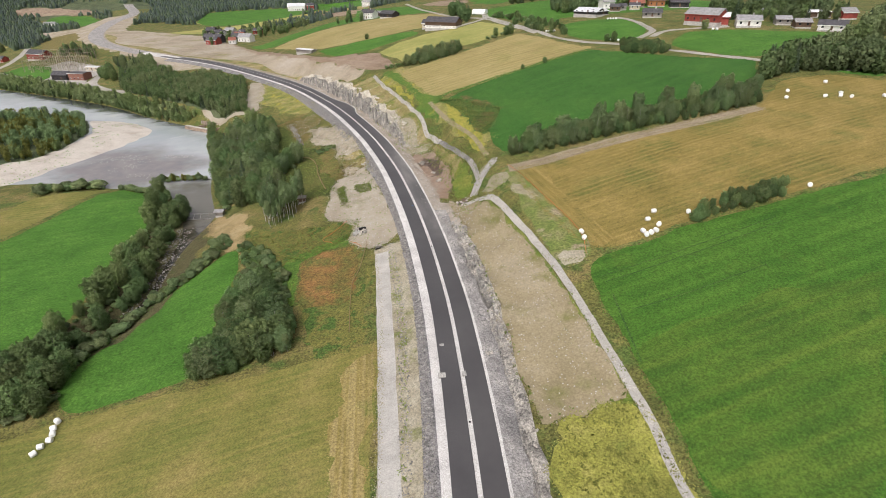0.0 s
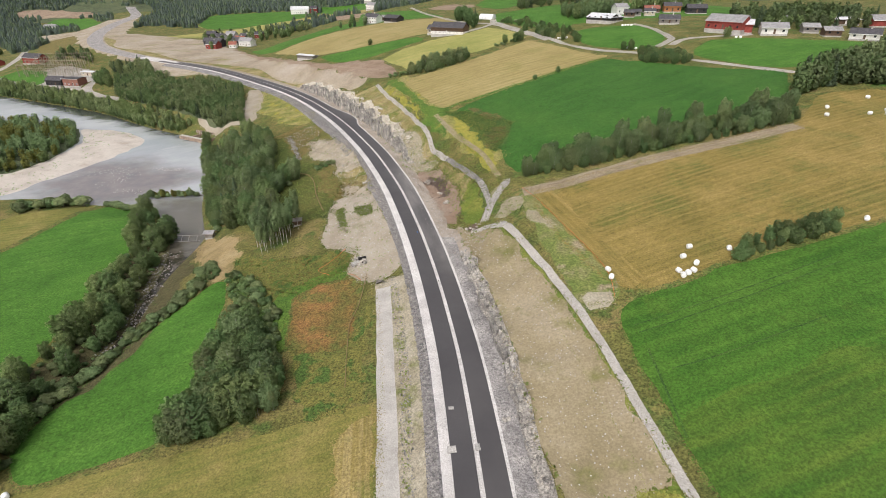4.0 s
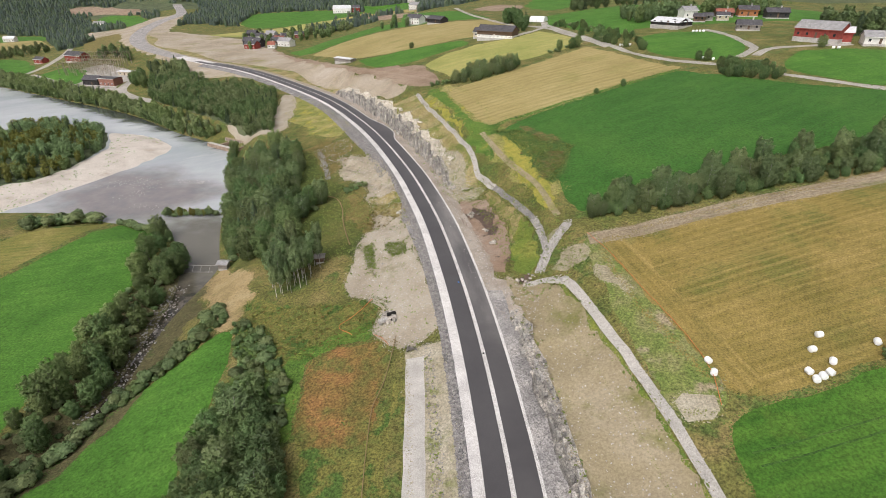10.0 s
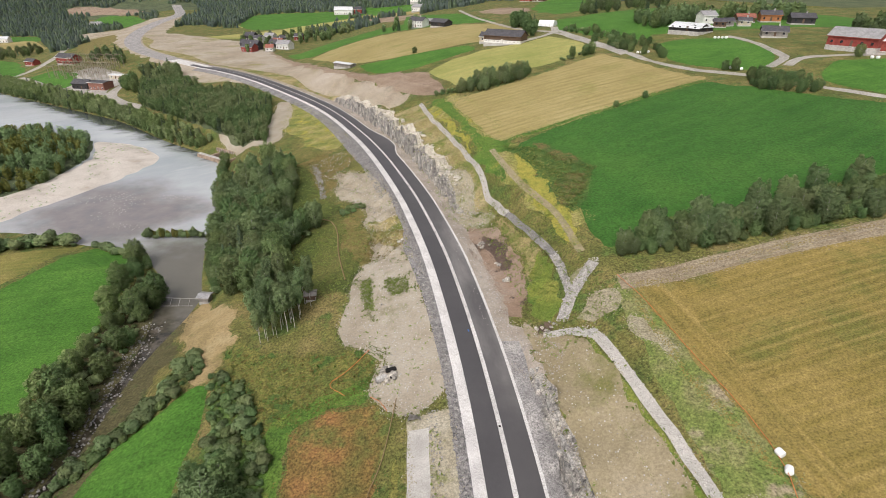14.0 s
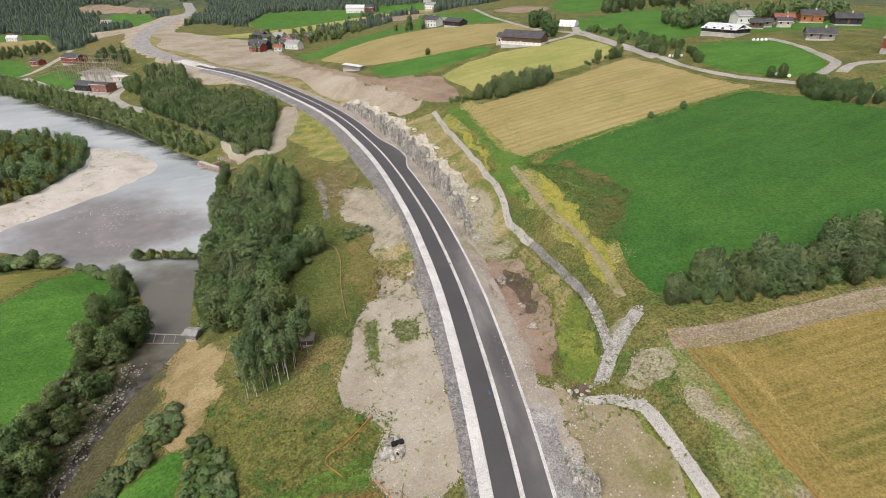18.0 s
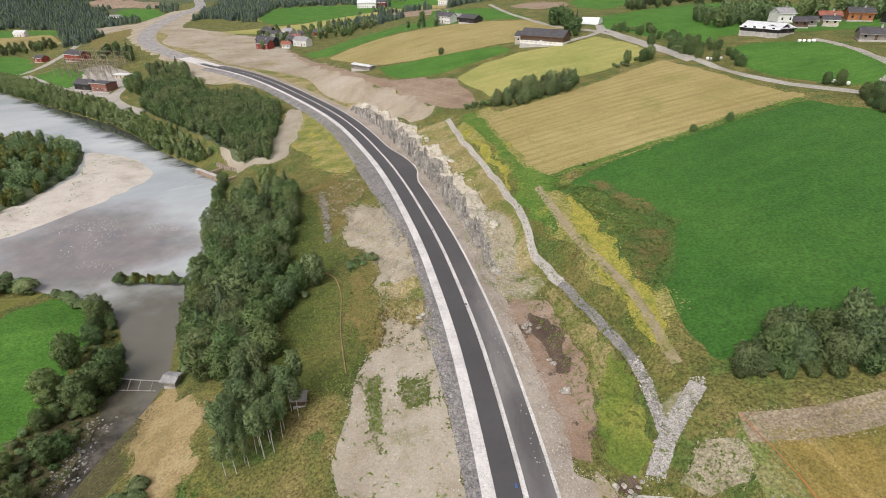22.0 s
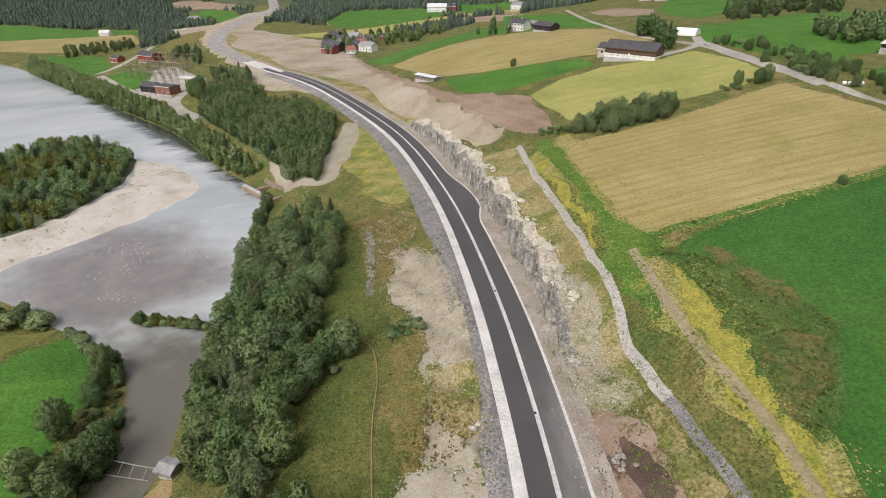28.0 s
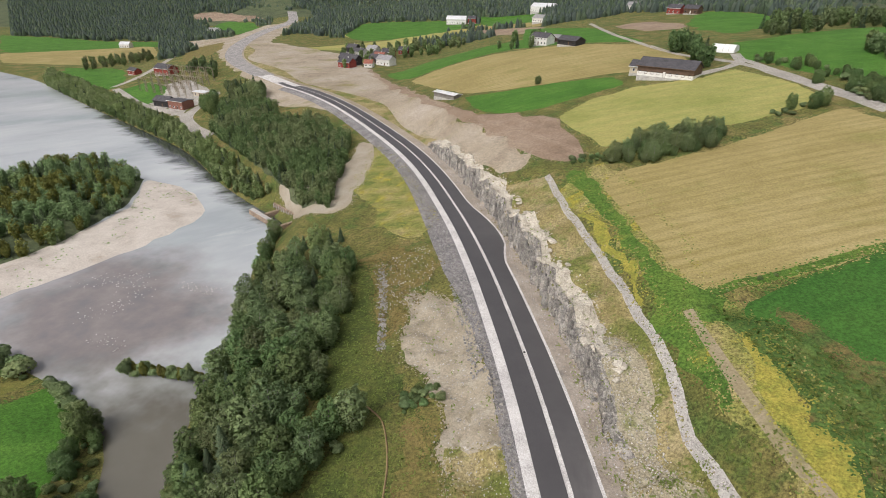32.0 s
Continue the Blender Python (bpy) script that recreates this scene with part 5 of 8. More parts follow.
def build_ground():
    from mathutils.geometry import delaunay_2d_cdt
    from mathutils.bvhtree import BVHTree
    pts = [grid(-2600, 2400, -900, 4300, 75, (-660, 420, -70, 930)), grid(-650, 410, -60, 920, 10, (-175, 155, 15, 345)), grid(-172, 152, 18, 342, 3.0), grid(-62, -20, 158, 228, 1.1)]
    for off in (-0.1, 0.25, 0.6, 0.95, 1.3, 1.7, 2.4, 3.3, 4.5):
        for y0, y1 in ((40, 128), (186, 320)):
            k = (AXIS[:, 1] >= y0) & (AXIS[:, 1] <= y1)
            q = spline(AXIS[k], 1.6)
            t = np.gradient(q, axis=0)
            t /= np.linalg.norm(t, axis=1)[:, None]
            o = (FOOT(q[:, 1]) + off)[:, None]
            pts.append(q + np.stack([t[:, 1], -t[:, 0]], 1) * o)
    verts, edges = [tuple(p) for p in np.vstack(pts)], []
    for _, q, _, _ in ZONES:
        k = len(verts)
        verts += [tuple(p) for p in q]
        edges += [(k + i, k + (i + 1) % len(q)) for i in range(len(q))]
    vs, _, faces, *_ = delaunay_2d_cdt([Vector(v) for v in verts], edges, [], 0, 0.01)
    xy = np.array([v[:] for v in vs])
    f = np.array([t[:] for t in faces])
    mid = xy[f].mean(1)
    zone = np.full(len(f), -1)
    for i, (name, q, _, _) in enumerate(ZONES):
        lo, hi = q.min(0) - 0.1, q.max(0) + 0.1
        k = np.where((mid >= lo).all(1) & (mid <= hi).all(1))[0]
        zone[k[edge_distance(mid[k, 0], mid[k, 1], q)[1]]] = i
    # beyond the bar and the isle nothing floats: only what lies in the river belongs to them
    z = height(xy[:, 0], xy[:, 1])
    names = [n for n, *_ in ZONES]
    rough = np.full(len(xy), 0.12)
    for i, amp in ((-1, 0.3), (names.index("rock_cut"), 0.9), (names.index("rock_cutting"), 1.5), (names.index("sand_bluff"), 1.3), (names.index("bluff_weeds"), 1.3), (names.index("rock_ledge"), 1.2), (names.index("sand_pad"), 0.2), (names.index("road_base"), 0.0), (names.index("gravel_road"), 0.0), (names.index("water"), 0.0), (names.index("ditch"), 0.12)):
        rough[f[zone == i].ravel()] = amp
    rough[f[zone == names.index("water")].ravel()] = 0
    rough[f[zone == names.index("road_base")].ravel()] = 0
    z = z + rough * np.array([noise.fractal(Vector((x * 0.22, y * 0.22, 0)), 0.8, 2.1, 4) for x, y in xy])
    co = np.column_stack([xy, z])
    GROUND["tree"] = BVHTree.FromPolygons(co.tolist(), f.tolist())
    for i in range(-1, len(ZONES)):
        use = f[zone == i]
        if not len(use):
            continue
        keep, back = np.unique(use, return_inverse=True)
        name, _, mat, label = ZONES[i] if i >= 0 else ("ground", None, GRASS, "rough grass and scrub land reaching the hills")
        me = bpy.data.meshes.new(name)
        me.from_pydata(co[keep].tolist(), [], back.reshape(-1, 3).tolist())
        me.materials.append(mat)
        me.polygons.foreach_set("use_smooth", [name not in ("rock_cut", "rock_cutting", "rock_ledge")] * len(use))
        ob = tagged(new(name, me), label, "water" if name == "water" else "ground", kind="structure")


build_ground()


def slab(name, a, b, y0, y1, mat, label, lift=0.1):
    """A paved strip of the road between two sideways distances, with its cut edges."""
    k = np.where((AXIS[:, 1] >= y0) & (AXIS[:, 1] <= y1))[0]
    bm = bmesh.new()
    rows = []
    for i in k:
        nx, ny = AXIS_T[i, 1], -AXIS_T[i, 0]
        y = AXIS[i, 1]
        l, r = (v(y) if callable(v) else v for v in (a, b))
        row = []
        for o, dz in ((l, -0.06), (l + 0.02, lift), ((l + r) / 2, lift), (r - 0.02, lift), (r, -0.06)):
            row.append(bm.verts.new((AXIS[i, 0] + nx * o, y + ny * o, AXIS_Z[i] + dz)))
        rows.append(row)
    for p, q in zip(rows[:-1], rows[1:]):
        for i in range(4):
            bm.faces.new((p[i], p[i + 1], q[i + 1], q[i]))
    me = bpy.data.meshes.new(name)
    bm.to_mesh(me)
    bm.free()
    me.materials.append(mat)
    return tagged(new(name, me), label, "road", kind="structure")


def bay(y):
    return 3.9 + 2.6 * float(ramp(y, 234, 244) * (1 - ramp(y, 249, 268)))


slab("road_left", -3.75, -0.36, -890, 436, ASPHALT, "fresh dark grey asphalt lane of a new road")
slab("road_edge", lambda y: bay(y) - 0.1, lambda y: bay(y) + 0.45 + 0.12 * math.sin(y * 0.9), -890, 424, GRAVEL, "thin pale gravel edge of the asphalt", 0.06)
slab("road_right", 0.36, bay, -890, 424, DUSTY_LANE, "fresh dark asphalt lane with a film of pale dust")


# ---- builders ----
def mesh_object(name, verts, faces, mat, smooth=False):
    me = bpy.data.meshes.new(name)
    me.from_pydata([tuple(v) for v in verts], [], faces)
    me.materials.append(mat)
    if smooth:
        me.polygons.foreach_set("use_smooth", [True] * len(me.polygons))
    return me


def part(name, bm, material_, parent, label=""):
    """Links a bmesh or a mesh as one object under a thing or a part."""
    if isinstance(bm, bpy.types.Mesh):
        me = bm
    else:
        me = bpy.data.meshes.new(name)
        bm.normal_update()
        bm.to_mesh(me)
        bm.free()
        me.materials.append(material_)
    ob = new(name, me)
    ob.parent = parent
    return tagged(ob, label) if label else ob


def thing(name, m, label, category, group="", kind=""):
    ob = new(name)
    ob.matrix_basis = m
    return tagged(ob, label, category, group, kind)


def box(bm, lo, hi, taper=0.0):
    """A box between two corners; taper narrows its top."""
    (x0, y0, z0), (x1, y1, z1) = lo, hi
    v = [bm.verts.new(p) for p in ((x0, y0, z0), (x1, y0, z0), (x1, y1, z0), (x0, y1, z0), (x0 + taper, y0 + taper, z1), (x1 - taper, y0 + taper, z1), (x1 - taper, y1 - taper, z1), (x0 + taper, y1 - taper, z1))]
    for f in ((3, 2, 1, 0), (4, 5, 6, 7), (0, 1, 5, 4), (1, 2, 6, 5), (2, 3, 7, 6), (3, 0, 4, 7)):
        bm.faces.new([v[i] for i in f])
    return v


def tube(bm, points, radii, sides=6):
    """A tapered tube through points."""
    rings = []
    for i, (p, r) in enumerate(zip(points, radii)):
        p = Vector(p)
        t = (Vector(points[min(i + 1, len(points) - 1)]) - Vector(points[max(i - 1, 0)])).normalized()
        a = t.orthogonal().normalized()
        b = t.cross(a)
        rings.append([bm.verts.new(p + (a * math.cos(2 * math.pi * k / sides) + b * math.sin(2 * math.pi * k / sides)) * r) for k in range(sides)])
    for q, s in zip(rings[:-1], rings[1:]):
        for k in range(sides):
            bm.faces.new((q[k], q[(k + 1) % sides], s[(k + 1) % sides], s[k]))
    bm.faces.new(rings[0][::-1])
    bm.faces.new(rings[-1])


def leaf_cards(rng, lobes, count, size):
    """Small four-sided leaf clumps over the shells of the lobes (x, y, z, rx, rz)."""
    lobes = np.array(lobes, float)
    w = lobes[:, 3] * lobes[:, 4]
    k = rng.choice(len(lobes), count, p=w / w.sum())
    d = rng.normal(size=(count, 3))
    d[:, 2] += 0.25
    d /= np.linalg.norm(d, axis=1)[:, None]
    r = rng.uniform(0.55, 1.08, count) ** 0.6
    c = lobes[k, :3] + d * (lobes[k][:, [3, 3, 4]]) * r[:, None]
    n = d * 0.9 + rng.normal(size=(count, 3)) * 0.55
    n /= np.linalg.norm(n, axis=1)[:, None]
    u = np.cross(n, rng.normal(size=(count, 3)))
    u /= np.linalg.norm(u, axis=1)[:, None]
    v = np.cross(n, u)
    s = (size * rng.uniform(0.6, 1.35, count))[:, None]
    bend = n * s * 0.22
    quad = np.stack([c - u * s - v * s * 0.45 - bend, c + u * s * 0.35 - v * s * 0.8, c + u * s * 1.05 + v * s * 0.3 - bend, c - u * s * 0.2 + v * s * 0.85], 1)
    verts = quad.reshape(-1, 3)
    faces = np.arange(count * 4).reshape(-1, 4)
    mid = lobes[:, :3].mean(0)
    whole = (c - mid) / (np.abs(lobes[:, :3] - mid).max(0) + lobes[:, [3, 3, 4]].mean(0))
    soft = d * 0.42 + whole * 0.85 + rng.normal(size=(count, 3)) * 0.16 + np.array([0, 0, 0.35])
    soft /= np.linalg.norm(soft, axis=1)[:, None]
    return verts, faces, np.repeat(soft, 4, 0)


def crown_mesh(name, verts, faces, normals, mat):
    """Leaf clumps that shade as the rounded crown they make up."""
    me = bpy.data.meshes.new(name)
    me.from_pydata(verts.tolist(), [], faces.tolist())
    me.materials.append(mat)
    me.polygons.foreach_set("use_smooth", [True] * len(me.polygons))
    me.normals_split_custom_set_from_vertices(normals.tolist())
    return me


def broad_tree(seed, tall, wide, bare=0.25, leaves=1500, size=0.36, lean=0.0):
    """Trunk with limbs, and crown, of a leafy tree: (trunk mesh as bmesh, crown verts and faces). The crown is an egg-shaped
    shell of many small upright sprays round a few full clumps."""
    rng = np.random.RandomState(seed)
    bm = bmesh.new()
    top = tall * 0.86
    bend = rng.uniform(-0.05, 0.05, 2) * tall + np.array([lean * tall, 0])
    pts = [(bend[0] * q * q, bend[1] * q * q, top * q) for q in (0, 0.25, 0.5, 0.75, 1)]
    r0 = (0.016 * tall + 0.03) * (0.42 if bare > 0.4 else 1)
    tube(bm, pts, [r0 * 1.25, r0, r0 * 0.75, r0 * 0.45, r0 * 0.15], 6)
    lobes = []
    fullest = rng.uniform(0.42, 0.54)

    def girth(u):
        """How wide the crown is at the part u of its height."""
        return wide * 0.5 * math.sqrt(max(0.02, 1 - ((u - fullest) / (0.6 if u > fullest else 0.56)) ** 2))

    for i in range(5):
        u = 0.1 + 0.16 * i
        q = bare + (1 - bare) * u
        r = girth(u)
        lobes.append((bend[0] * q * q, bend[1] * q * q, tall * q, r * 0.84, tall * (1 - bare) * 0.17))
    count = 30
    for i in range(count):
        u = ((i + 0.5) / count) ** 0.9 * 0.97
        q = bare + (1 - bare) * u
        reach = girth(u) * rng.uniform(0.84, 1.16)
        a = i * 2.4 + rng.uniform(-0.5, 0.5)
        base = np.array([bend[0] * q * q, bend[1] * q * q, tall * q])
        r = wide * rng.uniform(0.11, 0.17) * (1.1 - 0.45 * u)
        c = base + np.array([math.cos(a) * max(reach - r, 0), math.sin(a) * max(reach - r, 0), rng.uniform(-0.02, 0.02) * tall])
        lobes.append((*c, r, r * rng.uniform(0.95, 1.45)))
        if i % 5 == 0:
            low = base * np.array([1, 1, 0.86])
            tube(bm, [tuple(low), tuple((low + c) / 2 + np.array([0, 0, 0.05 * tall])), tuple(c)], [r0 * 0.35, r0 * 0.22, r0 * 0.08], 5)
    return bm, leaf_cards(rng, lobes, leaves, size)


def spruce_tree(seed, tall, wide, leaves=1300, size=0.28):
    rng = np.random.RandomState(seed)
    bm = bmesh.new()
    tube(bm, [(0, 0, 0), (0, 0, tall * 0.5), (0, 0, tall * 0.98)], [0.018 * tall, 0.011 * tall, 0.002 * tall], 6)
    q = rng.uniform(0, 1, leaves) ** 1.35
    tier = np.floor(q * 11) / 11
    reach = wide * 0.5 * (1 - q) * (0.65 + 0.35 * (1 - (q - tier) * 11)) + 0.06
    a = np.round(rng.uniform(0, 9, leaves)) / 9 * 2 * math.pi + tier * 5 + rng.normal(0, 0.16, leaves)
    r = reach * rng.uniform(0.25, 1, leaves) ** 0.5
    c = np.stack([np.cos(a) * r, np.sin(a) * r, tall * (0.08 + 0.9 * q) - r * 0.25], 1)
    u = np.stack([np.cos(a), np.sin(a), np.full(leaves, -0.3)], 1)
    v = np.stack([-np.sin(a), np.cos(a), rng.normal(0, 0.4, leaves)], 1)
    s = (size * rng.uniform(0.6, 1.3, leaves) * (1.1 - 0.5 * q))[:, None]
    verts = np.stack([c - u * s, c - v * s * 0.55, c + u * s * 1.2, c + v * s * 0.55], 1).reshape(-1, 3)
    soft = np.stack([np.cos(a), np.sin(a), np.full(leaves, 0.9)], 1) + rng.normal(size=(leaves, 3)) * 0.25
    soft /= np.linalg.norm(soft, axis=1)[:, None]
    return bm, (verts, np.arange(leaves * 4).reshape(-1, 4), np.repeat(soft, 4, 0))


def shrub(seed, tall, wide, leaves=700, size=0.22):
    rng = np.random.RandomState(seed)
    bm = bmesh.new()
    lobes = []
    for i in range(6):
        a = i * 1.05 + rng.uniform(-0.4, 0.4)
        off = wide * 0.5 * rng.uniform(0.2, 0.55)
        c = (math.cos(a) * off, math.sin(a) * off, tall * rng.uniform(0.38, 0.66))
        lobes.append((*c, wide * rng.uniform(0.2, 0.32), tall * rng.uniform(0.25, 0.38)))
        tube(bm, [(0, 0, -0.1), (c[0] * 0.4, c[1] * 0.4, c[2] * 0.5), c], [0.05, 0.035, 0.012], 5)
    return bm, leaf_cards(rng, lobes, leaves, size)


PROTO = {}


def plant(kind, make, bark, leaf, label, category, group, m):
    """Stands one plant at m: the first of its kind is built, the others are copies of it."""
    if kind not in PROTO:
        bm, (verts, faces, normals) = make()
        ob = thing(kind.split("/")[0], m, label, category, group)
        part("trunk" if "shrub" not in kind else "stem", bm, bark, ob)
        part("crown", crown_mesh("crown", verts, faces, normals, leaf), leaf, ob)
        PROTO[kind] = ob
        return ob
    return tagged(copy_thing(PROTO[kind], m), label, category, group)


def standing(x, y, turn, scale, sink=0.1):
    return Matrix.Translation((x, y, ground_at(x, y) - sink)) @ Matrix.Rotation(turn, 4, "Z") @ Matrix.Diagonal((scale, scale, scale * (0.94 + 0.12 * math.sin(turn * 7)), 1))


def inside_points(name, count, gap, seed):
    """Up to count places inside an outline of the plan, at least gap apart."""
    p = np.array(PLAN[name], float)
    rng = np.random.RandomState(seed)
    got = []
    for _ in range(30):
        q = rng.uniform(p.min(0), p.max(0), (count * 3, 2))
        for x, y in q[edge_distance(q[:, 0], q[:, 1], p)[1]]:
            if len(got) < count and (not got or ((np.array(got) - (x, y)) ** 2).sum(1).min() > gap * gap):
                got.append((x, y))
        if len(got) >= count:
            break
    wet = edge_distance([a for a, _ in got], [b for _, b in got], RIVER)[1]
    return [g for g, w in zip(got, wet) if not w]


def scatter(name, count, seed):
    p = np.array(PLAN[name], float)
    rng = np.random.RandomState(seed)
    q = rng.uniform(p.min(0), p.max(0), (count * 4, 2))
    return [tuple(v) for v in q[edge_distance(q[:, 0], q[:, 1], p)[1]][:count]]


BIRCHES = [("birch_tree/%d" % i, lambda i=i: broad_tree(11 + i, 10.0, 6.4, 0.06, 4200, 0.175), BIRCH, LEAF) for i in range(4)]
ALDERS = [("alder_tree/%d" % i, lambda i=i: broad_tree(31 + i, 9.0, 5.8, 0.04, 3700, 0.175), BARK, LEAF_DARK) for i in range(4)]
TALL = [("tall_birch_tree/%d" % i, lambda i=i: broad_tree(51 + i, 13.0, 3.6, 0.5, 1500, 0.17), BIRCH, LEAF) for i in range(4)]
SPRUCES = [("spruce_tree/%d" % i, lambda i=i: spruce_tree(71 + i, 9.5, 4.0), BARK, NEEDLE) for i in range(3)]
HEDGE = [("hedge_tree/%d" % i, lambda i=i: broad_tree(151 + i, 7.6, 6.0, 0.02, 1900, 0.25), BARK, LEAF_DARK) for i in range(4)]
SHRUBS = [("shrub/%d" % i, lambda i=i: shrub(91 + i, 2.6, 3.2), BARK, LEAF_DARK) for i in range(4)]
PALE = [("willow_shrub/%d" % i, lambda i=i: shrub(111 + i, 3.0, 3.6, 900, 0.21), BARK, LEAF) for i in range(3)]
GOLD = [("golden_shrub/%d" % i, lambda i=i: shrub(131 + i, 2.4, 2.8), BARK, LEAF_GOLD) for i in range(2)]

LABELS = {
    "birch": ("leafy grey-green birch tree with pale trunk", "tree"), "alder": ("dense dark green alder tree", "tree"),
    "hedge": ("dense dark green hedge tree", "tree"), "tall": ("tall slender birch with bare white trunk", "tree"), "spruce": ("dark green narrow spruce tree", "tree"),
    "shrub": ("low dense dark green shrub", "shrub"), "willow": ("grey-green rounded willow shrub", "shrub"),
    "golden": ("low shrub with yellowing leaves", "shrub"),
}


def grove(name, count, gap, kinds, lo, hi, where, seed):
    """Plants of mixed kinds over an outline of the plan, scaled between lo and hi."""
    rng = random.Random(seed)
    for x, y in inside_points(name, count, gap, seed):
        kind, make, bark, leaf = rng.choice(kinds)
        label, category = LABELS[kind.split("_")[0].split("/")[0]]
        plant(kind, make, bark, leaf, label + " " + where, category, where.split(" ", 1)[-1].replace("the ", "") + " plants", standing(x, y, rng.uniform(0, 6.28), rng.uniform(lo, hi)))


grove("T_belt", 100, 3.0, BIRCHES * 2 + ALDERS + SPRUCES[:1], 0.7, 1.1, "along the river bank", 1)
grove("T_belt_low", 26, 3.0, BIRCHES + ALDERS + PALE, 0.65, 1.0, "along the river bank", 2)
grove("T_birch", 42, 1.4, TALL, 0.65, 0.98, "in the birch clump", 3)
grove("T_group", 70, 2.1, ALDERS * 3 + BIRCHES, 0.5, 0.95, "in the grove", 4)
grove("T_hedge_a", 240, 1.9, ALDERS + PALE + SHRUBS, 0.5, 0.95, "beside the stream", 5)
grove("T_scrub", 130, 1.15, PALE + SHRUBS * 2, 0.45, 1.0, "above the green strip", 27)
grove("T_hedge_b", 120, 1.15, PALE + SHRUBS, 0.75, 1.15, "beside the stream", 6)
grove("T_hedge_c", 55, 1.8, ALDERS + PALE, 0.55, 0.85, "beside the stream", 7)
grove("T_lagoon", 60, 1.8, PALE * 2 + SHRUBS, 1.0, 1.8, "round the lagoon", 8)
grove("T_hedge_r1", 200, 1.8, HEDGE * 2 + BIRCHES, 0.48, 0.82, "in the field hedge", 9)
for i in range(14):
    x, y = -46.5 + 16 * i / 13 + 0.5 * math.sin(i * 3.3), 77.6 + 5 * i / 13 + 0.6 * math.cos(i * 2.1)
    kind = TALL[i % 4]
    plant(kind[0], *kind[1:], "slender birch with pale trunk at the grove's edge", "tree", "grove edge birches", standing(x, y, i * 1.9, 0.45 + 0.04 * (i % 5)))
grove("T_hedge_r2", 60, 1.5, HEDGE, 0.42, 0.82, "in the lower hedge", 10)
grove("T_mid", 50, 2.0, HEDGE + BIRCHES, 0.5, 0.8, "between the fields", 13)
grove("T_mid_low", 18, 1.8, SHRUBS + PALE, 0.7, 1.1, "between the fields", 14)
grove("T_shrubs_bluff", 16, 1.0, SHRUBS + PALE, 0.5, 0.8, "below the sand bluff", 28)
for x, y, s in ((7.9, 217.3, 0.5), (5.5, 216.4, 0.4), (0.4, 213.2, 0.35), (2.4, 214.8, 0.3), (11, 218.5, 0.3)):
    plant(SHRUBS[int(x) % 4][0], *SHRUBS[int(x) % 4][1:], "low dense dark green shrub on the field ridge", "shrub", "field ridge shrubs", standing(x, y, x, s))
grove("T_shrubs_mid", 9, 2.2, PALE + ALDERS, 0.5, 0.8, "on the meadow edge", 15)
grove("T_lane_a", 22, 2.8, HEDGE + PALE, 0.6, 1.0, "along the upper lane", 16)
grove("T_lane_b", 34, 2.2, HEDGE + PALE, 0.55, 0.95, "along the upper lane", 17)
grove("T_hedge_farm", 44, 2.0, HEDGE * 2 + PALE, 0.55, 1.0, "below the farm", 20)
grove("T_farm_a", 18, 4.0, HEDGE, 0.6, 0.9, "below the farm", 21)
grove("T_station_a", 26, 3.2, SPRUCES + BIRCHES, 0.8, 1.1, "by the substation", 22)
grove("T_station_b", 10, 3.0, ALDERS, 0.8, 1.1, "by the substation", 23)
for x, y, s in ((-49.7, 367, 0.62), (74, 256, 0.55), (76.5, 254, 0.5), (120, 262, 0.6), (24.5, 152.5, 0.62), (60, 281, 0.5), (41, 327, 0.6)):
    plant(ALDERS[int(x * 7) % 4][0], *ALDERS[int(x * 7) % 4][1:], "single rounded dark green tree at a field edge", "tree", "field trees", standing(x, y, x, s, 0.5))
for x, y, s in ((-94, 242, 0.62), (-91, 244, 0.7), (-88, 245, 0.6), (-96.5, 239, 0.5), (-85, 246, 0.55), (-92, 246, 0.5)):
    plant(SPRUCES[int(s * 100) % 3][0], *SPRUCES[int(s * 100) % 3][1:], "dark green narrow spruce tree among river trees", "tree", "river spruces", standing(x, y, x, s))
for x, y, s in ((32.9, 229.5, 0.58), (42.6, 234, 0.72)):
    plant(HEDGE[int(x) % 4][0], *HEDGE[int(x) % 4][1:], "large rounded dark green bush on the field ridge", "shrub", "field ridge bushes", standing(x, y, x, s, 0.3))
# shrubs on the spit in the lagoon
for i in range(26):
    x, y = -111.5 + 17 * i / 25, 196.0 + 2.6 * i / 25 + 0.7 * math.sin(i * 2.2)
    if i in (11, 12):
        continue
    kind = (PALE + GOLD)[i % 5]
    m = Matrix.Translation((x, y, 0.1)) @ Matrix.Rotation(i * 1.3, 4, "Z") @ Matrix.Diagonal((0.8, 0.8, 1.05 + 0.35 * math.sin(i), 1))
    label, category = LABELS[kind[0].split("_")[0]]
    plant(kind[0], *kind[1:], label + " on the spit", category, "spit shrubs", m)


# growth that overhangs the water's edge
rnd_bank = random.Random(29)
for i, (x, y) in enumerate(spline([(-118.5, 268), (-114.5, 257), (-107.5, 240), (-100.5, 229), (-92.5, 207), (-86, 190), (-79.5, 175), (-75.8, 166)], 1.6)):
    kind = rnd_bank.choice(PALE * 2 + SHRUBS + ALDERS)
    label, category = LABELS[kind[0].split("_")[0].split("/")[0]]
    x, y = x + rnd_bank.uniform(-0.6, 1.6), y + rnd_bank.uniform(-0.6, 0.6)
    plant(kind[0], *kind[1:], label + " at the water's edge", category, "water's edge plants", standing(x, y, i * 1.7, rnd_bank.uniform(0.5, 0.9) * (0.75 if y < 190 else 1)))


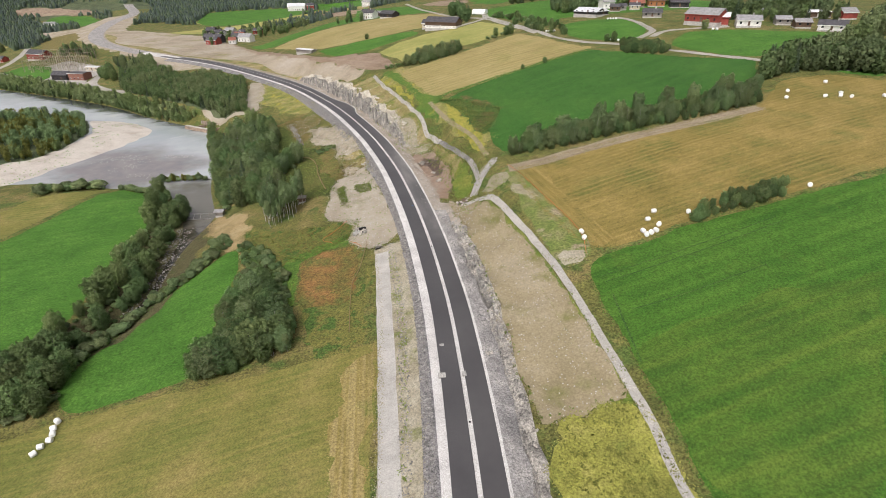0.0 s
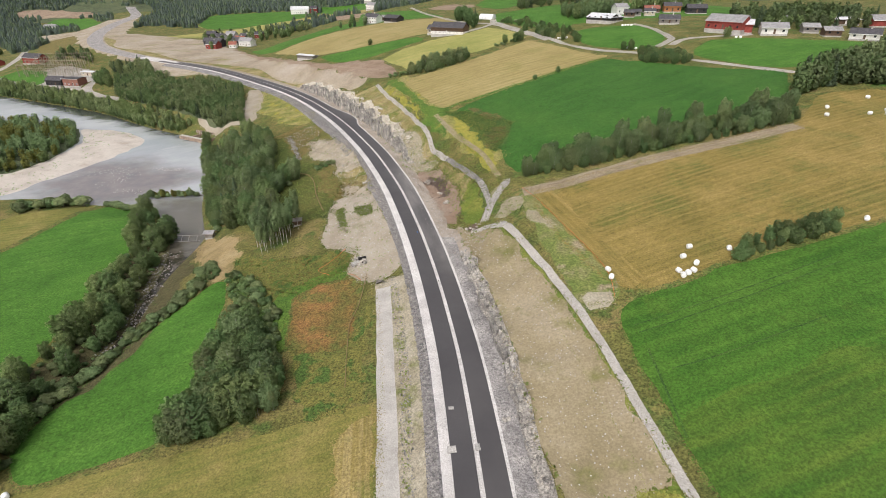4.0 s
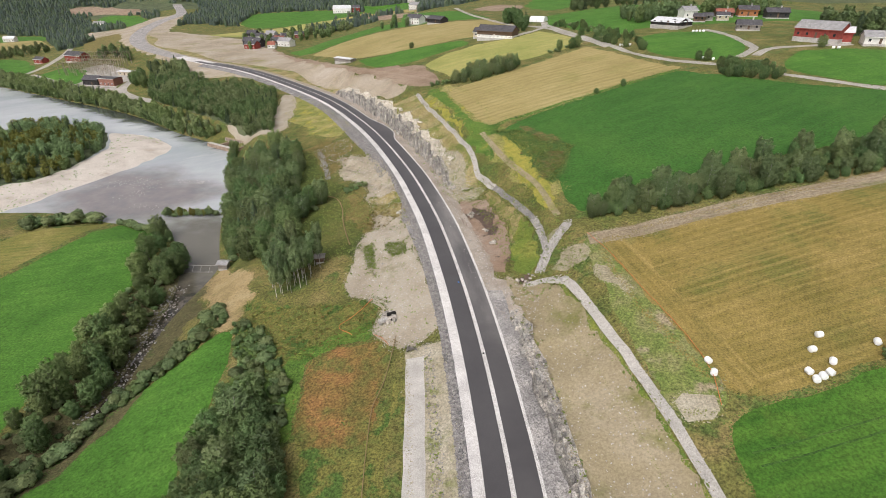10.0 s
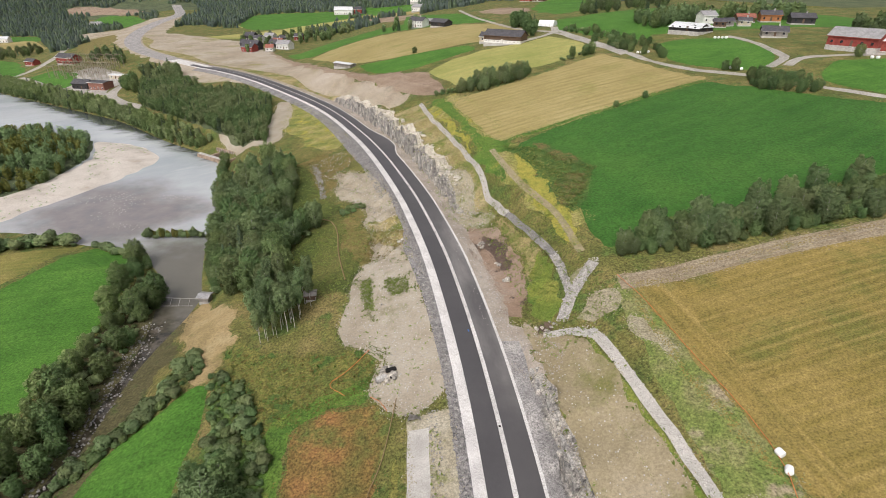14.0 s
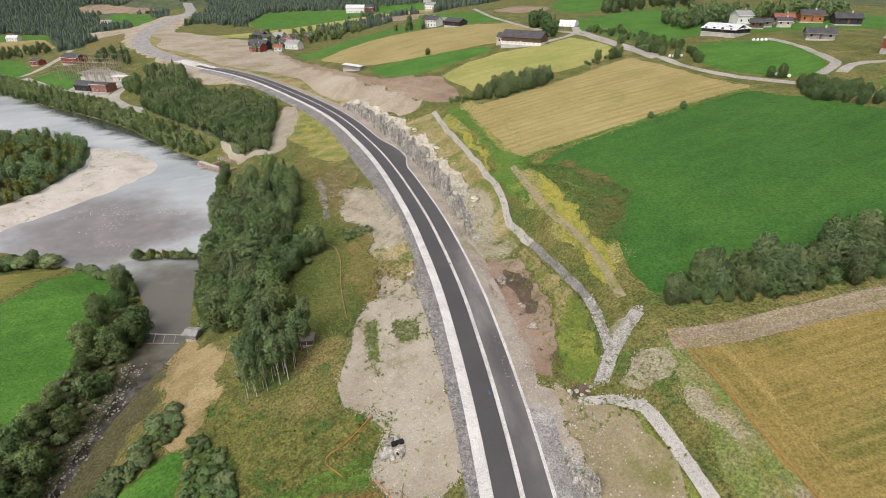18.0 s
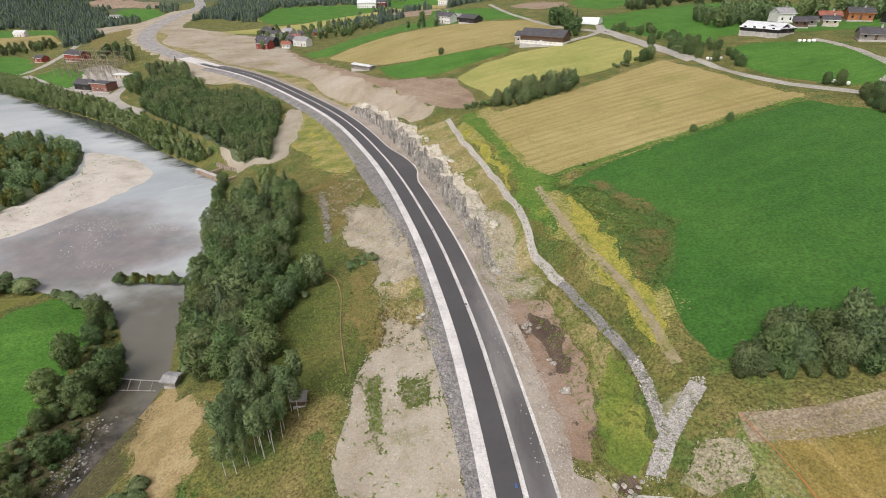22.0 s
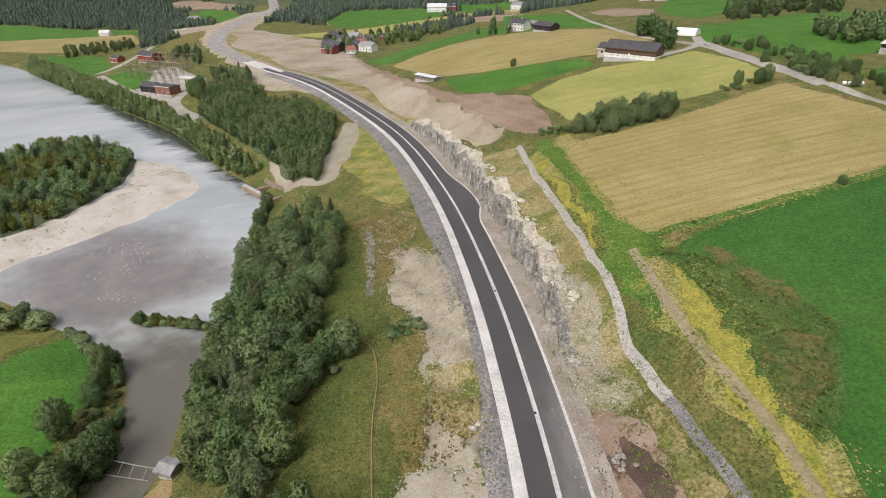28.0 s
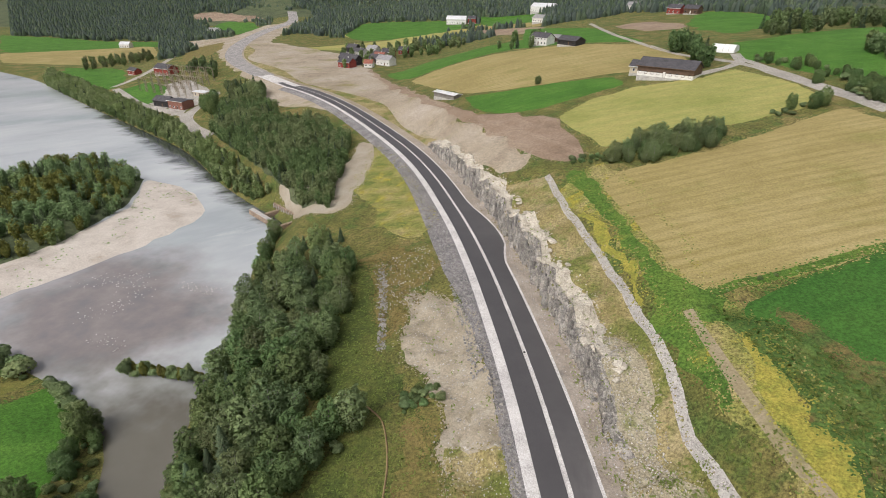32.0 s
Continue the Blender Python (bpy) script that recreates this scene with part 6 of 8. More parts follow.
def woods(name, places, label, seed, lo, hi, leaves=380, size=0.5, gold=0.0):
    """A wood of many trees, joined: trunks hidden in leaf clumps."""
    rng = np.random.RandomState(seed)
    shapes = [broad_tree(200 + i, 9.0, 5.0, 0.1, leaves, size)[1] for i in range(5)] + [spruce_tree(210 + i, 10, 4.0, leaves, size)[1] for i in range(2)]
    for mat, want in ((LEAF_DARK, 0), (LEAF, 1), (NEEDLE, 2), (LEAF_GOLD, 3)):
        vs, ns = [], []
        for i, (x, y) in enumerate(places):
            r = np.random.RandomState(seed + i)
            g = noise.noise(Vector((x * 0.03, y * 0.03, 0))) + r.normal(0, 0.25)
            kind = 3 if gold and g > 0.42 - gold else (2 if r.rand() < 0.13 else (1 if g < 0 else 0))
            if kind != want:
                continue
            v, _, nv = shapes[r.randint(5) if kind != 2 else 5 + r.randint(2)]
            s, a = r.uniform(lo, hi), r.uniform(0, 6.28)
            rot = np.array([[math.cos(a), -math.sin(a), 0], [math.sin(a), math.cos(a), 0], [0, 0, 1]])
            ns.append(nv @ rot.T)
            vs.append(v @ rot.T * s + np.array([x, y, ground_at(x, y) - 0.3]))
        if vs:
            v = np.vstack(vs)
            me = crown_mesh(name, v, np.arange(len(v)).reshape(-1, 4), np.vstack(ns), mat)
            tagged(new(name, me), label, "trees", kind="stuff")


woods("plantation", [q for q in inside_points("wood_block", 560, 2.3, 41) if not edge_distance([q[0]], [q[1]], PLAN["fallow"])[1][0]], "dense plantation of dark green leafy trees", 41, 0.5, 0.8, 460, 0.36)
woods("island_wood", scatter("wood_island", 560, 42), "thicket on the river island, partly yellowing", 42, 0.42, 0.75, 440, 0.38, gold=0.3)
woods("river_thicket", inside_points("T_far_bank", 420, 2.3, 43), "belt of leafy trees along the far river bank", 43, 0.45, 0.8)
BANK_LINE = spline([(-437, 452), (-350.1, 406.6), (-255.8, 359.2), (-209.8, 334.6), (-166.5, 302.2), (-142, 287.5)], 2.2)
woods("river_thicket", [(x + 0.9 * math.sin(i * 2.7), y + 0.9 * math.cos(i * 1.9)) for i, (x, y) in enumerate(BANK_LINE)], "willows leaning over the far river bank", 45, 0.4, 0.62)
woods("tree_row", inside_points("T_row_r", 95, 2.2, 11), "leafy dark green trees beside the lane", 11, 0.65, 1.0, 520, 0.5)
woods("tree_row", inside_points("T_row_r2", 55, 3.2, 12), "leafy dark green trees below the farm", 12, 0.65, 1.0, 520, 0.5)
woods("tree_row", inside_points("T_row_top", 42, 4.0, 19), "leafy dark green trees on the hill", 19, 0.7, 1.1, 520, 0.5)
woods("tree_row", inside_points("T_house_top", 12, 5.0, 24), "leafy dark green trees round the farmhouse", 24, 0.6, 0.9, 520, 0.5)
woods("tree_row", inside_points("T_vill", 40, 5.0, 25), "leafy dark green trees round the hamlet", 25, 0.7, 1.1, 520, 0.5)
woods("tree_row", inside_points("T_grain_edge", 22, 4.0, 26), "leafy dark green trees by the substation", 26, 0.6, 0.9, 520, 0.5)
woods("tree_row", inside_points("T_clump", 20, 3.0, 18), "leafy dark green trees beside the lane", 18, 0.7, 1.05, 520, 0.5)
woods("tree_row", inside_points("T_farm_back", 70, 3.0, 51), "leafy dark green trees behind the farm", 51, 0.6, 1.05, 520, 0.5)
woods("tree_row", inside_points("T_barn_back", 70, 3.0, 52), "leafy dark green trees behind the red barn", 52, 0.6, 1.05, 520, 0.5)
woods("tree_row", inside_points("T_yard", 14, 4.0, 53), "leafy garden trees between the houses", 53, 0.5, 0.8, 520, 0.5)
woods("tree_row", [(x, y) for x, y in inside_points("T_hamlet", 46, 5.0, 54)], "leafy green trees between the hamlet houses", 54, 0.5, 0.9, 520, 0.5)
woods("plain_trees", inside_points("T_plain", 60, 5.0, 44), "row of trees on the river plain", 44, 0.5, 0.9)


def far_woods():
    """Woods on the distant hills: a small many-sided crown for each tree."""
    rng = np.random.RandomState(77)
    n = 170000
    y = rng.uniform(560, 1750, n)
    x = rng.uniform(-1.3, 0.6, n) * (y - 120) - 40
    g = np.array([noise.fractal(Vector((a * 0.006, b * 0.005, 5)), 0.9, 2.0, 3) for a, b in zip(x, y)])
    keep = g + 0.85 * ramp(y - 0.12 * x, 640, 800) > 0.3
    for name in ("plain_green", "far_clearing", "quarry", "far_meadow", "mid_meadow", "far_brown", "far_green", "far_green2", "valley_green", "valley_pasture", "valley_stubble", "valley_soil", "plain_open", "crop_river", "grain_river", "corridor_far", "soil_field", "crop_far", "crop_upper", "grain_far", "crop_top"):
        keep &= ~edge_distance(x, y, PLAN[name])[1]
    x, y = x[keep], y[keep]
    dist, wet = edge_distance(x, y, RIVER)
    keep = ~wet & (dist > 10) & (np.abs(from_road(x, y)[0]) > 30)
    x, y = x[keep][:52000], y[keep][:52000]
    z = height(x, y)
    ring = np.arange(5) / 5 * 2 * math.pi
    shape = np.vstack([np.stack([np.cos(ring) * r, np.sin(ring) * r, np.full(5, h)], 1) for r, h in ((0.42, 0.05), (0.4, 0.55))] + [np.array([[0, 0, 1.0]])])
    tri = []
    for i in range(5):
        j = (i + 1) % 5
        tri += [(i, j, 5 + j), (i, 5 + j, 5 + i), (5 + i, 5 + j, 10)]
    tri = np.array(tri)
    spr = rng.uniform(0, 1, len(x)) < 0.55
    for want, mat, label in ((True, HAZED_NEEDLE, "dark spruce woods on the distant hills"), (False, HAZED_LEAF, "leafy woods on the distant hills")):
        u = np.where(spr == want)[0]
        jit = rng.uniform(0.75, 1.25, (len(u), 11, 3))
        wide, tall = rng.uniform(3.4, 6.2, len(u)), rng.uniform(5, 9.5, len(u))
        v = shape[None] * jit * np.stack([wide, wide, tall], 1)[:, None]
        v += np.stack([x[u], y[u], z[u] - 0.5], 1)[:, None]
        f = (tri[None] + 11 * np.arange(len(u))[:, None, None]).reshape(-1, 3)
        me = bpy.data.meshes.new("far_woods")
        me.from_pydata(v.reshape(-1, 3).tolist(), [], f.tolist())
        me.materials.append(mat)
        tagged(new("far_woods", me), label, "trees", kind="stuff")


far_woods()


# ---- buildings ----
WHITE = plain("white_boards", (0.72, 0.71, 0.68), 0.7)
RED = plain("red_boards", (0.27, 0.06, 0.048), 0.8, var=0.25)
BROWN = plain("brown_boards", (0.13, 0.085, 0.06), 0.8, var=0.2)
DARKWOOD = plain("black_stained_boards", (0.045, 0.042, 0.042), 0.75)
AMBER = plain("orange_boards", (0.36, 0.15, 0.065), 0.75)
BEIGE = plain("beige_boards", (0.5, 0.44, 0.34), 0.8)
OLDWOOD = plain("weathered_boards", (0.26, 0.24, 0.22), 0.9, var=0.25)
ROOF_DARK = plain("dark_roof_tiles", (0.075, 0.072, 0.078), 0.7, var=0.25, grain=0.5, fine=0.35, bump=0.4)
ROOF_GREY = plain("grey_roof_sheet", (0.27, 0.265, 0.265), 0.55, var=0.2, grain=0.3, fine=0.3)
ROOF_PALE = plain("pale_roof_sheet", (0.58, 0.59, 0.6), 0.5, var=0.12, grain=0.2, fine=0.3)
ROOF_RED = plain("red_roof_tiles", (0.26, 0.1, 0.07), 0.75, var=0.2, grain=0.4, fine=0.3)
CONCRETE = plain("concrete", (0.42, 0.405, 0.38), 0.85, var=0.18, grain=0.4, fine=0.25, bump=0.3)
OLD_CONCRETE = plain("stained_concrete", (0.29, 0.22, 0.165), 0.9, var=0.3, grain=0.5, fine=0.3, bump=0.4)
GLASS = plain("window_glass", (0.03, 0.035, 0.04), 0.1)
BLACK = plain("black_and_shade", (0.015, 0.014, 0.013), 0.9)
WRAP = plain("white_bale_wrap", (0.82, 0.83, 0.82), 0.35, var=0.06, grain=0.2, fine=0.2, bump=0.3)
STEEL = plain("galvanised_steel", (0.44, 0.43, 0.39), 0.55, 0.3, var=0.15)
RUSTED = plain("weathered_steel", (0.3, 0.26, 0.2), 0.7, 0.1, var=0.25)
ORANGE_HOSE = plain("orange_plastic", (0.5, 0.16, 0.05), 0.6)
BROWN_HOSE = plain("faded_brown_hose", (0.24, 0.17, 0.09), 0.8)
BLUE = plain("blue_plastic", (0.06, 0.16, 0.42), 0.5)


def window(bm_frame, bm_pane, x, y, z, w, h, ny):
    """A window in a wall that faces along y: a frame with real depth and a pane set into it."""
    t, d = 0.09, 0.1 * ny
    for lo, hi in (((x - w / 2, 0, z), (x + w / 2, 1, z + t)), ((x - w / 2, 0, z + h - t), (x + w / 2, 1, z + h)), ((x - w / 2, 0, z + t), (x - w / 2 + t, 1, z + h - t)), ((x + w / 2 - t, 0, z + t), (x + w / 2, 1, z + h - t))):
        ya, yb = sorted((y - d * 0.3, y + d * 0.7))
        box(bm_frame, (lo[0], ya, lo[2]), (hi[0], yb, hi[2]))
    ya, yb = sorted((y - d * 0.2, y + d * 0.3))
    box(bm_pane, (x - w / 2 + t, ya, z + t), (x + w / 2 - t, yb, z + h - t))


def house(name, ax, ay, bx, by, depth, eave, wall, roof, label, category="house", pitch=0.62, rows=1, every=2.6, base=0.5, chimney=True, lower=None, trim=None, group=""):
    """A gabled house whose front wall's foot runs from a to b (left to right, as seen from the front)."""
    trim = trim or (wall if wall in (DARKWOOD, BROWN, OLDWOOD, AMBER) else WHITE)
    if ax > 60 and wall is not RED:
        mx, my = (ax + bx) / 2, (ay + by) / 2
        ax, ay, bx, by = mx + (ax - mx) * 0.9, my + (ay - my) * 0.9, mx + (bx - mx) * 0.9, my + (by - my) * 0.9
        depth, eave, pitch = depth * 0.88, max(2.5, eave * 0.66), pitch * 0.8
        rows = 1 if eave < 4.2 else rows
    dx, dy = bx - ax, by - ay
    length = math.hypot(dx, dy)
    cx, cy = (ax + bx) / 2 - dy / length * depth / 2, (ay + by) / 2 + dx / length * depth / 2
    z = min(ground_at(cx + u * dx / 2 - v * dy / length * depth / 2, cy + u * dy / 2 + v * dx / length * depth / 2) for u in (-1, 0, 1) for v in (-1, 0, 1))
    top = ground_at(cx, cy)
    ob = thing(name, Matrix.Translation((cx, cy, top - 0.1)) @ Matrix.Rotation(math.atan2(dy, dx), 4, "Z"), label, category, group)
    l, w = length / 2, depth / 2
    ridge = eave + w * pitch
    bm = bmesh.new()
    box(bm, (-l - 0.08, -w - 0.08, z - top - 0.6), (l + 0.08, w + 0.08, base))
    part("foundation", bm, CONCRETE, ob)
    levels = ((base, eave * 0.5, lower), (eave * 0.5, eave, wall)) if lower else ((base, eave, wall),)
    for i, (z0, z1, m) in enumerate(levels):
        bm = bmesh.new()
        out = 0.04 if (lower and i == 0) else 0.0
        if z1 < eave:
            box(bm, (-l - out, -w - out, z0), (l + out, w + out, z1))
        else:
            ring = [[bm.verts.new((x, y, zz)) for y, zz in ((-w, z0), (w, z0), (w, z1), (0, ridge - 0.05), (-w, z1))] for x in (-l, l)]
            bm.faces.new(ring[0][::-1])
            bm.faces.new(ring[1])
            for k in range(5):
                bm.faces.new((ring[0][k], ring[0][(k + 1) % 5], ring[1][(k + 1) % 5], ring[1][k]))
        part("wall", bm, m, ob, "" if i == len(levels) - 1 else "lower storey wall of another colour")
    over, t = 0.45, 0.18
    for s in (-1, 1):
        bm = bmesh.new()
        ye, ze = s * (w + over), eave - over * pitch
        v = [bm.verts.new(p) for x in (-l - over, l + over) for p in ((x, 0, ridge), (x, ye, ze), (x, ye, ze + t), (x, 0, ridge + t))]
        for f in ((0, 1, 2, 3), (4, 7, 6, 5), (0, 4, 5, 1), (1, 5, 6, 2), (2, 6, 7, 3), (3, 7, 4, 0)):
            bm.faces.new([v[k] for k in f])
        bmesh.ops.recalc_face_normals(bm, faces=bm.faces)
        slope = part("roof", bm, roof, ob)
    bm = bmesh.new()
    box(bm, (-l - over, -0.14, ridge + t - 0.06), (l + over, 0.14, ridge + t + 0.05))
    part("ridge_cap", bm, roof, ob)
    for s in (-1, 1):
        bm = bmesh.new()
        ye, ze = s * (w + over), eave - over * pitch
        box(bm, (-l - over, min(ye, ye + s * 0.08), ze - 0.1), (l + over, max(ye, ye + s * 0.08), ze + t))
        part("eaves_board", bm, trim or WHITE, ob)
    if chimney:
        bm = bmesh.new()
        box(bm, (l * 0.25, -0.35, ridge - 0.4), (l * 0.25 + 0.6, 0.25, ridge + 0.9))
        box(bm, (l * 0.25 - 0.07, -0.42, ridge + 0.9), (l * 0.25 + 0.67, 0.32, ridge + 1.0))
        part("chimney", bm, CONCRETE, ob)
    if every:
        n = max(1, int(length / every))
        for r in range(rows):
            zz = base + 0.75 + r * 2.5
            for i in range(n):
                x = -l + length * (i + 0.5) / n
                fr, pa = bmesh.new(), bmesh.new()
                if r == 0 and i == n // 2 and n > 2:
                    box(fr, (x - 0.5, -w - 0.08, base), (x + 0.5, -w + 0.02, base + 2.05))
                    box(pa, (x - 0.42, -w - 0.11, base + 0.05), (x + 0.42, -w - 0.06, base + 1.98))
                    d = part("door", pa, BROWN if wall is not BROWN else WHITE, ob)
                    part("door_frame", fr, trim or WHITE, d)
                    continue
                window(fr, pa, x, -w, zz, 1.0, 1.1, -1)
                wi = part("window", fr, trim or WHITE, ob)
                part("pane", pa, GLASS, wi)
    return ob


house("barn", -11.1, 351.3, 7.4, 342.6, 9, 4.2, BROWN, ROOF_DARK, "long barn with white lower wall and dark grey roof", "barn", 0.55, 1, 2.2, 0.6, False, WHITE)
house("cottage", -13.5, 361, -7.5, 358.5, 6, 3.2, BEIGE, ROOF_DARK, "small grey cottage with dark roof behind the barn")
house("farmhouse", -71, 494, -60, 487, 8, 5.0, WHITE, ROOF_DARK, "white farmhouse with dark gabled roof", rows=2)
house("farm_shed", -52, 472, -41, 463, 8, 3.2, DARKWOOD, ROOF_DARK, "dark stained farm shed with dark roof", "shed", 0.5, every=3.5, chimney=False)
house("farm_shed", -62, 503, -54, 499, 6, 3.0, BROWN, ROOF_GREY, "brown farm outbuilding with grey roof", "shed", 0.5, every=3.5, chimney=False)
house("field_shed", -96.9, 368.8, -85.4, 361.6, 4.5, 2.4, OLDWOOD, ROOF_PALE, "low open field shed with white sheet roof", "shed", 0.2, every=0, chimney=False)
house("barn", 74, 330, 85, 318.5, 12, 3.8, DARKWOOD, ROOF_PALE, "large dark barn with pale sheet roof and white base", "barn", 0.45, every=2.9, base=1.3, chimney=False)
house("barn_wing", 85.6, 320.2, 93.5, 326, 8, 3.4, DARKWOOD, ROOF_PALE, "dark barn wing with pale sheet roof", "barn", 0.45, every=2.9, base=0.9, chimney=False)
house("farmhouse", 96.7, 352, 104.5, 353.5, 8, 6.2, WHITE, ROOF_GREY, "tall white farmhouse with grey gabled roof", rows=2, every=2.8)
house("storehouse", 97, 338.3, 102.6, 336, 6, 4.0, BROWN, ROOF_DARK, "brown timber storehouse with dark roof", "shed", every=2.5, chimney=False)
house("storehouse", 103.5, 341.5, 108, 341, 5, 3.4, OLDWOOD, ROOF_DARK, "weathered timber storehouse with dark roof", "shed", every=2.5, chimney=False)
house("house", 109, 340, 115, 338.5, 6, 3.2, BEIGE, ROOF_DARK, "small beige house with dark roof")
house("house", 113, 352, 122, 351, 7, 3.4, BROWN, ROOF_RED, "brown house with red tiled roof")
house("house", 124, 352.5, 134, 350.5, 8, 5.2, AMBER, ROOF_DARK, "orange timber house with dark roof and balcony", rows=2, every=2.9)
house("house", 105, 305, 115, 302, 8, 3.2, OLDWOOD, ROOF_DARK, "grey house with dark hipped roof below the farm", every=3.0)
house("house", 133, 341, 144, 339, 8, 4.6, DARKWOOD, ROOF_DARK, "black house with white trim and dark roof", rows=2, every=2.9)
house("barn", 116, 276.3, 126.3, 264.2, 9.5, 4.6, RED, ROOF_GREY, "large red barn with grey and white sheet roof", "barn", 0.55, 1, 3.0, 1.4, False, trim=RED)
house("barn_wing", 127.6, 267.6, 132, 265.4, 7, 3.8, RED, ROOF_PALE, "red barn wing with white sheet roof", "barn", 0.5, every=0, chimney=False, trim=RED)
house("house", 132.9, 260.5, 143.4, 257, 8, 4.6, WHITE, ROOF_GREY, "white house with long balcony and grey roof", rows=2, every=2.6)
house("house", 155, 290, 161.5, 288.5, 7, 4.6, BEIGE, ROOF_GREY, "beige house with grey gabled roof", rows=2, every=3.0)
house("storehouse", 151.5, 261.5, 158, 259.7, 6, 3.4, OLDWOOD, ROOF_GREY, "grey timber storehouse among trees", "shed", every=3, chimney=False)
house("storehouse", 154.3, 251, 161, 249.5, 6, 3.6, BROWN, ROOF_GREY, "brown timber storehouse with grey roof", "shed", every=3, chimney=False)
house("machine_shed", 176, 281.8, 190, 281.5, 8, 3.2, BROWN, ROOF_PALE, "open machine shed with white sheet roof", "shed", 0.3, every=4, chimney=False)
house("house", 159, 243.5, 168, 237, 8, 3.4, WHITE, ROOF_DARK, "white single-storey house with dark roof", every=2.6)
house("storehouse", 190.7, 274.9, 197.8, 275.2, 6, 3.2, RED, ROOF_GREY, "small red shed with grey roof", "shed", every=0, chimney=False)
house("station_house", -281, 392.5, -269, 390.5, 7, 4.0, DARKWOOD, ROOF_DARK, "dark house with pale trim by the substation", every=2.9)
house("station_hall", -264.5, 386.1, -252.6, 384, 8, 5.0, plain("brick_red", (0.27, 0.13, 0.1), 0.85), ROOF_DARK, "red brick substation hall with flat dark roof", "building", 0.12, every=2.6, chimney=False)
house("barn", -358.3, 478.9, -341, 474.1, 9, 5.0, RED, ROOF_DARK, "red barn with dark roof on the river plain", "barn", every=4, chimney=False)
house("storehouse", -401, 495, -390, 491, 6, 3.6, RED, ROOF_DARK, "small red shed by the river lane", "shed", every=4, chimney=False)
house("station_shed", -266, 410, -256, 408.5, 5, 3.0, BEIGE, ROOF_PALE, "pale switchgear shed inside the substation", "shed", 0.15, every=3, chimney=False)
house("boathouse", -221, 381, -213, 381.8, 5, 2.6, OLDWOOD, ROOF_DARK, "grey weathered shed beside the plantation", "shed", every=0, chimney=False)
house("cabin", -574, 659, -562, 661, 8, 4, WHITE, ROOF_PALE, "white cabin on the river plain", every=3, chimney=False)
for i, (ax, ay, bx, by, wd, hh, wm, rm, text) in enumerate((
        (-209, 496, -199, 493.5, 8, 4.4, RED, ROOF_DARK, "red house with dark roof in the hamlet"), (-211, 509, -200, 506, 8, 5, DARKWOOD, ROOF_DARK, "black house with dark roof in the hamlet"),
        (-191, 501, -185, 502, 7, 3.2, WHITE, ROOF_RED, "white house with red roof in the hamlet"), (-188, 517, -176, 513, 8, 4.6, WHITE, ROOF_GREY, "white house with grey roof in the hamlet"),
        (-197, 524, -187, 522, 8, 4.2, DARKWOOD, ROOF_DARK, "dark house with dark roof in the hamlet"), (-203, 545, -193, 543, 8, 4.2, WHITE, ROOF_DARK, "white house with dark roof in the hamlet"),
        (-224, 529, -217, 530, 7, 3.6, BROWN, ROOF_DARK, "brown house with dark roof in the hamlet"), (-194, 580, -186, 581, 7, 4.0, RED, ROOF_DARK, "red house among hamlet trees"),
        (-221, 521, -211, 518, 8, 4.2, DARKWOOD, ROOF_DARK, "dark house with dark roof in the hamlet"), (-225, 553, -215, 551, 8, 4.6, WHITE, ROOF_DARK, "white house with dark roof in the hamlet"),
        (-221, 574, -212, 573, 8, 4.6, WHITE, ROOF_GREY, "white house with grey roof in the hamlet"), (-199, 537, -190, 535, 7, 4.4, WHITE, ROOF_RED, "white house with red roof in the hamlet"),
        (-203, 562, -193, 560, 7, 4.2, RED, ROOF_DARK, "red house with dark roof in the hamlet"), (-242, 579, -233, 578, 8, 4.4, DARKWOOD, ROOF_DARK, "dark house with dark roof in the hamlet"),
        (-221, 823, -197, 826, 12, 6, WHITE, ROOF_PALE, "long white farm building far off"), (-196, 832, -186, 833, 9, 6, RED, ROOF_DARK, "red farm building far off"),
        (-10.9, 690, -2, 686, 8, 5, WHITE, ROOF_GREY, "white house on the hill"), (18, 618, 27, 612, 8, 4.5, RED, ROOF_DARK, "red house on the hill"),
        (-98, 700, -82, 690, 9, 4.5, WHITE, ROOF_GREY, "white house beside a far lane"), (29, 606, 38, 600, 8, 4, BROWN, ROOF_DARK, "brown house on the hill"),
        (-118, 830, -90, 812, 12, 6, WHITE, ROOF_PALE, "long white building far off"), (-560, 800, -545, 802, 9, 5, WHITE, ROOF_GREY, "white farmhouse on the far plain"))):
    house("house", ax, ay, bx, by, wd, hh, wm, rm, text, every=3.0, rows=1, group="hamlet houses" if i < 14 else "")


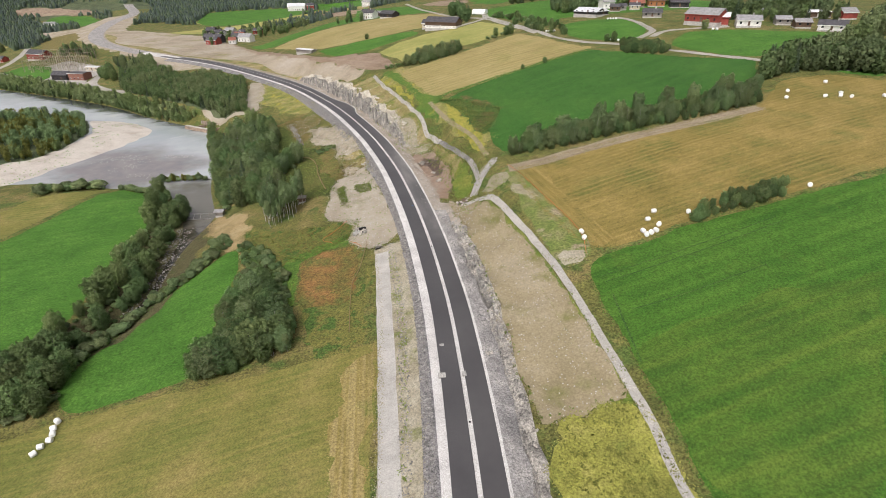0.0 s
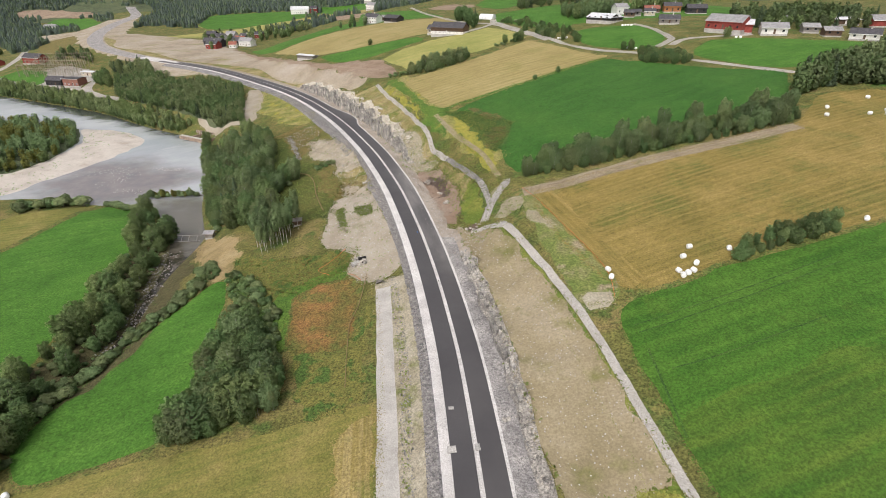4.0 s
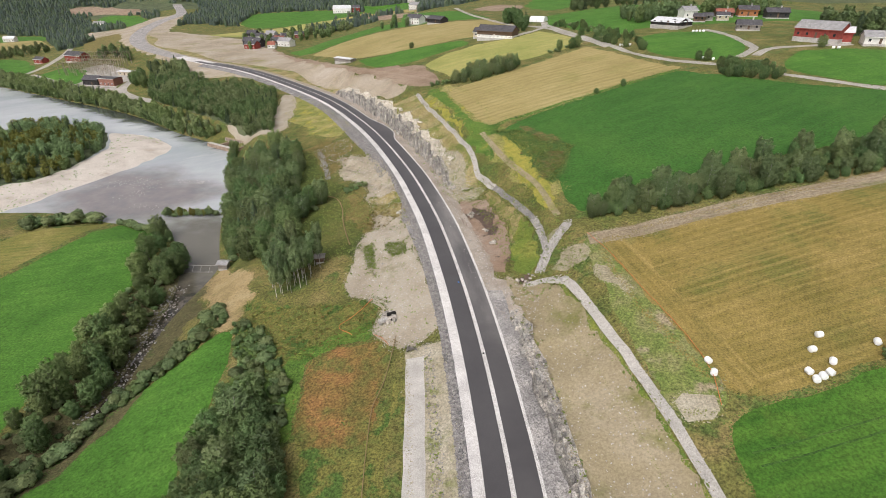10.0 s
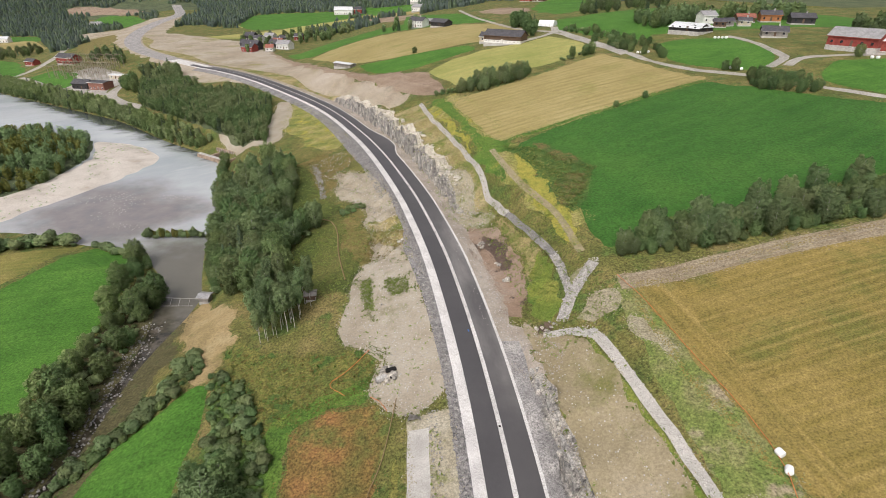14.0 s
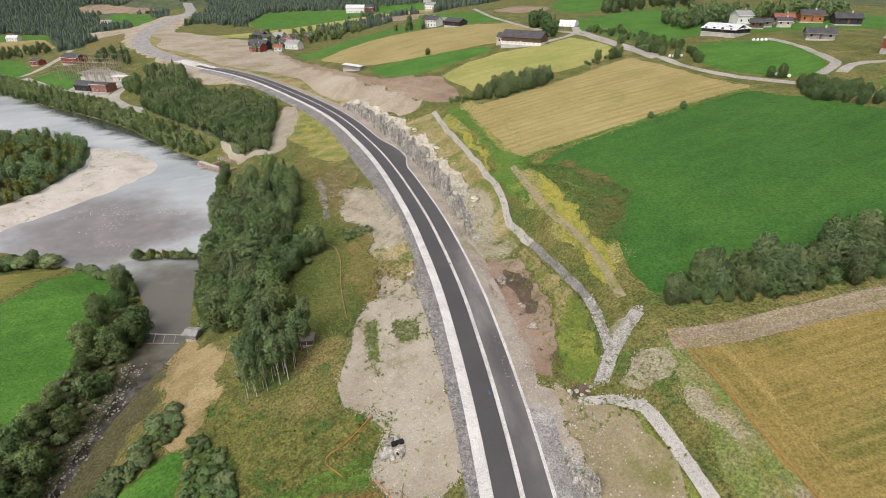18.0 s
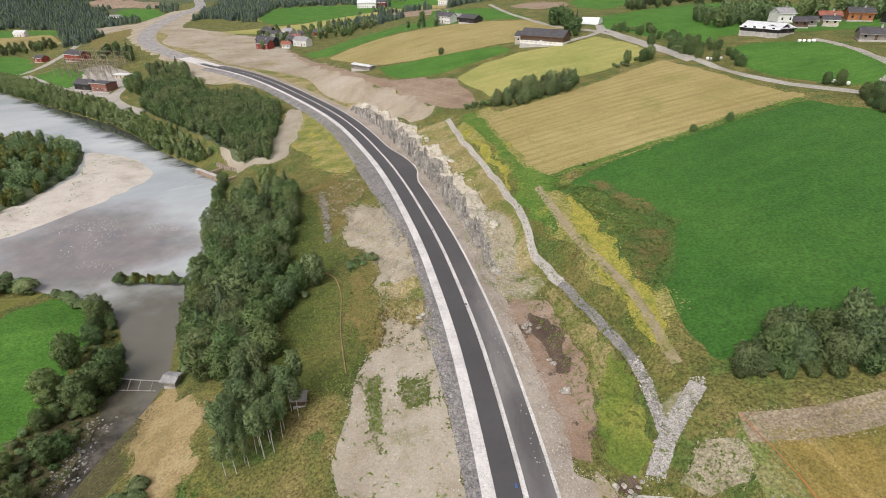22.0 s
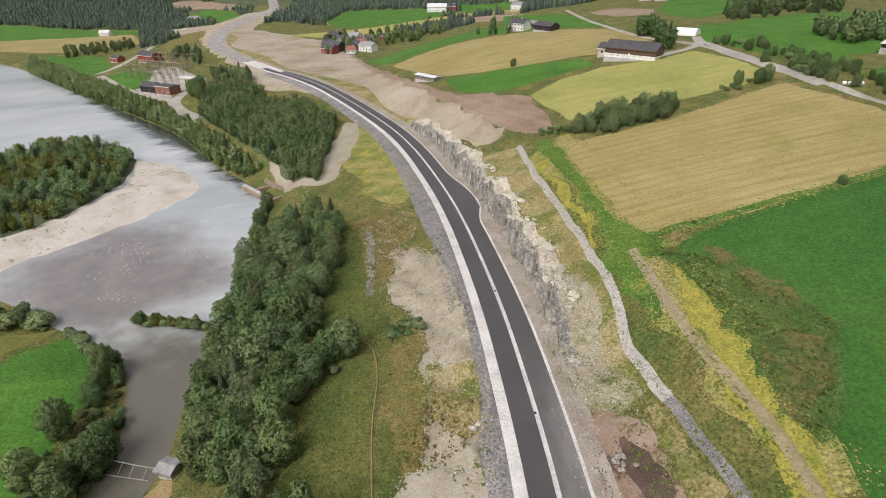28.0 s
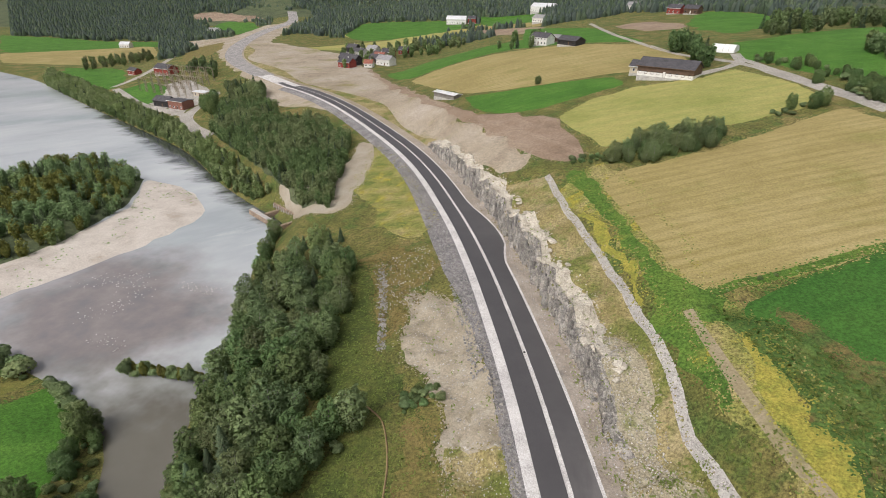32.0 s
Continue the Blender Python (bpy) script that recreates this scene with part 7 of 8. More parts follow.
def tent_hall(x, y, turn, length, width, tall):
    ob = thing("storage_tent", Matrix.Translation((x, y, ground_at(x, y) - 0.1)) @ Matrix.Rotation(turn, 4, "Z"), "white arched storage tent beside the lane", "tent")
    bm = bmesh.new()
    arc = [(math.cos(a) * width / 2, max(0.0, math.sin(a)) ** 0.7 * tall) for a in np.linspace(math.pi, 0, 11)]
    rings = [[bm.verts.new((lx, yy, zz + 0.03 * math.sin(lx * 3))) for yy, zz in arc] for lx in np.linspace(-length / 2, length / 2, 6)]
    for p, q in zip(rings[:-1], rings[1:]):
        for k in range(10):
            bm.faces.new((p[k], p[k + 1], q[k + 1], q[k]))
    part("cover", bm, WRAP, ob)
    for s in (-1, 1):
        bm = bmesh.new()
        bm.faces.new([bm.verts.new((s * (length / 2 - 0.05), yy, zz)) for yy, zz in arc])
        part("end_wall", bm, WRAP, ob)
    for lx in np.linspace(-length / 2, length / 2, 5):
        bm = bmesh.new()
        tube(bm, [(lx, yy * 1.01, zz * 1.01 + 0.02) for yy, zz in arc], [0.06] * 11, 4)
        part("hoop", bm, STEEL, ob)


tent_hall(25, 393.5, -0.5, 9.5, 6, 3.2)


# ---- substation ----
def gantry(x, y, turn, span, tall):
    ob = thing("substation_gantry", Matrix.Translation((x, y, ground_at(x, y) - 0.1)) @ Matrix.Rotation(turn, 4, "Z"), "tall pale steel gantry with insulators in the substation", "gantry", "substation gantries")
    for s in (-1, 1):
        bm = bmesh.new()
        for u, v in ((-0.3, -0.3), (0.3, -0.3), (0.3, 0.3), (-0.3, 0.3)):
            tube(bm, [(s * span / 2 + u, v, 0), (s * span / 2 + u * 0.5, v * 0.5, tall)], [0.07, 0.05], 4)
        for k in range(5):
            z0, z1 = tall * k / 5, tall * (k + 1) / 5
            tube(bm, [(s * span / 2 - 0.28, -0.25, z0), (s * span / 2 + 0.25, -0.22, z1)], [0.04, 0.04], 4)
        part("post", bm, RUSTED, ob)
    bm = bmesh.new()
    for v in (-0.25, 0.25):
        tube(bm, [(-span / 2, v, tall), (span / 2, v, tall)], [0.08, 0.08], 4)
    tube(bm, [(-span / 2, 0, tall + 0.5), (span / 2, 0, tall + 0.5)], [0.07, 0.07], 4)
    part("beam", bm, RUSTED, ob)
    for k in range(3):
        bm = bmesh.new()
        xx = span * (k - 1) * 0.3
        tube(bm, [(xx, 0, tall - 1.3), (xx, 0, tall - 0.9), (xx, 0, tall)], [0.12, 0.16, 0.06], 6)
        part("insulator", bm, BROWN, ob)
    return ob


first = gantry(-326, 432, -0.35, 8, 8.5)
for i in range(6):
    for j in range(6):
        if i or j:
            x, y = -326 + i * 10 + j * -1.5, 432 - i * 4 + j * 7.5
            copy_thing(first, Matrix.Translation((x, y, ground_at(x, y) - 0.1)) @ Matrix.Rotation(-0.35, 4, "Z") @ Matrix.Diagonal((1, 1, 0.75 + 0.25 * ((i * 3 + j) % 3) / 2, 1)))


# ---- bales ----
def bale_mesh():
    bm = bmesh.new()
    n = 18
    prof = [(0.0, -0.6), (0.42, -0.6), (0.56, -0.56), (0.62, -0.46), (0.635, -0.2), (0.625, 0.05), (0.635, 0.3), (0.62, 0.46), (0.56, 0.56), (0.42, 0.6), (0.0, 0.6)]
    rings = [[bm.verts.new((x, r * math.cos(2 * math.pi * k / n), r * math.sin(2 * math.pi * k / n))) for k in range(n)] for r, x in prof[1:-1]]
    for p, q in zip(rings[:-1], rings[1:]):
        for k in range(n):
            bm.faces.new((p[k], p[(k + 1) % n], q[(k + 1) % n], q[k]))
    bm.faces.new(rings[0][::-1])
    bm.faces.new(rings[-1])
    bmesh.ops.recalc_face_normals(bm, faces=bm.faces)
    me = bpy.data.meshes.new("hay_bale")
    bm.to_mesh(me)
    bm.free()
    me.materials.append(WRAP)
    me.polygons.foreach_set("use_smooth", [True] * len(me.polygons))
    return me


BALE = bale_mesh()
BALES = {
    "on the mown field": [(-68.1, 61.4), (-67.9, 62.9), (-67.3, 64.3), (-67.7, 65.7), (-68.4, 67), (-68.7, 68.6)],
    "on the stubble field": [(47.3, 109.8), (45.1, 107.0), (46.7, 104.5), (54.0, 107.5), (42.9, 103.0), (43.2, 101.5), (44.3, 102.0), (45.5, 102.6), (30.6, 106.5), (30.7, 104.2), (81.7, 111.2)],
    "on the upper stubble": [(102.6, 161.2), (105.8, 166.6), (119.8, 171.2), (112.8, 159.4), (118.0, 160.6), (116.6, 158.4), (118.9, 157.0), (126.9, 155.2)],
    "in a row by the lane": [(53.0, 292.8), (54.3, 292.5), (55.6, 292.2), (56.9, 291.9), (88.7, 309.8), (90, 309.3), (91.3, 308.7), (92.6, 308.1), (76.1, 256.5), (77.4, 255.3), (78.6, 253.9), (122, 258), (123.4, 257.2)],
}
for where, spots in BALES.items():
    for i, (x, y) in enumerate(spots):
        ob = new("hay_bale", BALE)
        ob.matrix_basis = Matrix.Translation((x, y, ground_at(x, y) + 0.47)) @ Matrix.Rotation(i * 2.3 + x, 4, "Z") @ Matrix.Rotation(0.3 * i, 4, "X") @ Matrix.Diagonal((0.8, 0.8, 0.8, 1))
        tagged(ob, "round white plastic-wrapped hay bale " + where, "hay bale", "bales " + where)


# ---- rocks ----
def rock_mesh(seed, flat=0.75, sub=2):
    rng = np.random.RandomState(seed)
    bm = bmesh.new()
    bmesh.ops.create_icosphere(bm, subdivisions=sub, radius=0.5)
    cuts = [(Vector(rng.normal(size=3)).normalized(), rng.uniform(0.24, 0.4)) for _ in range(9)]
    for v in bm.verts:
        for nrm, d in cuts:
            e = v.co.dot(nrm) - d
            if e > 0:
                v.co -= nrm * e * 0.9
        v.co *= 1 + 0.08 * noise.noise(v.co * 4 + Vector((seed, 0, 0)))
        v.co.z *= flat
    me = bpy.data.meshes.new("rock")
    bm.to_mesh(me)
    bm.free()
    me.materials.append(BLOCK)
    return me


ROCKS = [rock_mesh(300 + i, 0.6 + 0.06 * i) for i in range(6)]
BLOCKS = [rock_mesh(320 + i, 1.3 + 0.1 * i, 1) for i in range(6)]


def boulder(x, y, size, label, group, turn=0.0, i=0, lift=0.22):
    ob = new("boulder", ROCKS[i % 6])
    ob.matrix_basis = Matrix.Translation((x, y, ground_at(x, y) + size * lift)) @ Matrix.Rotation(turn, 4, "Z") @ Matrix.Diagonal((size, size * 0.85, size, 1))
    return tagged(ob, label, "boulder", group)


rnd = random.Random(5)
for cx, cy, n, r, s, text, group in (
        (-22.8, 127.2, 26, 1.9, 1.3, "grey angular boulder in a pile by the culvert", "boulder pile by the culvert"),
        (-27.2, 170.6, 7, 0.8, 1.0, "grey boulder at the foot of the embankment", "embankment boulders"),
        (5.2, 138.4, 12, 1.6, 1.0, "dark angular boulder heaped in the ditch", "boulders in the ditch"),
        (-6.8, 168.8, 9, 1.4, 1.1, "pale boulder in the muddy pit", "pit boulders"), (-3.6, 160.5, 5, 0.8, 0.8, "pale boulder in the muddy pit", "pit boulders"),
        (-1.6, 154.2, 3, 0.5, 1.3, "pale boulder in the muddy pit", "pit boulders"), (8.2, 76.2, 3, 1.0, 1.1, "flat pale boulder lying in the gravel ditch", "ditch boulders"),
        (-27.0, 138.5, 8, 5.0, 0.5, "small pale stone lying on bare sand", "stones on the sand"), (-24.0, 148, 9, 6.0, 0.5, "small pale stone lying on bare sand", "stones on the sand"),
        (-13, 189, 22, 5, 0.5, "broken grey stone above the cutting", "stones above the cutting"), (-38, 190, 12, 8, 0.6, "small pale stone lying on bare sand", "stones on the sand")):
    for i in range(n):
        a, q = rnd.uniform(0, 6.28), r * math.sqrt(rnd.random())
        boulder(cx + q * math.cos(a), cy + q * math.sin(a), s * rnd.uniform(0.45, 1.25), text, group, a * 3, i)


def cut_blocks(owner, y0, y1, count, seed, low, high, reach):
    """Angular blocks standing out of a rock face, each a part of it."""
    rng = random.Random(seed)
    holder = bpy.data.objects[owner]
    for i in range(count):
        y = y0 + (y1 - y0) * (i + rng.random()) / count
        k = int(np.argmin(np.abs(AXIS[:, 1] - y)))
        off = float(FOOT(y)) + 0.2 + reach * rng.random()
        x = AXIS[k, 0] + AXIS_T[k, 1] * off
        yy = y - AXIS_T[k, 0] * off
        s = rng.uniform(low, high)
        ob = new("rock", BLOCKS[rng.randrange(6)])
        ob.parent = holder
        face = math.atan2(-AXIS_T[k, 0], AXIS_T[k, 1])
        tilt = Euler((rng.uniform(-0.25, 0.25), rng.uniform(-0.3, 0.3), face + rng.uniform(-0.35, 0.35)))
        ob.matrix_basis = Matrix.LocRotScale((x, yy, ground_at(x, yy) - s * 0.2), tilt, (s * rng.uniform(0.55, 0.9), s * rng.uniform(0.9, 1.6), s * rng.uniform(0.6, 1.1)))


cut_blocks("rock_cut", 42, 126, 70, 61, 0.5, 1.3, 1.5)


def split_face(owner, y0, y1, gap, seed, broad=1.0):
    """Upright slabs split along vertical joints, side by side along a blasted face."""
    rng = random.Random(seed)
    holder = bpy.data.objects[owner]
    kinds = []
    for i in range(8):
        bm = bmesh.new()
        v = box(bm, (-0.5, -0.5, 0), (0.5, 0.5, 1))
        for p in v:
            p.co.x += rng.uniform(-0.14, 0.14)
            p.co.y += rng.uniform(-0.12, 0.12)
            p.co.z += rng.uniform(-0.16, 0.1) if p.co.z > 0.5 else 0
        bmesh.ops.subdivide_edges(bm, edges=[e for e in bm.edges if abs(e.verts[0].co.z - e.verts[1].co.z) > 0.5], cuts=1)
        for p in bm.verts:
            if 0.2 < p.co.z < 0.8:
                p.co += Vector((rng.uniform(-0.1, 0.1), rng.uniform(-0.05, 0.05), rng.uniform(-0.15, 0.15)))
        me = bpy.data.meshes.new("rock")
        bm.to_mesh(me)
        bm.free()
        me.materials.append(FACE)
        kinds.append(me)
    y = y0
    while y < y1:
        w = rng.uniform(0.5, 1.5) * broad
        k = int(np.argmin(np.abs(AXIS[:, 1] - y)))
        for row in range(2):
            off = float(FOOT(y)) + 0.35 + 0.75 * row + rng.uniform(-0.2, 0.25)
            x, yy = AXIS[k, 0] + AXIS_T[k, 1] * off - (y - AXIS[k, 1]) * -AXIS_T[k, 0] / AXIS_T[k, 1], y - AXIS_T[k, 0] * off
            z0 = float(AXIS_Z[k]) - 0.7
            tall = (ground_at(x + AXIS_T[k, 1] * 0.45, yy - AXIS_T[k, 0] * 0.45) - z0) * rng.uniform(0.86, 1.04)
            if tall < 1.0:
                continue
            ob = new("rock", kinds[rng.randrange(8)])
            ob.parent = holder
            turn = Euler((rng.uniform(-0.05, 0.05), rng.uniform(-0.02, 0.1), math.atan2(-AXIS_T[k, 0], AXIS_T[k, 1]) + rng.uniform(-0.2, 0.2)))
            ob.matrix_basis = Matrix.LocRotScale((x, yy, z0), turn, (rng.uniform(0.6, 1.0), w * 1.15, tall))
        y += w * gap


split_face("rock_cutting", 186, 316, 0.95, 62)
split_face("rock_cut", 42, 127, 1.3, 63, 1.9)


def ledge_slabs(owner, y0, y1, count, seed):
    """Broad flat pale slabs lying along the top of the cutting."""
    rng = random.Random(seed)
    holder = bpy.data.objects[owner]
    shapes = [rock_mesh(340 + i, 0.42, 2) for i in range(5)]
    for me in shapes:
        me.materials[0] = LEDGE
    for i in range(count):
        y = y0 + (y1 - y0) * (i + rng.random()) / count
        k = int(np.argmin(np.abs(AXIS[:, 1] - y)))
        off = float(FOOT(y)) + rng.uniform(1.6, 4.6)
        x, yy = AXIS[k, 0] + AXIS_T[k, 1] * off - (y - AXIS[k, 1]) * -AXIS_T[k, 0] / AXIS_T[k, 1], y - AXIS_T[k, 0] * off
        s = rng.uniform(1.3, 3.0)
        ob = new("rock", shapes[rng.randrange(5)])
        ob.parent = holder
        ob.matrix_basis = Matrix.LocRotScale((x, yy, ground_at(x, yy) - 0.05 * s), Euler((rng.uniform(-0.12, 0.12), rng.uniform(-0.2, 0.05), math.atan2(-AXIS_T[k, 0], AXIS_T[k, 1]) + rng.uniform(-0.3, 0.3))), (s * 0.8, s * 1.2, s * rng.uniform(0.5, 0.9)))


ledge_slabs("rock_ledge", 193, 316, 150, 64)


# ---- culvert, slabs and small things on the ground ----
def culvert():
    x, y = -16.4, 117.6
    ob = thing("culvert", Matrix.Translation((x, y, ground_at(x, y) - 0.35)) @ Matrix.Rotation(radians(8), 4, "Z"), "arched culvert mouth with dark hollow at the end of the track", "culvert")
    arc = [(math.cos(a), math.sin(a)) for a in np.linspace(math.pi, 0, 13)]
    bm = bmesh.new()
    rings = []
    for k in range(5):
        r = 1.2 + 0.04 * (k % 2)
        rings.append([bm.verts.new((u * r, -0.35 + k * 0.25 + 0.12 * math.sin(5 * u + k), v * r * 0.7 + 0.04 * math.sin(9 * u))) for u, v in arc])
    for p, q in zip(rings[:-1], rings[1:]):
        for k in range(12):
            bm.faces.new((p[k], p[k + 1], q[k + 1], q[k]))
    bmesh.ops.solidify(bm, geom=bm.faces[:], thickness=0.05)
    part("pipe", bm, OLDWOOD, ob, "ragged grey arch of cloth and pipe")
    # a black face closes the arch in place of its inner shade
    bm = bmesh.new()
    bm.faces.new([bm.verts.new((u * 1.15, -0.1 + v * 0.5, v * 0.72)) for u, v in arc])
    part("hollow", bm, BLACK, ob, "flat black face for the shade inside the pipe")
    for k in range(6):
        b = new("headwall_stone", ROCKS[k % 6])
        b.parent = ob
        b.matrix_basis = Matrix.Translation((-1.5 + k * 0.6, 0.9 + 0.2 * math.sin(k * 2.1), 0.45)) @ Matrix.Rotation(k, 4, "Z") @ Matrix.Diagonal((0.6, 0.5, 0.35, 1))


culvert()


def slab_thing(name, x, y, turn, size, mat, label, lift=0.0):
    bm = bmesh.new()
    a, b, c = size
    box(bm, (-a / 2, -b / 2, -0.1), (a / 2, b / 2, c), 0.04)
    bmesh.ops.bevel(bm, geom=bm.edges[:], offset=0.03, segments=1)
    me = bpy.data.meshes.new(name)
    bm.to_mesh(me)
    bm.free()
    me.materials.append(mat)
    ob = new(name, me)
    ob.matrix_basis = Matrix.Translation((x, y, ground_at(x, y) + lift)) @ Matrix.Rotation(turn, 4, "Z")
    return tagged(ob, label, name.replace("_", " "))


slab_thing("concrete_plate", -0.6, 70.0, 0.1, (1.3, 1.3, 0.2), CONCRETE, "square pale concrete plate at the road's edge", 0.12)
slab_thing("concrete_plate", 3.2, 70.4, 0.1, (0.75, 1.2, 0.2), CONCRETE, "pale concrete plate in the road's middle strip", 0.1)
slab_thing("concrete_plate", -0.7, 78.2, 0.1, (0.9, 0.7, 0.18), CONCRETE, "small pale concrete plate at the road's edge", 0.12)
slab_thing("concrete_block", 12.7, 132.8, 0.5, (2.2, 0.9, 0.45), CONCRETE, "long pale concrete block beside the gravel path")
slab_thing("blue_tarpaulin", -9.2, 138.3, 0.24, (0.35, 2.6, 0.12), BLUE, "narrow blue tarpaulin strip on the road's middle strip", 0.06)
slab_thing("stone_slab", -23.4, 126.3, 0.6, (1.9, 0.9, 0.5), CONCRETE, "pale stone slab lying on the boulder pile", 0.5)
slab_thing("plastic_sheet", -22.1, 128.3, 0.5, (1.9, 0.7, 0.35), BLACK, "crumpled black plastic sheet among the boulders", 0.3)
slab_thing("plastic_sheet", -21.6, 126.6, -0.3, (1.1, 0.5, 0.3), BLACK, "crumpled black plastic sheet among the boulders", 0.25)
for i, (y, side) in enumerate(((118, 0), (176, -0.1), (205, 0), (60, 0))):
    k = int(np.argmin(np.abs(AXIS[:, 1] - y)))
    slab_thing("drain_cover", AXIS[k, 0] + side, AXIS[k, 1], 0.2, (0.34, 0.34, 0.1), BLACK, "small dark drain cover in the middle strip", 0.03)


def line_thing(name, points, radius, mat, label, lift=0.12, category="hose"):
    q = spline(points, 1.0)
    bm = bmesh.new()
    tube(bm, [(x, y, ground_at(x, y) + lift + 0.06 * math.sin(i * 1.7)) for i, (x, y) in enumerate(q)], [radius] * len(q), 5)
    me = bpy.data.meshes.new(name)
    bm.to_mesh(me)
    bm.free()
    me.materials.append(mat)
    return tagged(new(name, me), label, category)


line_thing("drain_hose", [(-53.1, 190.2), (-49.0, 187.0), (-45.5, 180.1), (-43.2, 172.0), (-41.1, 166.0), (-37.9, 158)], 0.16, BROWN_HOSE, "long faded brown hose lying across the meadow")
line_thing("warning_tape", [(-27.1, 133.5), (-29.9, 129.0), (-32.5, 125.7), (-29.2, 123.0)], 0.06, ORANGE_HOSE, "orange plastic barrier strung through weeds", 0.5, "barrier")
line_thing("warning_tape", [(-24.6, 122.3), (-22.9, 121.3), (-21.2, 119.3)], 0.06, ORANGE_HOSE, "orange plastic barrier strung beside the track", 0.5, "barrier")
line_thing("warning_tape", [(-20.1, 121.9), (-20.3, 111.0), (-21.3, 104.3), (-20.6, 96.0), (-19.2, 85.6)], 0.07, BROWN_HOSE, "faded red rope trailing along the weedy bank", 0.4, "rope")
line_thing("edge_fence", [(17.9, 143.7), (20.3, 138.4), (22.9, 131.0), (25.1, 124), (29.1, 111.8), (30.4, 104.3), (29.9, 98.5)], 0.05, ORANGE_HOSE, "low orange fence line along the stubble edge", 0.5, "fence")


def hut():
    x, y = -75.3, 162.6
    ob = house("hut", x - 1.2, y - 1.1, x + 1.2, y - 1.1, 2.2, 1.9, OLDWOOD, ROOF_GREY, "small grey wooden hut with pale roof by the water", "hut", 0.3, every=0, chimney=False)
    ob = thing("footbridge", Matrix.Translation((-76.4, 162.2, 1.0)), "thin weathered log boom on posts across the stream", "footbridge")
    bm = bmesh.new()
    tube(bm, [(0, 0, 0.4), (-5, -0.4, 0.45), (-10.5, -0.5, 0.4)], [0.12, 0.11, 0.12], 6)
    part("rail", bm, OLDWOOD, ob)
    bm = bmesh.new()
    tube(bm, [(-1.5, -1.6, -0.8), (-9.5, -2.4, -0.8)], [0.1, 0.1], 6)
    part("log", bm, OLDWOOD, ob)
    for px in (-2.5, -5, -7.2):
        bm = bmesh.new()
        tube(bm, [(px, -0.2, 0.5), (px - 0.2, -2.0, -1.3)], [0.08, 0.08], 5)
        part("post", bm, OLDWOOD, ob)


hut()
house("hut", -44.8, 151.0, -43.0, 151.4, 1.8, 1.7, BROWN, OLDWOOD, "small weathered shed with rusty roof among birches", "hut", 0.3, every=0, chimney=False)


def boom():
    ob = thing("timber_boom", Matrix.Translation((-94.5, 198.6, 0.12)), "dark floating timber boom between spit and bank", "boom")
    for a, b in (((-0.5, 0.0), (3.2, 0.5)), ((3.0, 0.6), (7.6, 1.3))):
        bm = bmesh.new()
        tube(bm, [(*a, 0.08), ((a[0] + b[0]) / 2, (a[1] + b[1]) / 2, 0.12), (*b, 0.08)], [0.24, 0.26, 0.22], 7)
        part("log", bm, OLDWOOD, ob)


boom()


def landing():
    ob = thing("landing", Matrix.Translation((-136.4, 278.0, 0)) @ Matrix.Rotation(math.atan2(-10.4, 18.4), 4, "Z"), "old concrete boat landing with two walls in the river", "landing")
    for name, lo, hi in (("quay_wall", (0, -1.2, -0.8), (20.5, 1.0, 1.6)), ("quay_wall", (3.5, 6.5, -0.8), (19.5, 7.4, 3.0)), ("quay_wall", (20.7, -1.2, -0.8), (22.2, 7.4, 2.2)), ("pier", (7.0, 1.2, -0.8), (8.6, 6.3, 1.7))):
        bm = bmesh.new()
        box(bm, lo, hi, 0.12)
        bmesh.ops.bevel(bm, geom=bm.edges[:], offset=0.08, segments=1)
        part(name, bm, OLD_CONCRETE, ob)
    bm = bmesh.new()
    box(bm, (0.3, -0.9, 1.6), (20.2, 0.7, 1.74))
    part("coping", bm, CONCRETE, ob, "pale worn concrete coping")
    for k in range(9):
        bm = bmesh.new()
        box(bm, (4.2 + k * 1.75, 6.3, -0.4), (4.5 + k * 1.75, 6.5, 2.9))
        part("buttress", bm, CONCRETE, ob)


landing()


# ---- loose stones, weeds and tufts ----
def stones(name, spots, lo, hi, mat, label, seed):
    """Many small angular stones, joined."""
    rng = np.random.RandomState(seed)
    cube = np.array([(-1, -1, -1), (1, -1, -1), (1, 1, -1), (-1, 1, -1), (-1, -1, 1), (1, -1, 1), (1, 1, 1), (-1, 1, 1)], float) * 0.5
    quad = np.array([(3, 2, 1, 0), (4, 5, 6, 7), (0, 1, 5, 4), (1, 2, 6, 5), (2, 3, 7, 6), (3, 0, 4, 7)])
    n = len(spots)
    v = cube[None] * rng.uniform(0.55, 1.15, (n, 8, 3)) * np.array([1, 0.8, 0.6])
    a = rng.uniform(0, 6.28, n)
    c, s = np.cos(a)[:, None], np.sin(a)[:, None]
    v = np.stack([v[..., 0] * c - v[..., 1] * s, v[..., 0] * s + v[..., 1] * c, v[..., 2]], -1)
    v *= rng.uniform(lo, hi, n)[:, None, None]
    z = np.array([ground_at(x, y) for x, y in spots])
    v += np.column_stack([np.array(spots), z + 0.05])[:, None]
    f = (quad[None] + 8 * np.arange(n)[:, None, None]).reshape(-1, 4)
    me = bpy.data.meshes.new(name)
    me.from_pydata(v.reshape(-1, 3).tolist(), [], f.tolist())
    me.materials.append(mat)
    tagged(new(name, me), label, "stones", kind="stuff")


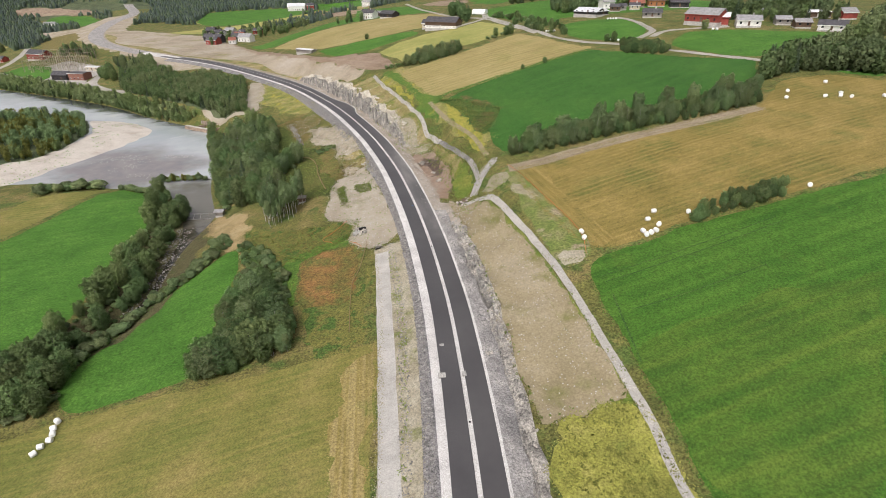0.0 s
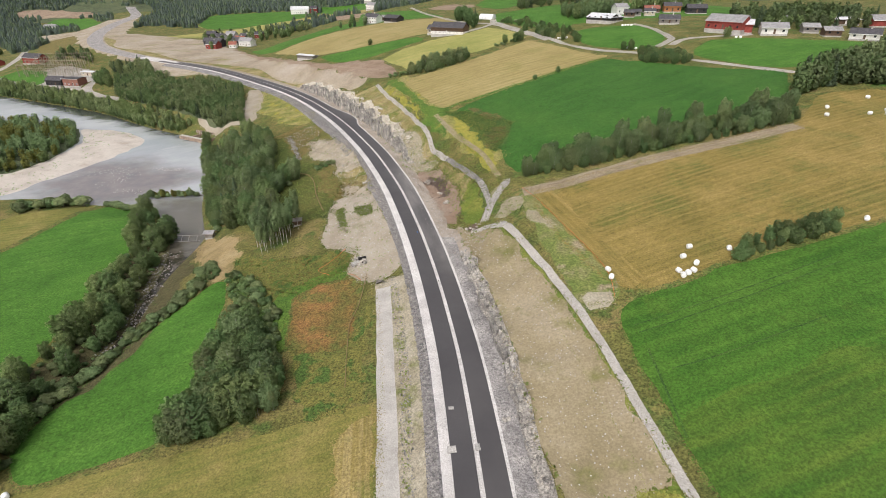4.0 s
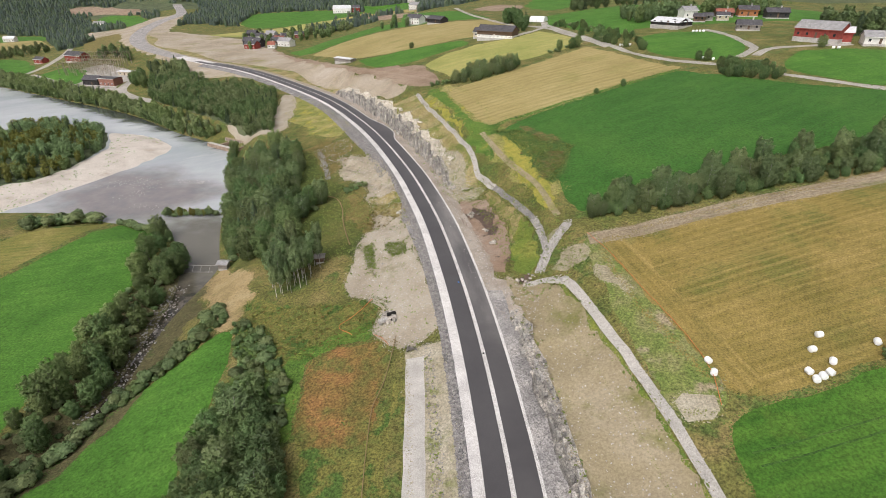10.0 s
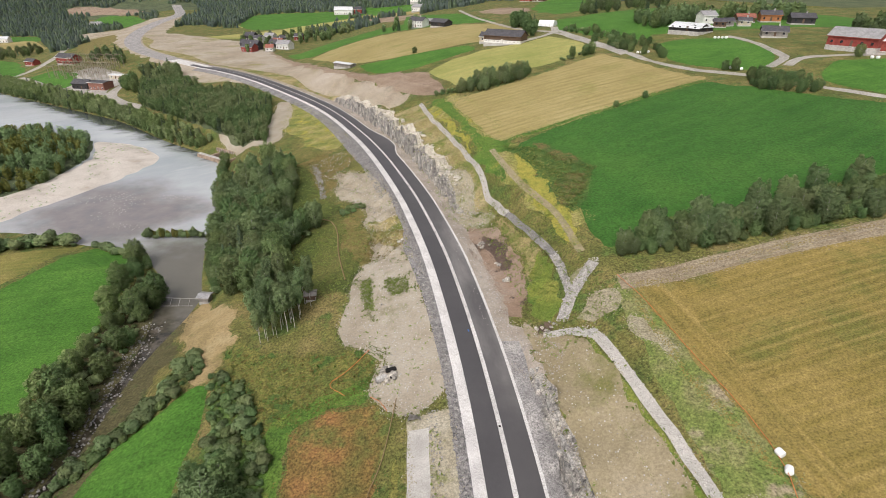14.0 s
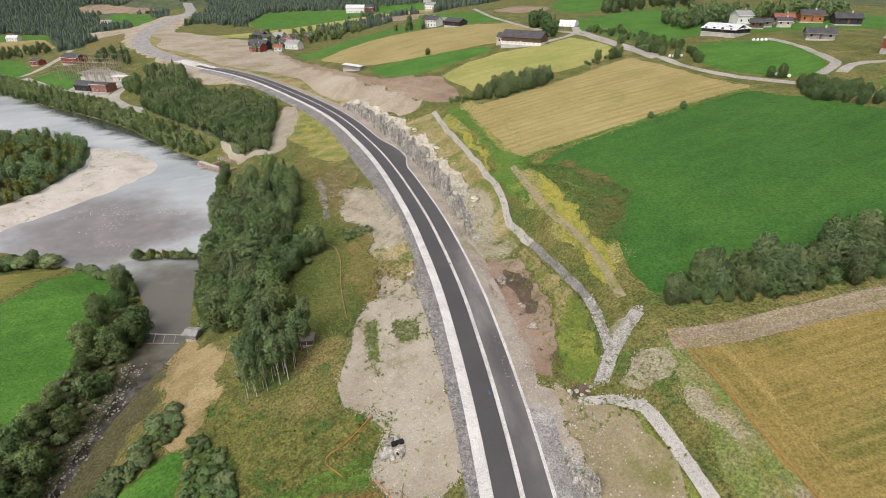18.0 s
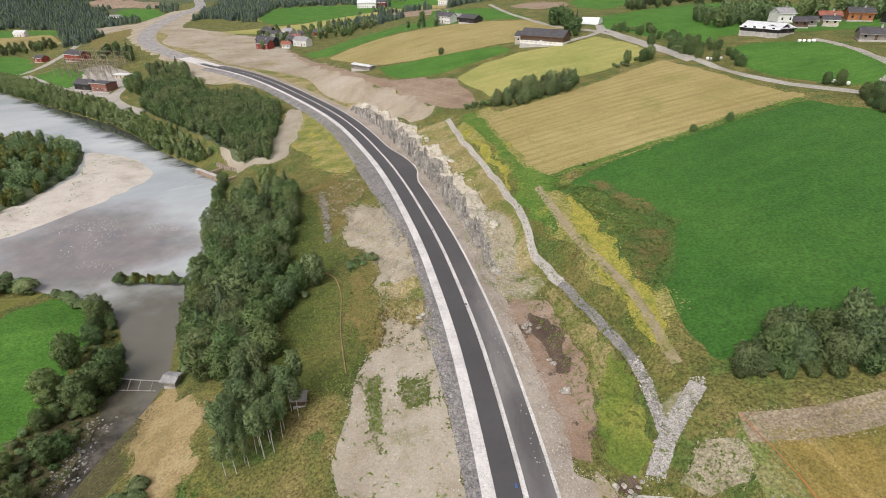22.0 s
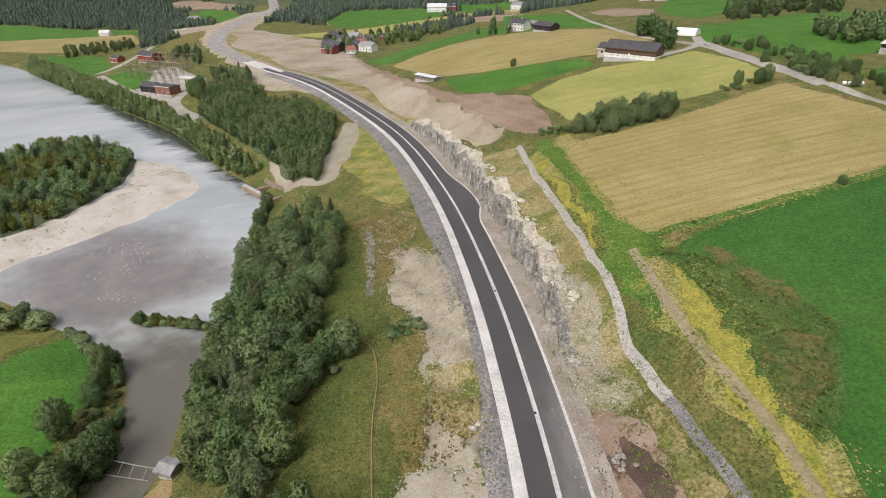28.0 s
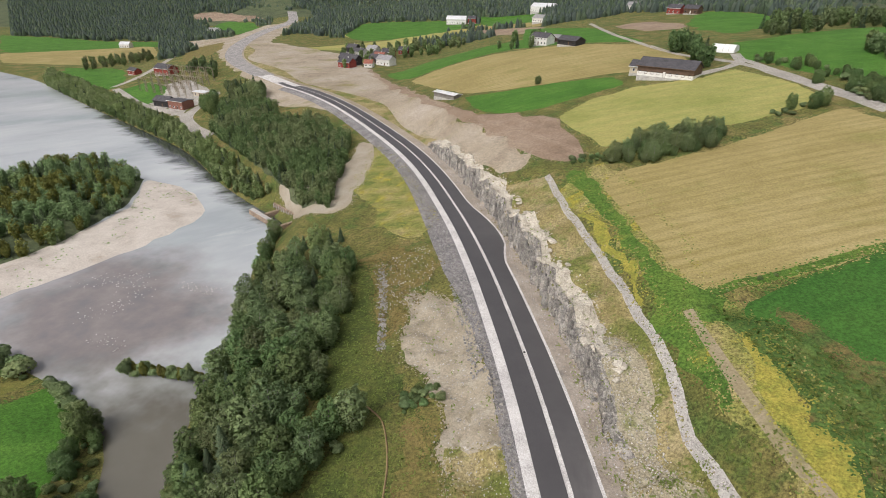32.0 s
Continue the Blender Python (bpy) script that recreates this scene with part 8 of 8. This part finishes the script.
def along_road(count, a, b, y0, y1, seed):
    rng = np.random.RandomState(seed)
    y = rng.uniform(y0, y1, count)
    k = np.abs(AXIS[None, :, 1] - y[:, None]).argmin(1)
    o = rng.uniform(a, b, count)
    return list(zip(AXIS[k, 0] + AXIS_T[k, 1] * o + (y - AXIS[k, 1]) * AXIS_T[k, 0] / AXIS_T[k, 1], y - AXIS_T[k, 0] * o))


def along_line(line, count, width, seed):
    rng = np.random.RandomState(seed)
    q = spline(line, 0.5)
    k = rng.randint(0, len(q), count)
    return [tuple(p) for p in q[k] + rng.uniform(-width / 2, width / 2, (count, 2))]


STONE_MIX = material("mixed_stones", [(0.14, 0.135, 0.13), (0.24, 0.23, 0.22), (0.36, 0.34, 0.32)], 0.7, 0.2, 0.5)
PALE_MIX = material("pale_stones", [(0.3, 0.285, 0.265), (0.4, 0.38, 0.355), (0.52, 0.49, 0.46)], 0.8, 0.2, 0.4)
stones("embankment_stones", along_road(2600, -7.3, -5.7, 42, 200, 1) + along_road(1800, -9.6, -5.7, 200, 300, 21), 0.16, 0.5, STONE_MIX, "grey crushed stones on the embankment slope", 1)
stones("ditch_stones", along_road(1200, 5.2, 8.0, 42, 130, 17), 0.08, 0.34, STONE_MIX, "loose grey stones in the gravel ditch", 12)
stones("ditch_stones", along_road(600, 5.2, 8.0, 130, 320, 2), 0.06, 0.26, PALE_MIX, "loose pale stones in the gravel ditch", 2)
stones("slope_stones", scatter("bare_slope", 900, 3) + scatter("soil_ditch", 500, 15), 0.06, 0.26, PALE_MIX, "small pale stones strewn over the bare slope", 3)
stones("path_stones", along_line(PLAN["path_low"], 4200, 1.4, 4), 0.09, 0.22, PALE_MIX, "pale crushed stones on the narrow path", 4)
stones("path_stones", along_line(PLAN["path_up"][:6], 2000, 1.2, 16), 0.1, 0.32, PALE_MIX, "pale stones filling the ditch path", 11)
stones("path_stones", along_line(PLAN["path_up"][5:], 500, 1.0, 5), 0.1, 0.26, STONE_MIX, "grey stones lining the ditch path", 5)
stones("path_stones", along_line(PLAN["path_arm"], 900, 2.0, 6) + along_line(PLAN["path_up"][7:], 500, 1.3, 18), 0.12, 0.32, PALE_MIX, "pale crushed stones in the ditch arm", 13)
stones("river_stones", [(x + 1.5 * math.sin(i * 3.1), y + 1.5 * math.cos(i * 2.3)) for i, (x, y) in enumerate(along_line([(-150, 224), (-140, 228), (-133, 219), (-137, 210)], 150, 7, 7) + along_line([(-127, 203.5), (-119.5, 202.5)], 40, 2, 8) + along_line([(-125.7, 229.2), (-114.1, 228.7)], 60, 0.8, 9))], 0.12, 0.4, PALE_MIX, "pale stones breaking the shallow river", 7)
stones("stone_row", along_line([(-67.6, 232.0), (-62.5, 220.7), (-58.9, 211.0), (-56.1, 204)], 330, 1.6, 10), 0.15, 0.55, STONE_MIX, "tumbled row of pale field stones in grass", 8)
stones("verge_rubble", scatter("rubble", 380, 19), 0.08, 0.32, PALE_MIX, "pale rubble scattered among brown weeds", 14)
stones("stream_stones", along_line([(-75.2, 104), (-76.6, 118), (-78.4, 130), (-80.6, 142), (-83, 152)], 420, 4.5, 20), 0.12, 0.5, STONE_MIX, "dark stones in the muddy stream bed", 15)
stones("sand_stones", scatter("sand_pad", 1500, 11) + scatter("sand_bluff", 1100, 12) + scatter("sand_slope", 700, 13), 0.05, 0.24, PALE_MIX, "small stones strewn on bare sand", 9)
stones("sand_stones", along_road(700, -11.0, -9.0, 42, 121, 14), 0.06, 0.3, STONE_MIX, "small stones strewn beside the track", 10)


def tufts(name, spots, lo, hi, mat, label, seed, blades=3):
    """Grass and weed tufts: a few upright blades each, joined."""
    rng = np.random.RandomState(seed)
    spots = np.array(spots)
    d = from_road(spots[:, 0], spots[:, 1])[0]
    spots = spots[(d < -7.5) | (d > 5.5)]
    z = np.array([ground_at(x, y) for x, y in spots])
    c = np.repeat(np.column_stack([spots, z]), blades, 0)
    n = len(c)
    c[:, :2] += rng.normal(0, 0.22, (n, 2))
    s = rng.uniform(lo, hi, n)
    c[:, 2] += s * rng.uniform(0.1, 0.9, n)
    up = rng.normal(0, 0.5, (n, 3)) + np.array([0, 0, 1])
    up /= np.linalg.norm(up, axis=1)[:, None]
    u = np.cross(up, rng.normal(size=(n, 3)))
    u /= np.linalg.norm(u, axis=1)[:, None]
    w = np.cross(up, u) * s[:, None]
    u = u * s[:, None]
    v = np.stack([c - u - w * 0.25, c + u * 0.2 - w * 0.4, c + u + w * 0.2, c - u * 0.3 + w * 0.45], 1)
    soft = np.repeat(up * 0.4 + np.array([0, 0, 1]), 4, 0)
    me = crown_mesh(name, v.reshape(-1, 3), np.arange(n * 4).reshape(-1, 4), soft / np.linalg.norm(soft, axis=1)[:, None], mat)
    tagged(new(name, me), label, "weeds", kind="stuff")


WEED_GREEN = leaf_material("weeds_green", (0.16, 0.2, 0.05), (0.19, 0.225, 0.065), (0.22, 0.245, 0.08))
WEED_YELLOW = leaf_material("weeds_yellow", (0.19, 0.2, 0.05), (0.25, 0.25, 0.065), (0.3, 0.285, 0.085))
WEED_RUST = leaf_material("weeds_rust", (0.15, 0.14, 0.045), (0.21, 0.15, 0.055), (0.27, 0.175, 0.075))


def edges_of(names, gap, spread, seed):
    """Places strewn along the outlines of zones, where their growth runs into one another."""
    rng = np.random.RandomState(seed)
    out = []
    for name, q, _, _ in ZONES:
        if name in names:
            p = np.vstack([q, q[:1]])
            for a, b in zip(p[:-1], p[1:]):
                for _ in range(max(1, int(np.linalg.norm(b - a) / gap))):
                    out.append(tuple(a + (b - a) * rng.rand() + rng.normal(0, spread, 2)))
    return [v for v in out if -130 < v[0] < 110 and 35 < v[1] < 290]


tufts("weeds", scatter("weeds_left", 500, 23) + scatter("weeds_margin", 900, 22), 0.12, 0.36, WEED_GREEN, "tall green weeds on the banks", 21)
tufts("weeds", scatter("slope_meadow", 1600, 24), 0.1, 0.3, WEED_GREEN, "green grass tufts on the slope", 24)
tufts("weeds", scatter("grass_yellow", 500, 27), 0.12, 0.32, WEED_YELLOW, "yellow flowering weeds and tall grass", 26)
tufts("weeds", scatter("weeds_brown", 150, 30) + scatter("weeds_brown_far", 400, 31) + scatter("weeds_left", 300, 32), 0.12, 0.34, WEED_RUST, "rust-brown withered weeds", 29)
tufts("weeds", scatter("sand_pad", 120, 33) + scatter("weed_a", 300, 44) + scatter("weed_b", 300, 45) + scatter("dry_slope", 700, 47) + scatter("sand_bluff", 150, 34) + along_road(140, -11.0, -9.4, 50, 118, 35) + along_road(1500, 11, 24, 128, 180, 37), 0.1, 0.32, WEED_GREEN, "sparse weeds on bare ground", 33)
tufts("weeds", edges_of(("sand_pad", "sand_bluff", "sand_slope", "sand_weeds"), 0.8, 0.5, 41), 0.12, 0.38, WEED_GREEN, "weeds creeping over bare edges", 41)
tufts("bar_tufts", [(x, y) for x, y in scatter("sand_bar", 420, 40) if noise.noise(Vector((x * 0.09, y * 0.09, 2))) > -0.05 and x < -163], 0.18, 0.42, LEAF_DARK, "dark tufts scattered on the gravel bar", 40, 4)


# where one kind of ground runs into the next its edge is ragged, not a line
def ragged_edges():
    rng = np.random.RandomState(90)
    hard = ("water", "road_base", "rock_cut", "rock_cutting", "gravel_road", "hillside", "island", "sand_bar", "wood_floor")
    for name, q, mat, label in ZONES:
        if name in hard or name.startswith(("lane", "gravel_path", "ditch_path", "ditch_arm", "wheel", "access", "plain", "far_p", "clearing", "quarry", "hill_")):
            continue
        p = np.vstack([q, q[:1]])
        step = np.diff(p, axis=0)
        length = np.hypot(step[:, 0], step[:, 1])
        mid = (p[:-1] + p[1:]) / 2
        ok = (mid[:, 0] > -280) & (mid[:, 0] < 210) & (mid[:, 1] > 36) & (mid[:, 1] < 520)
        far = np.clip(np.hypot(mid[:, 0], mid[:, 1] - 60) / 110, 0.8, 4)
        count = rng.poisson(np.where(ok, length * 9 / far, 0))
        k = np.repeat(np.arange(len(count)), count)
        if not len(k):
            continue
        c = p[k] + step[k] * rng.rand(len(k))[:, None]
        reach = 0.16 if "path" in name or name in ("embankment", "ditch", "access_track") else 0.5
        out = np.stack([step[k, 1], -step[k, 0]], 1) / np.maximum(length[k], 1e-6)[:, None]
        c = c + out * (rng.normal(0, reach, len(k)) * np.minimum(far[k], 1.6))[:, None]
        d = from_road(c[:, 0], c[:, 1])[0]
        keep = ((d < np.where(c[:, 1] < 425, -6.2, 0)) | (d > 4.6))
        if name in ("embankment", "ditch", "rock_ledge"):
            keep &= (d < -6.4) | (d > 5.2)
        keep &= ~edge_distance(c[:, 0], c[:, 1], RIVER)[1]
        c, f = c[keep], far[k][keep]
        n = len(c)
        if not n:
            continue
        hits = [GROUND["tree"].ray_cast(Vector((x, y, 400)), Vector((0, 0, -1))) for x, y in c]
        up = np.array([h[1] if h[1] else (0, 0, 1) for h in hits])
        c = np.column_stack([c, [h[0].z if h[0] else 0 for h in hits]]) + up * rng.uniform(0.03, 0.07, n)[:, None]
        u = np.cross(up, rng.normal(size=(n, 3)))
        u /= np.linalg.norm(u, axis=1)[:, None]
        w = np.cross(up, u)
        s = (rng.uniform(0.06, 0.2, n) * np.minimum(f, 1.7) * (0.4 if reach < 0.5 else 1))[:, None]
        u, w = u * s, w * s
        v = np.stack([c - u - w * 0.3, c + u * 0.1 - w * 0.7, c + u + w * 0.1, c + u * 0.3 + w * 0.6, c - u * 0.6 + w * 0.5], 1)
        soft = np.repeat(up, 5, 0)
        me = crown_mesh("edge_growth", v.reshape(-1, 3), np.arange(n * 5).reshape(-1, 5), soft, mat)
        tagged(new("edge_growth", me), "ragged edge of " + label, "ground", kind="stuff")


ragged_edges()
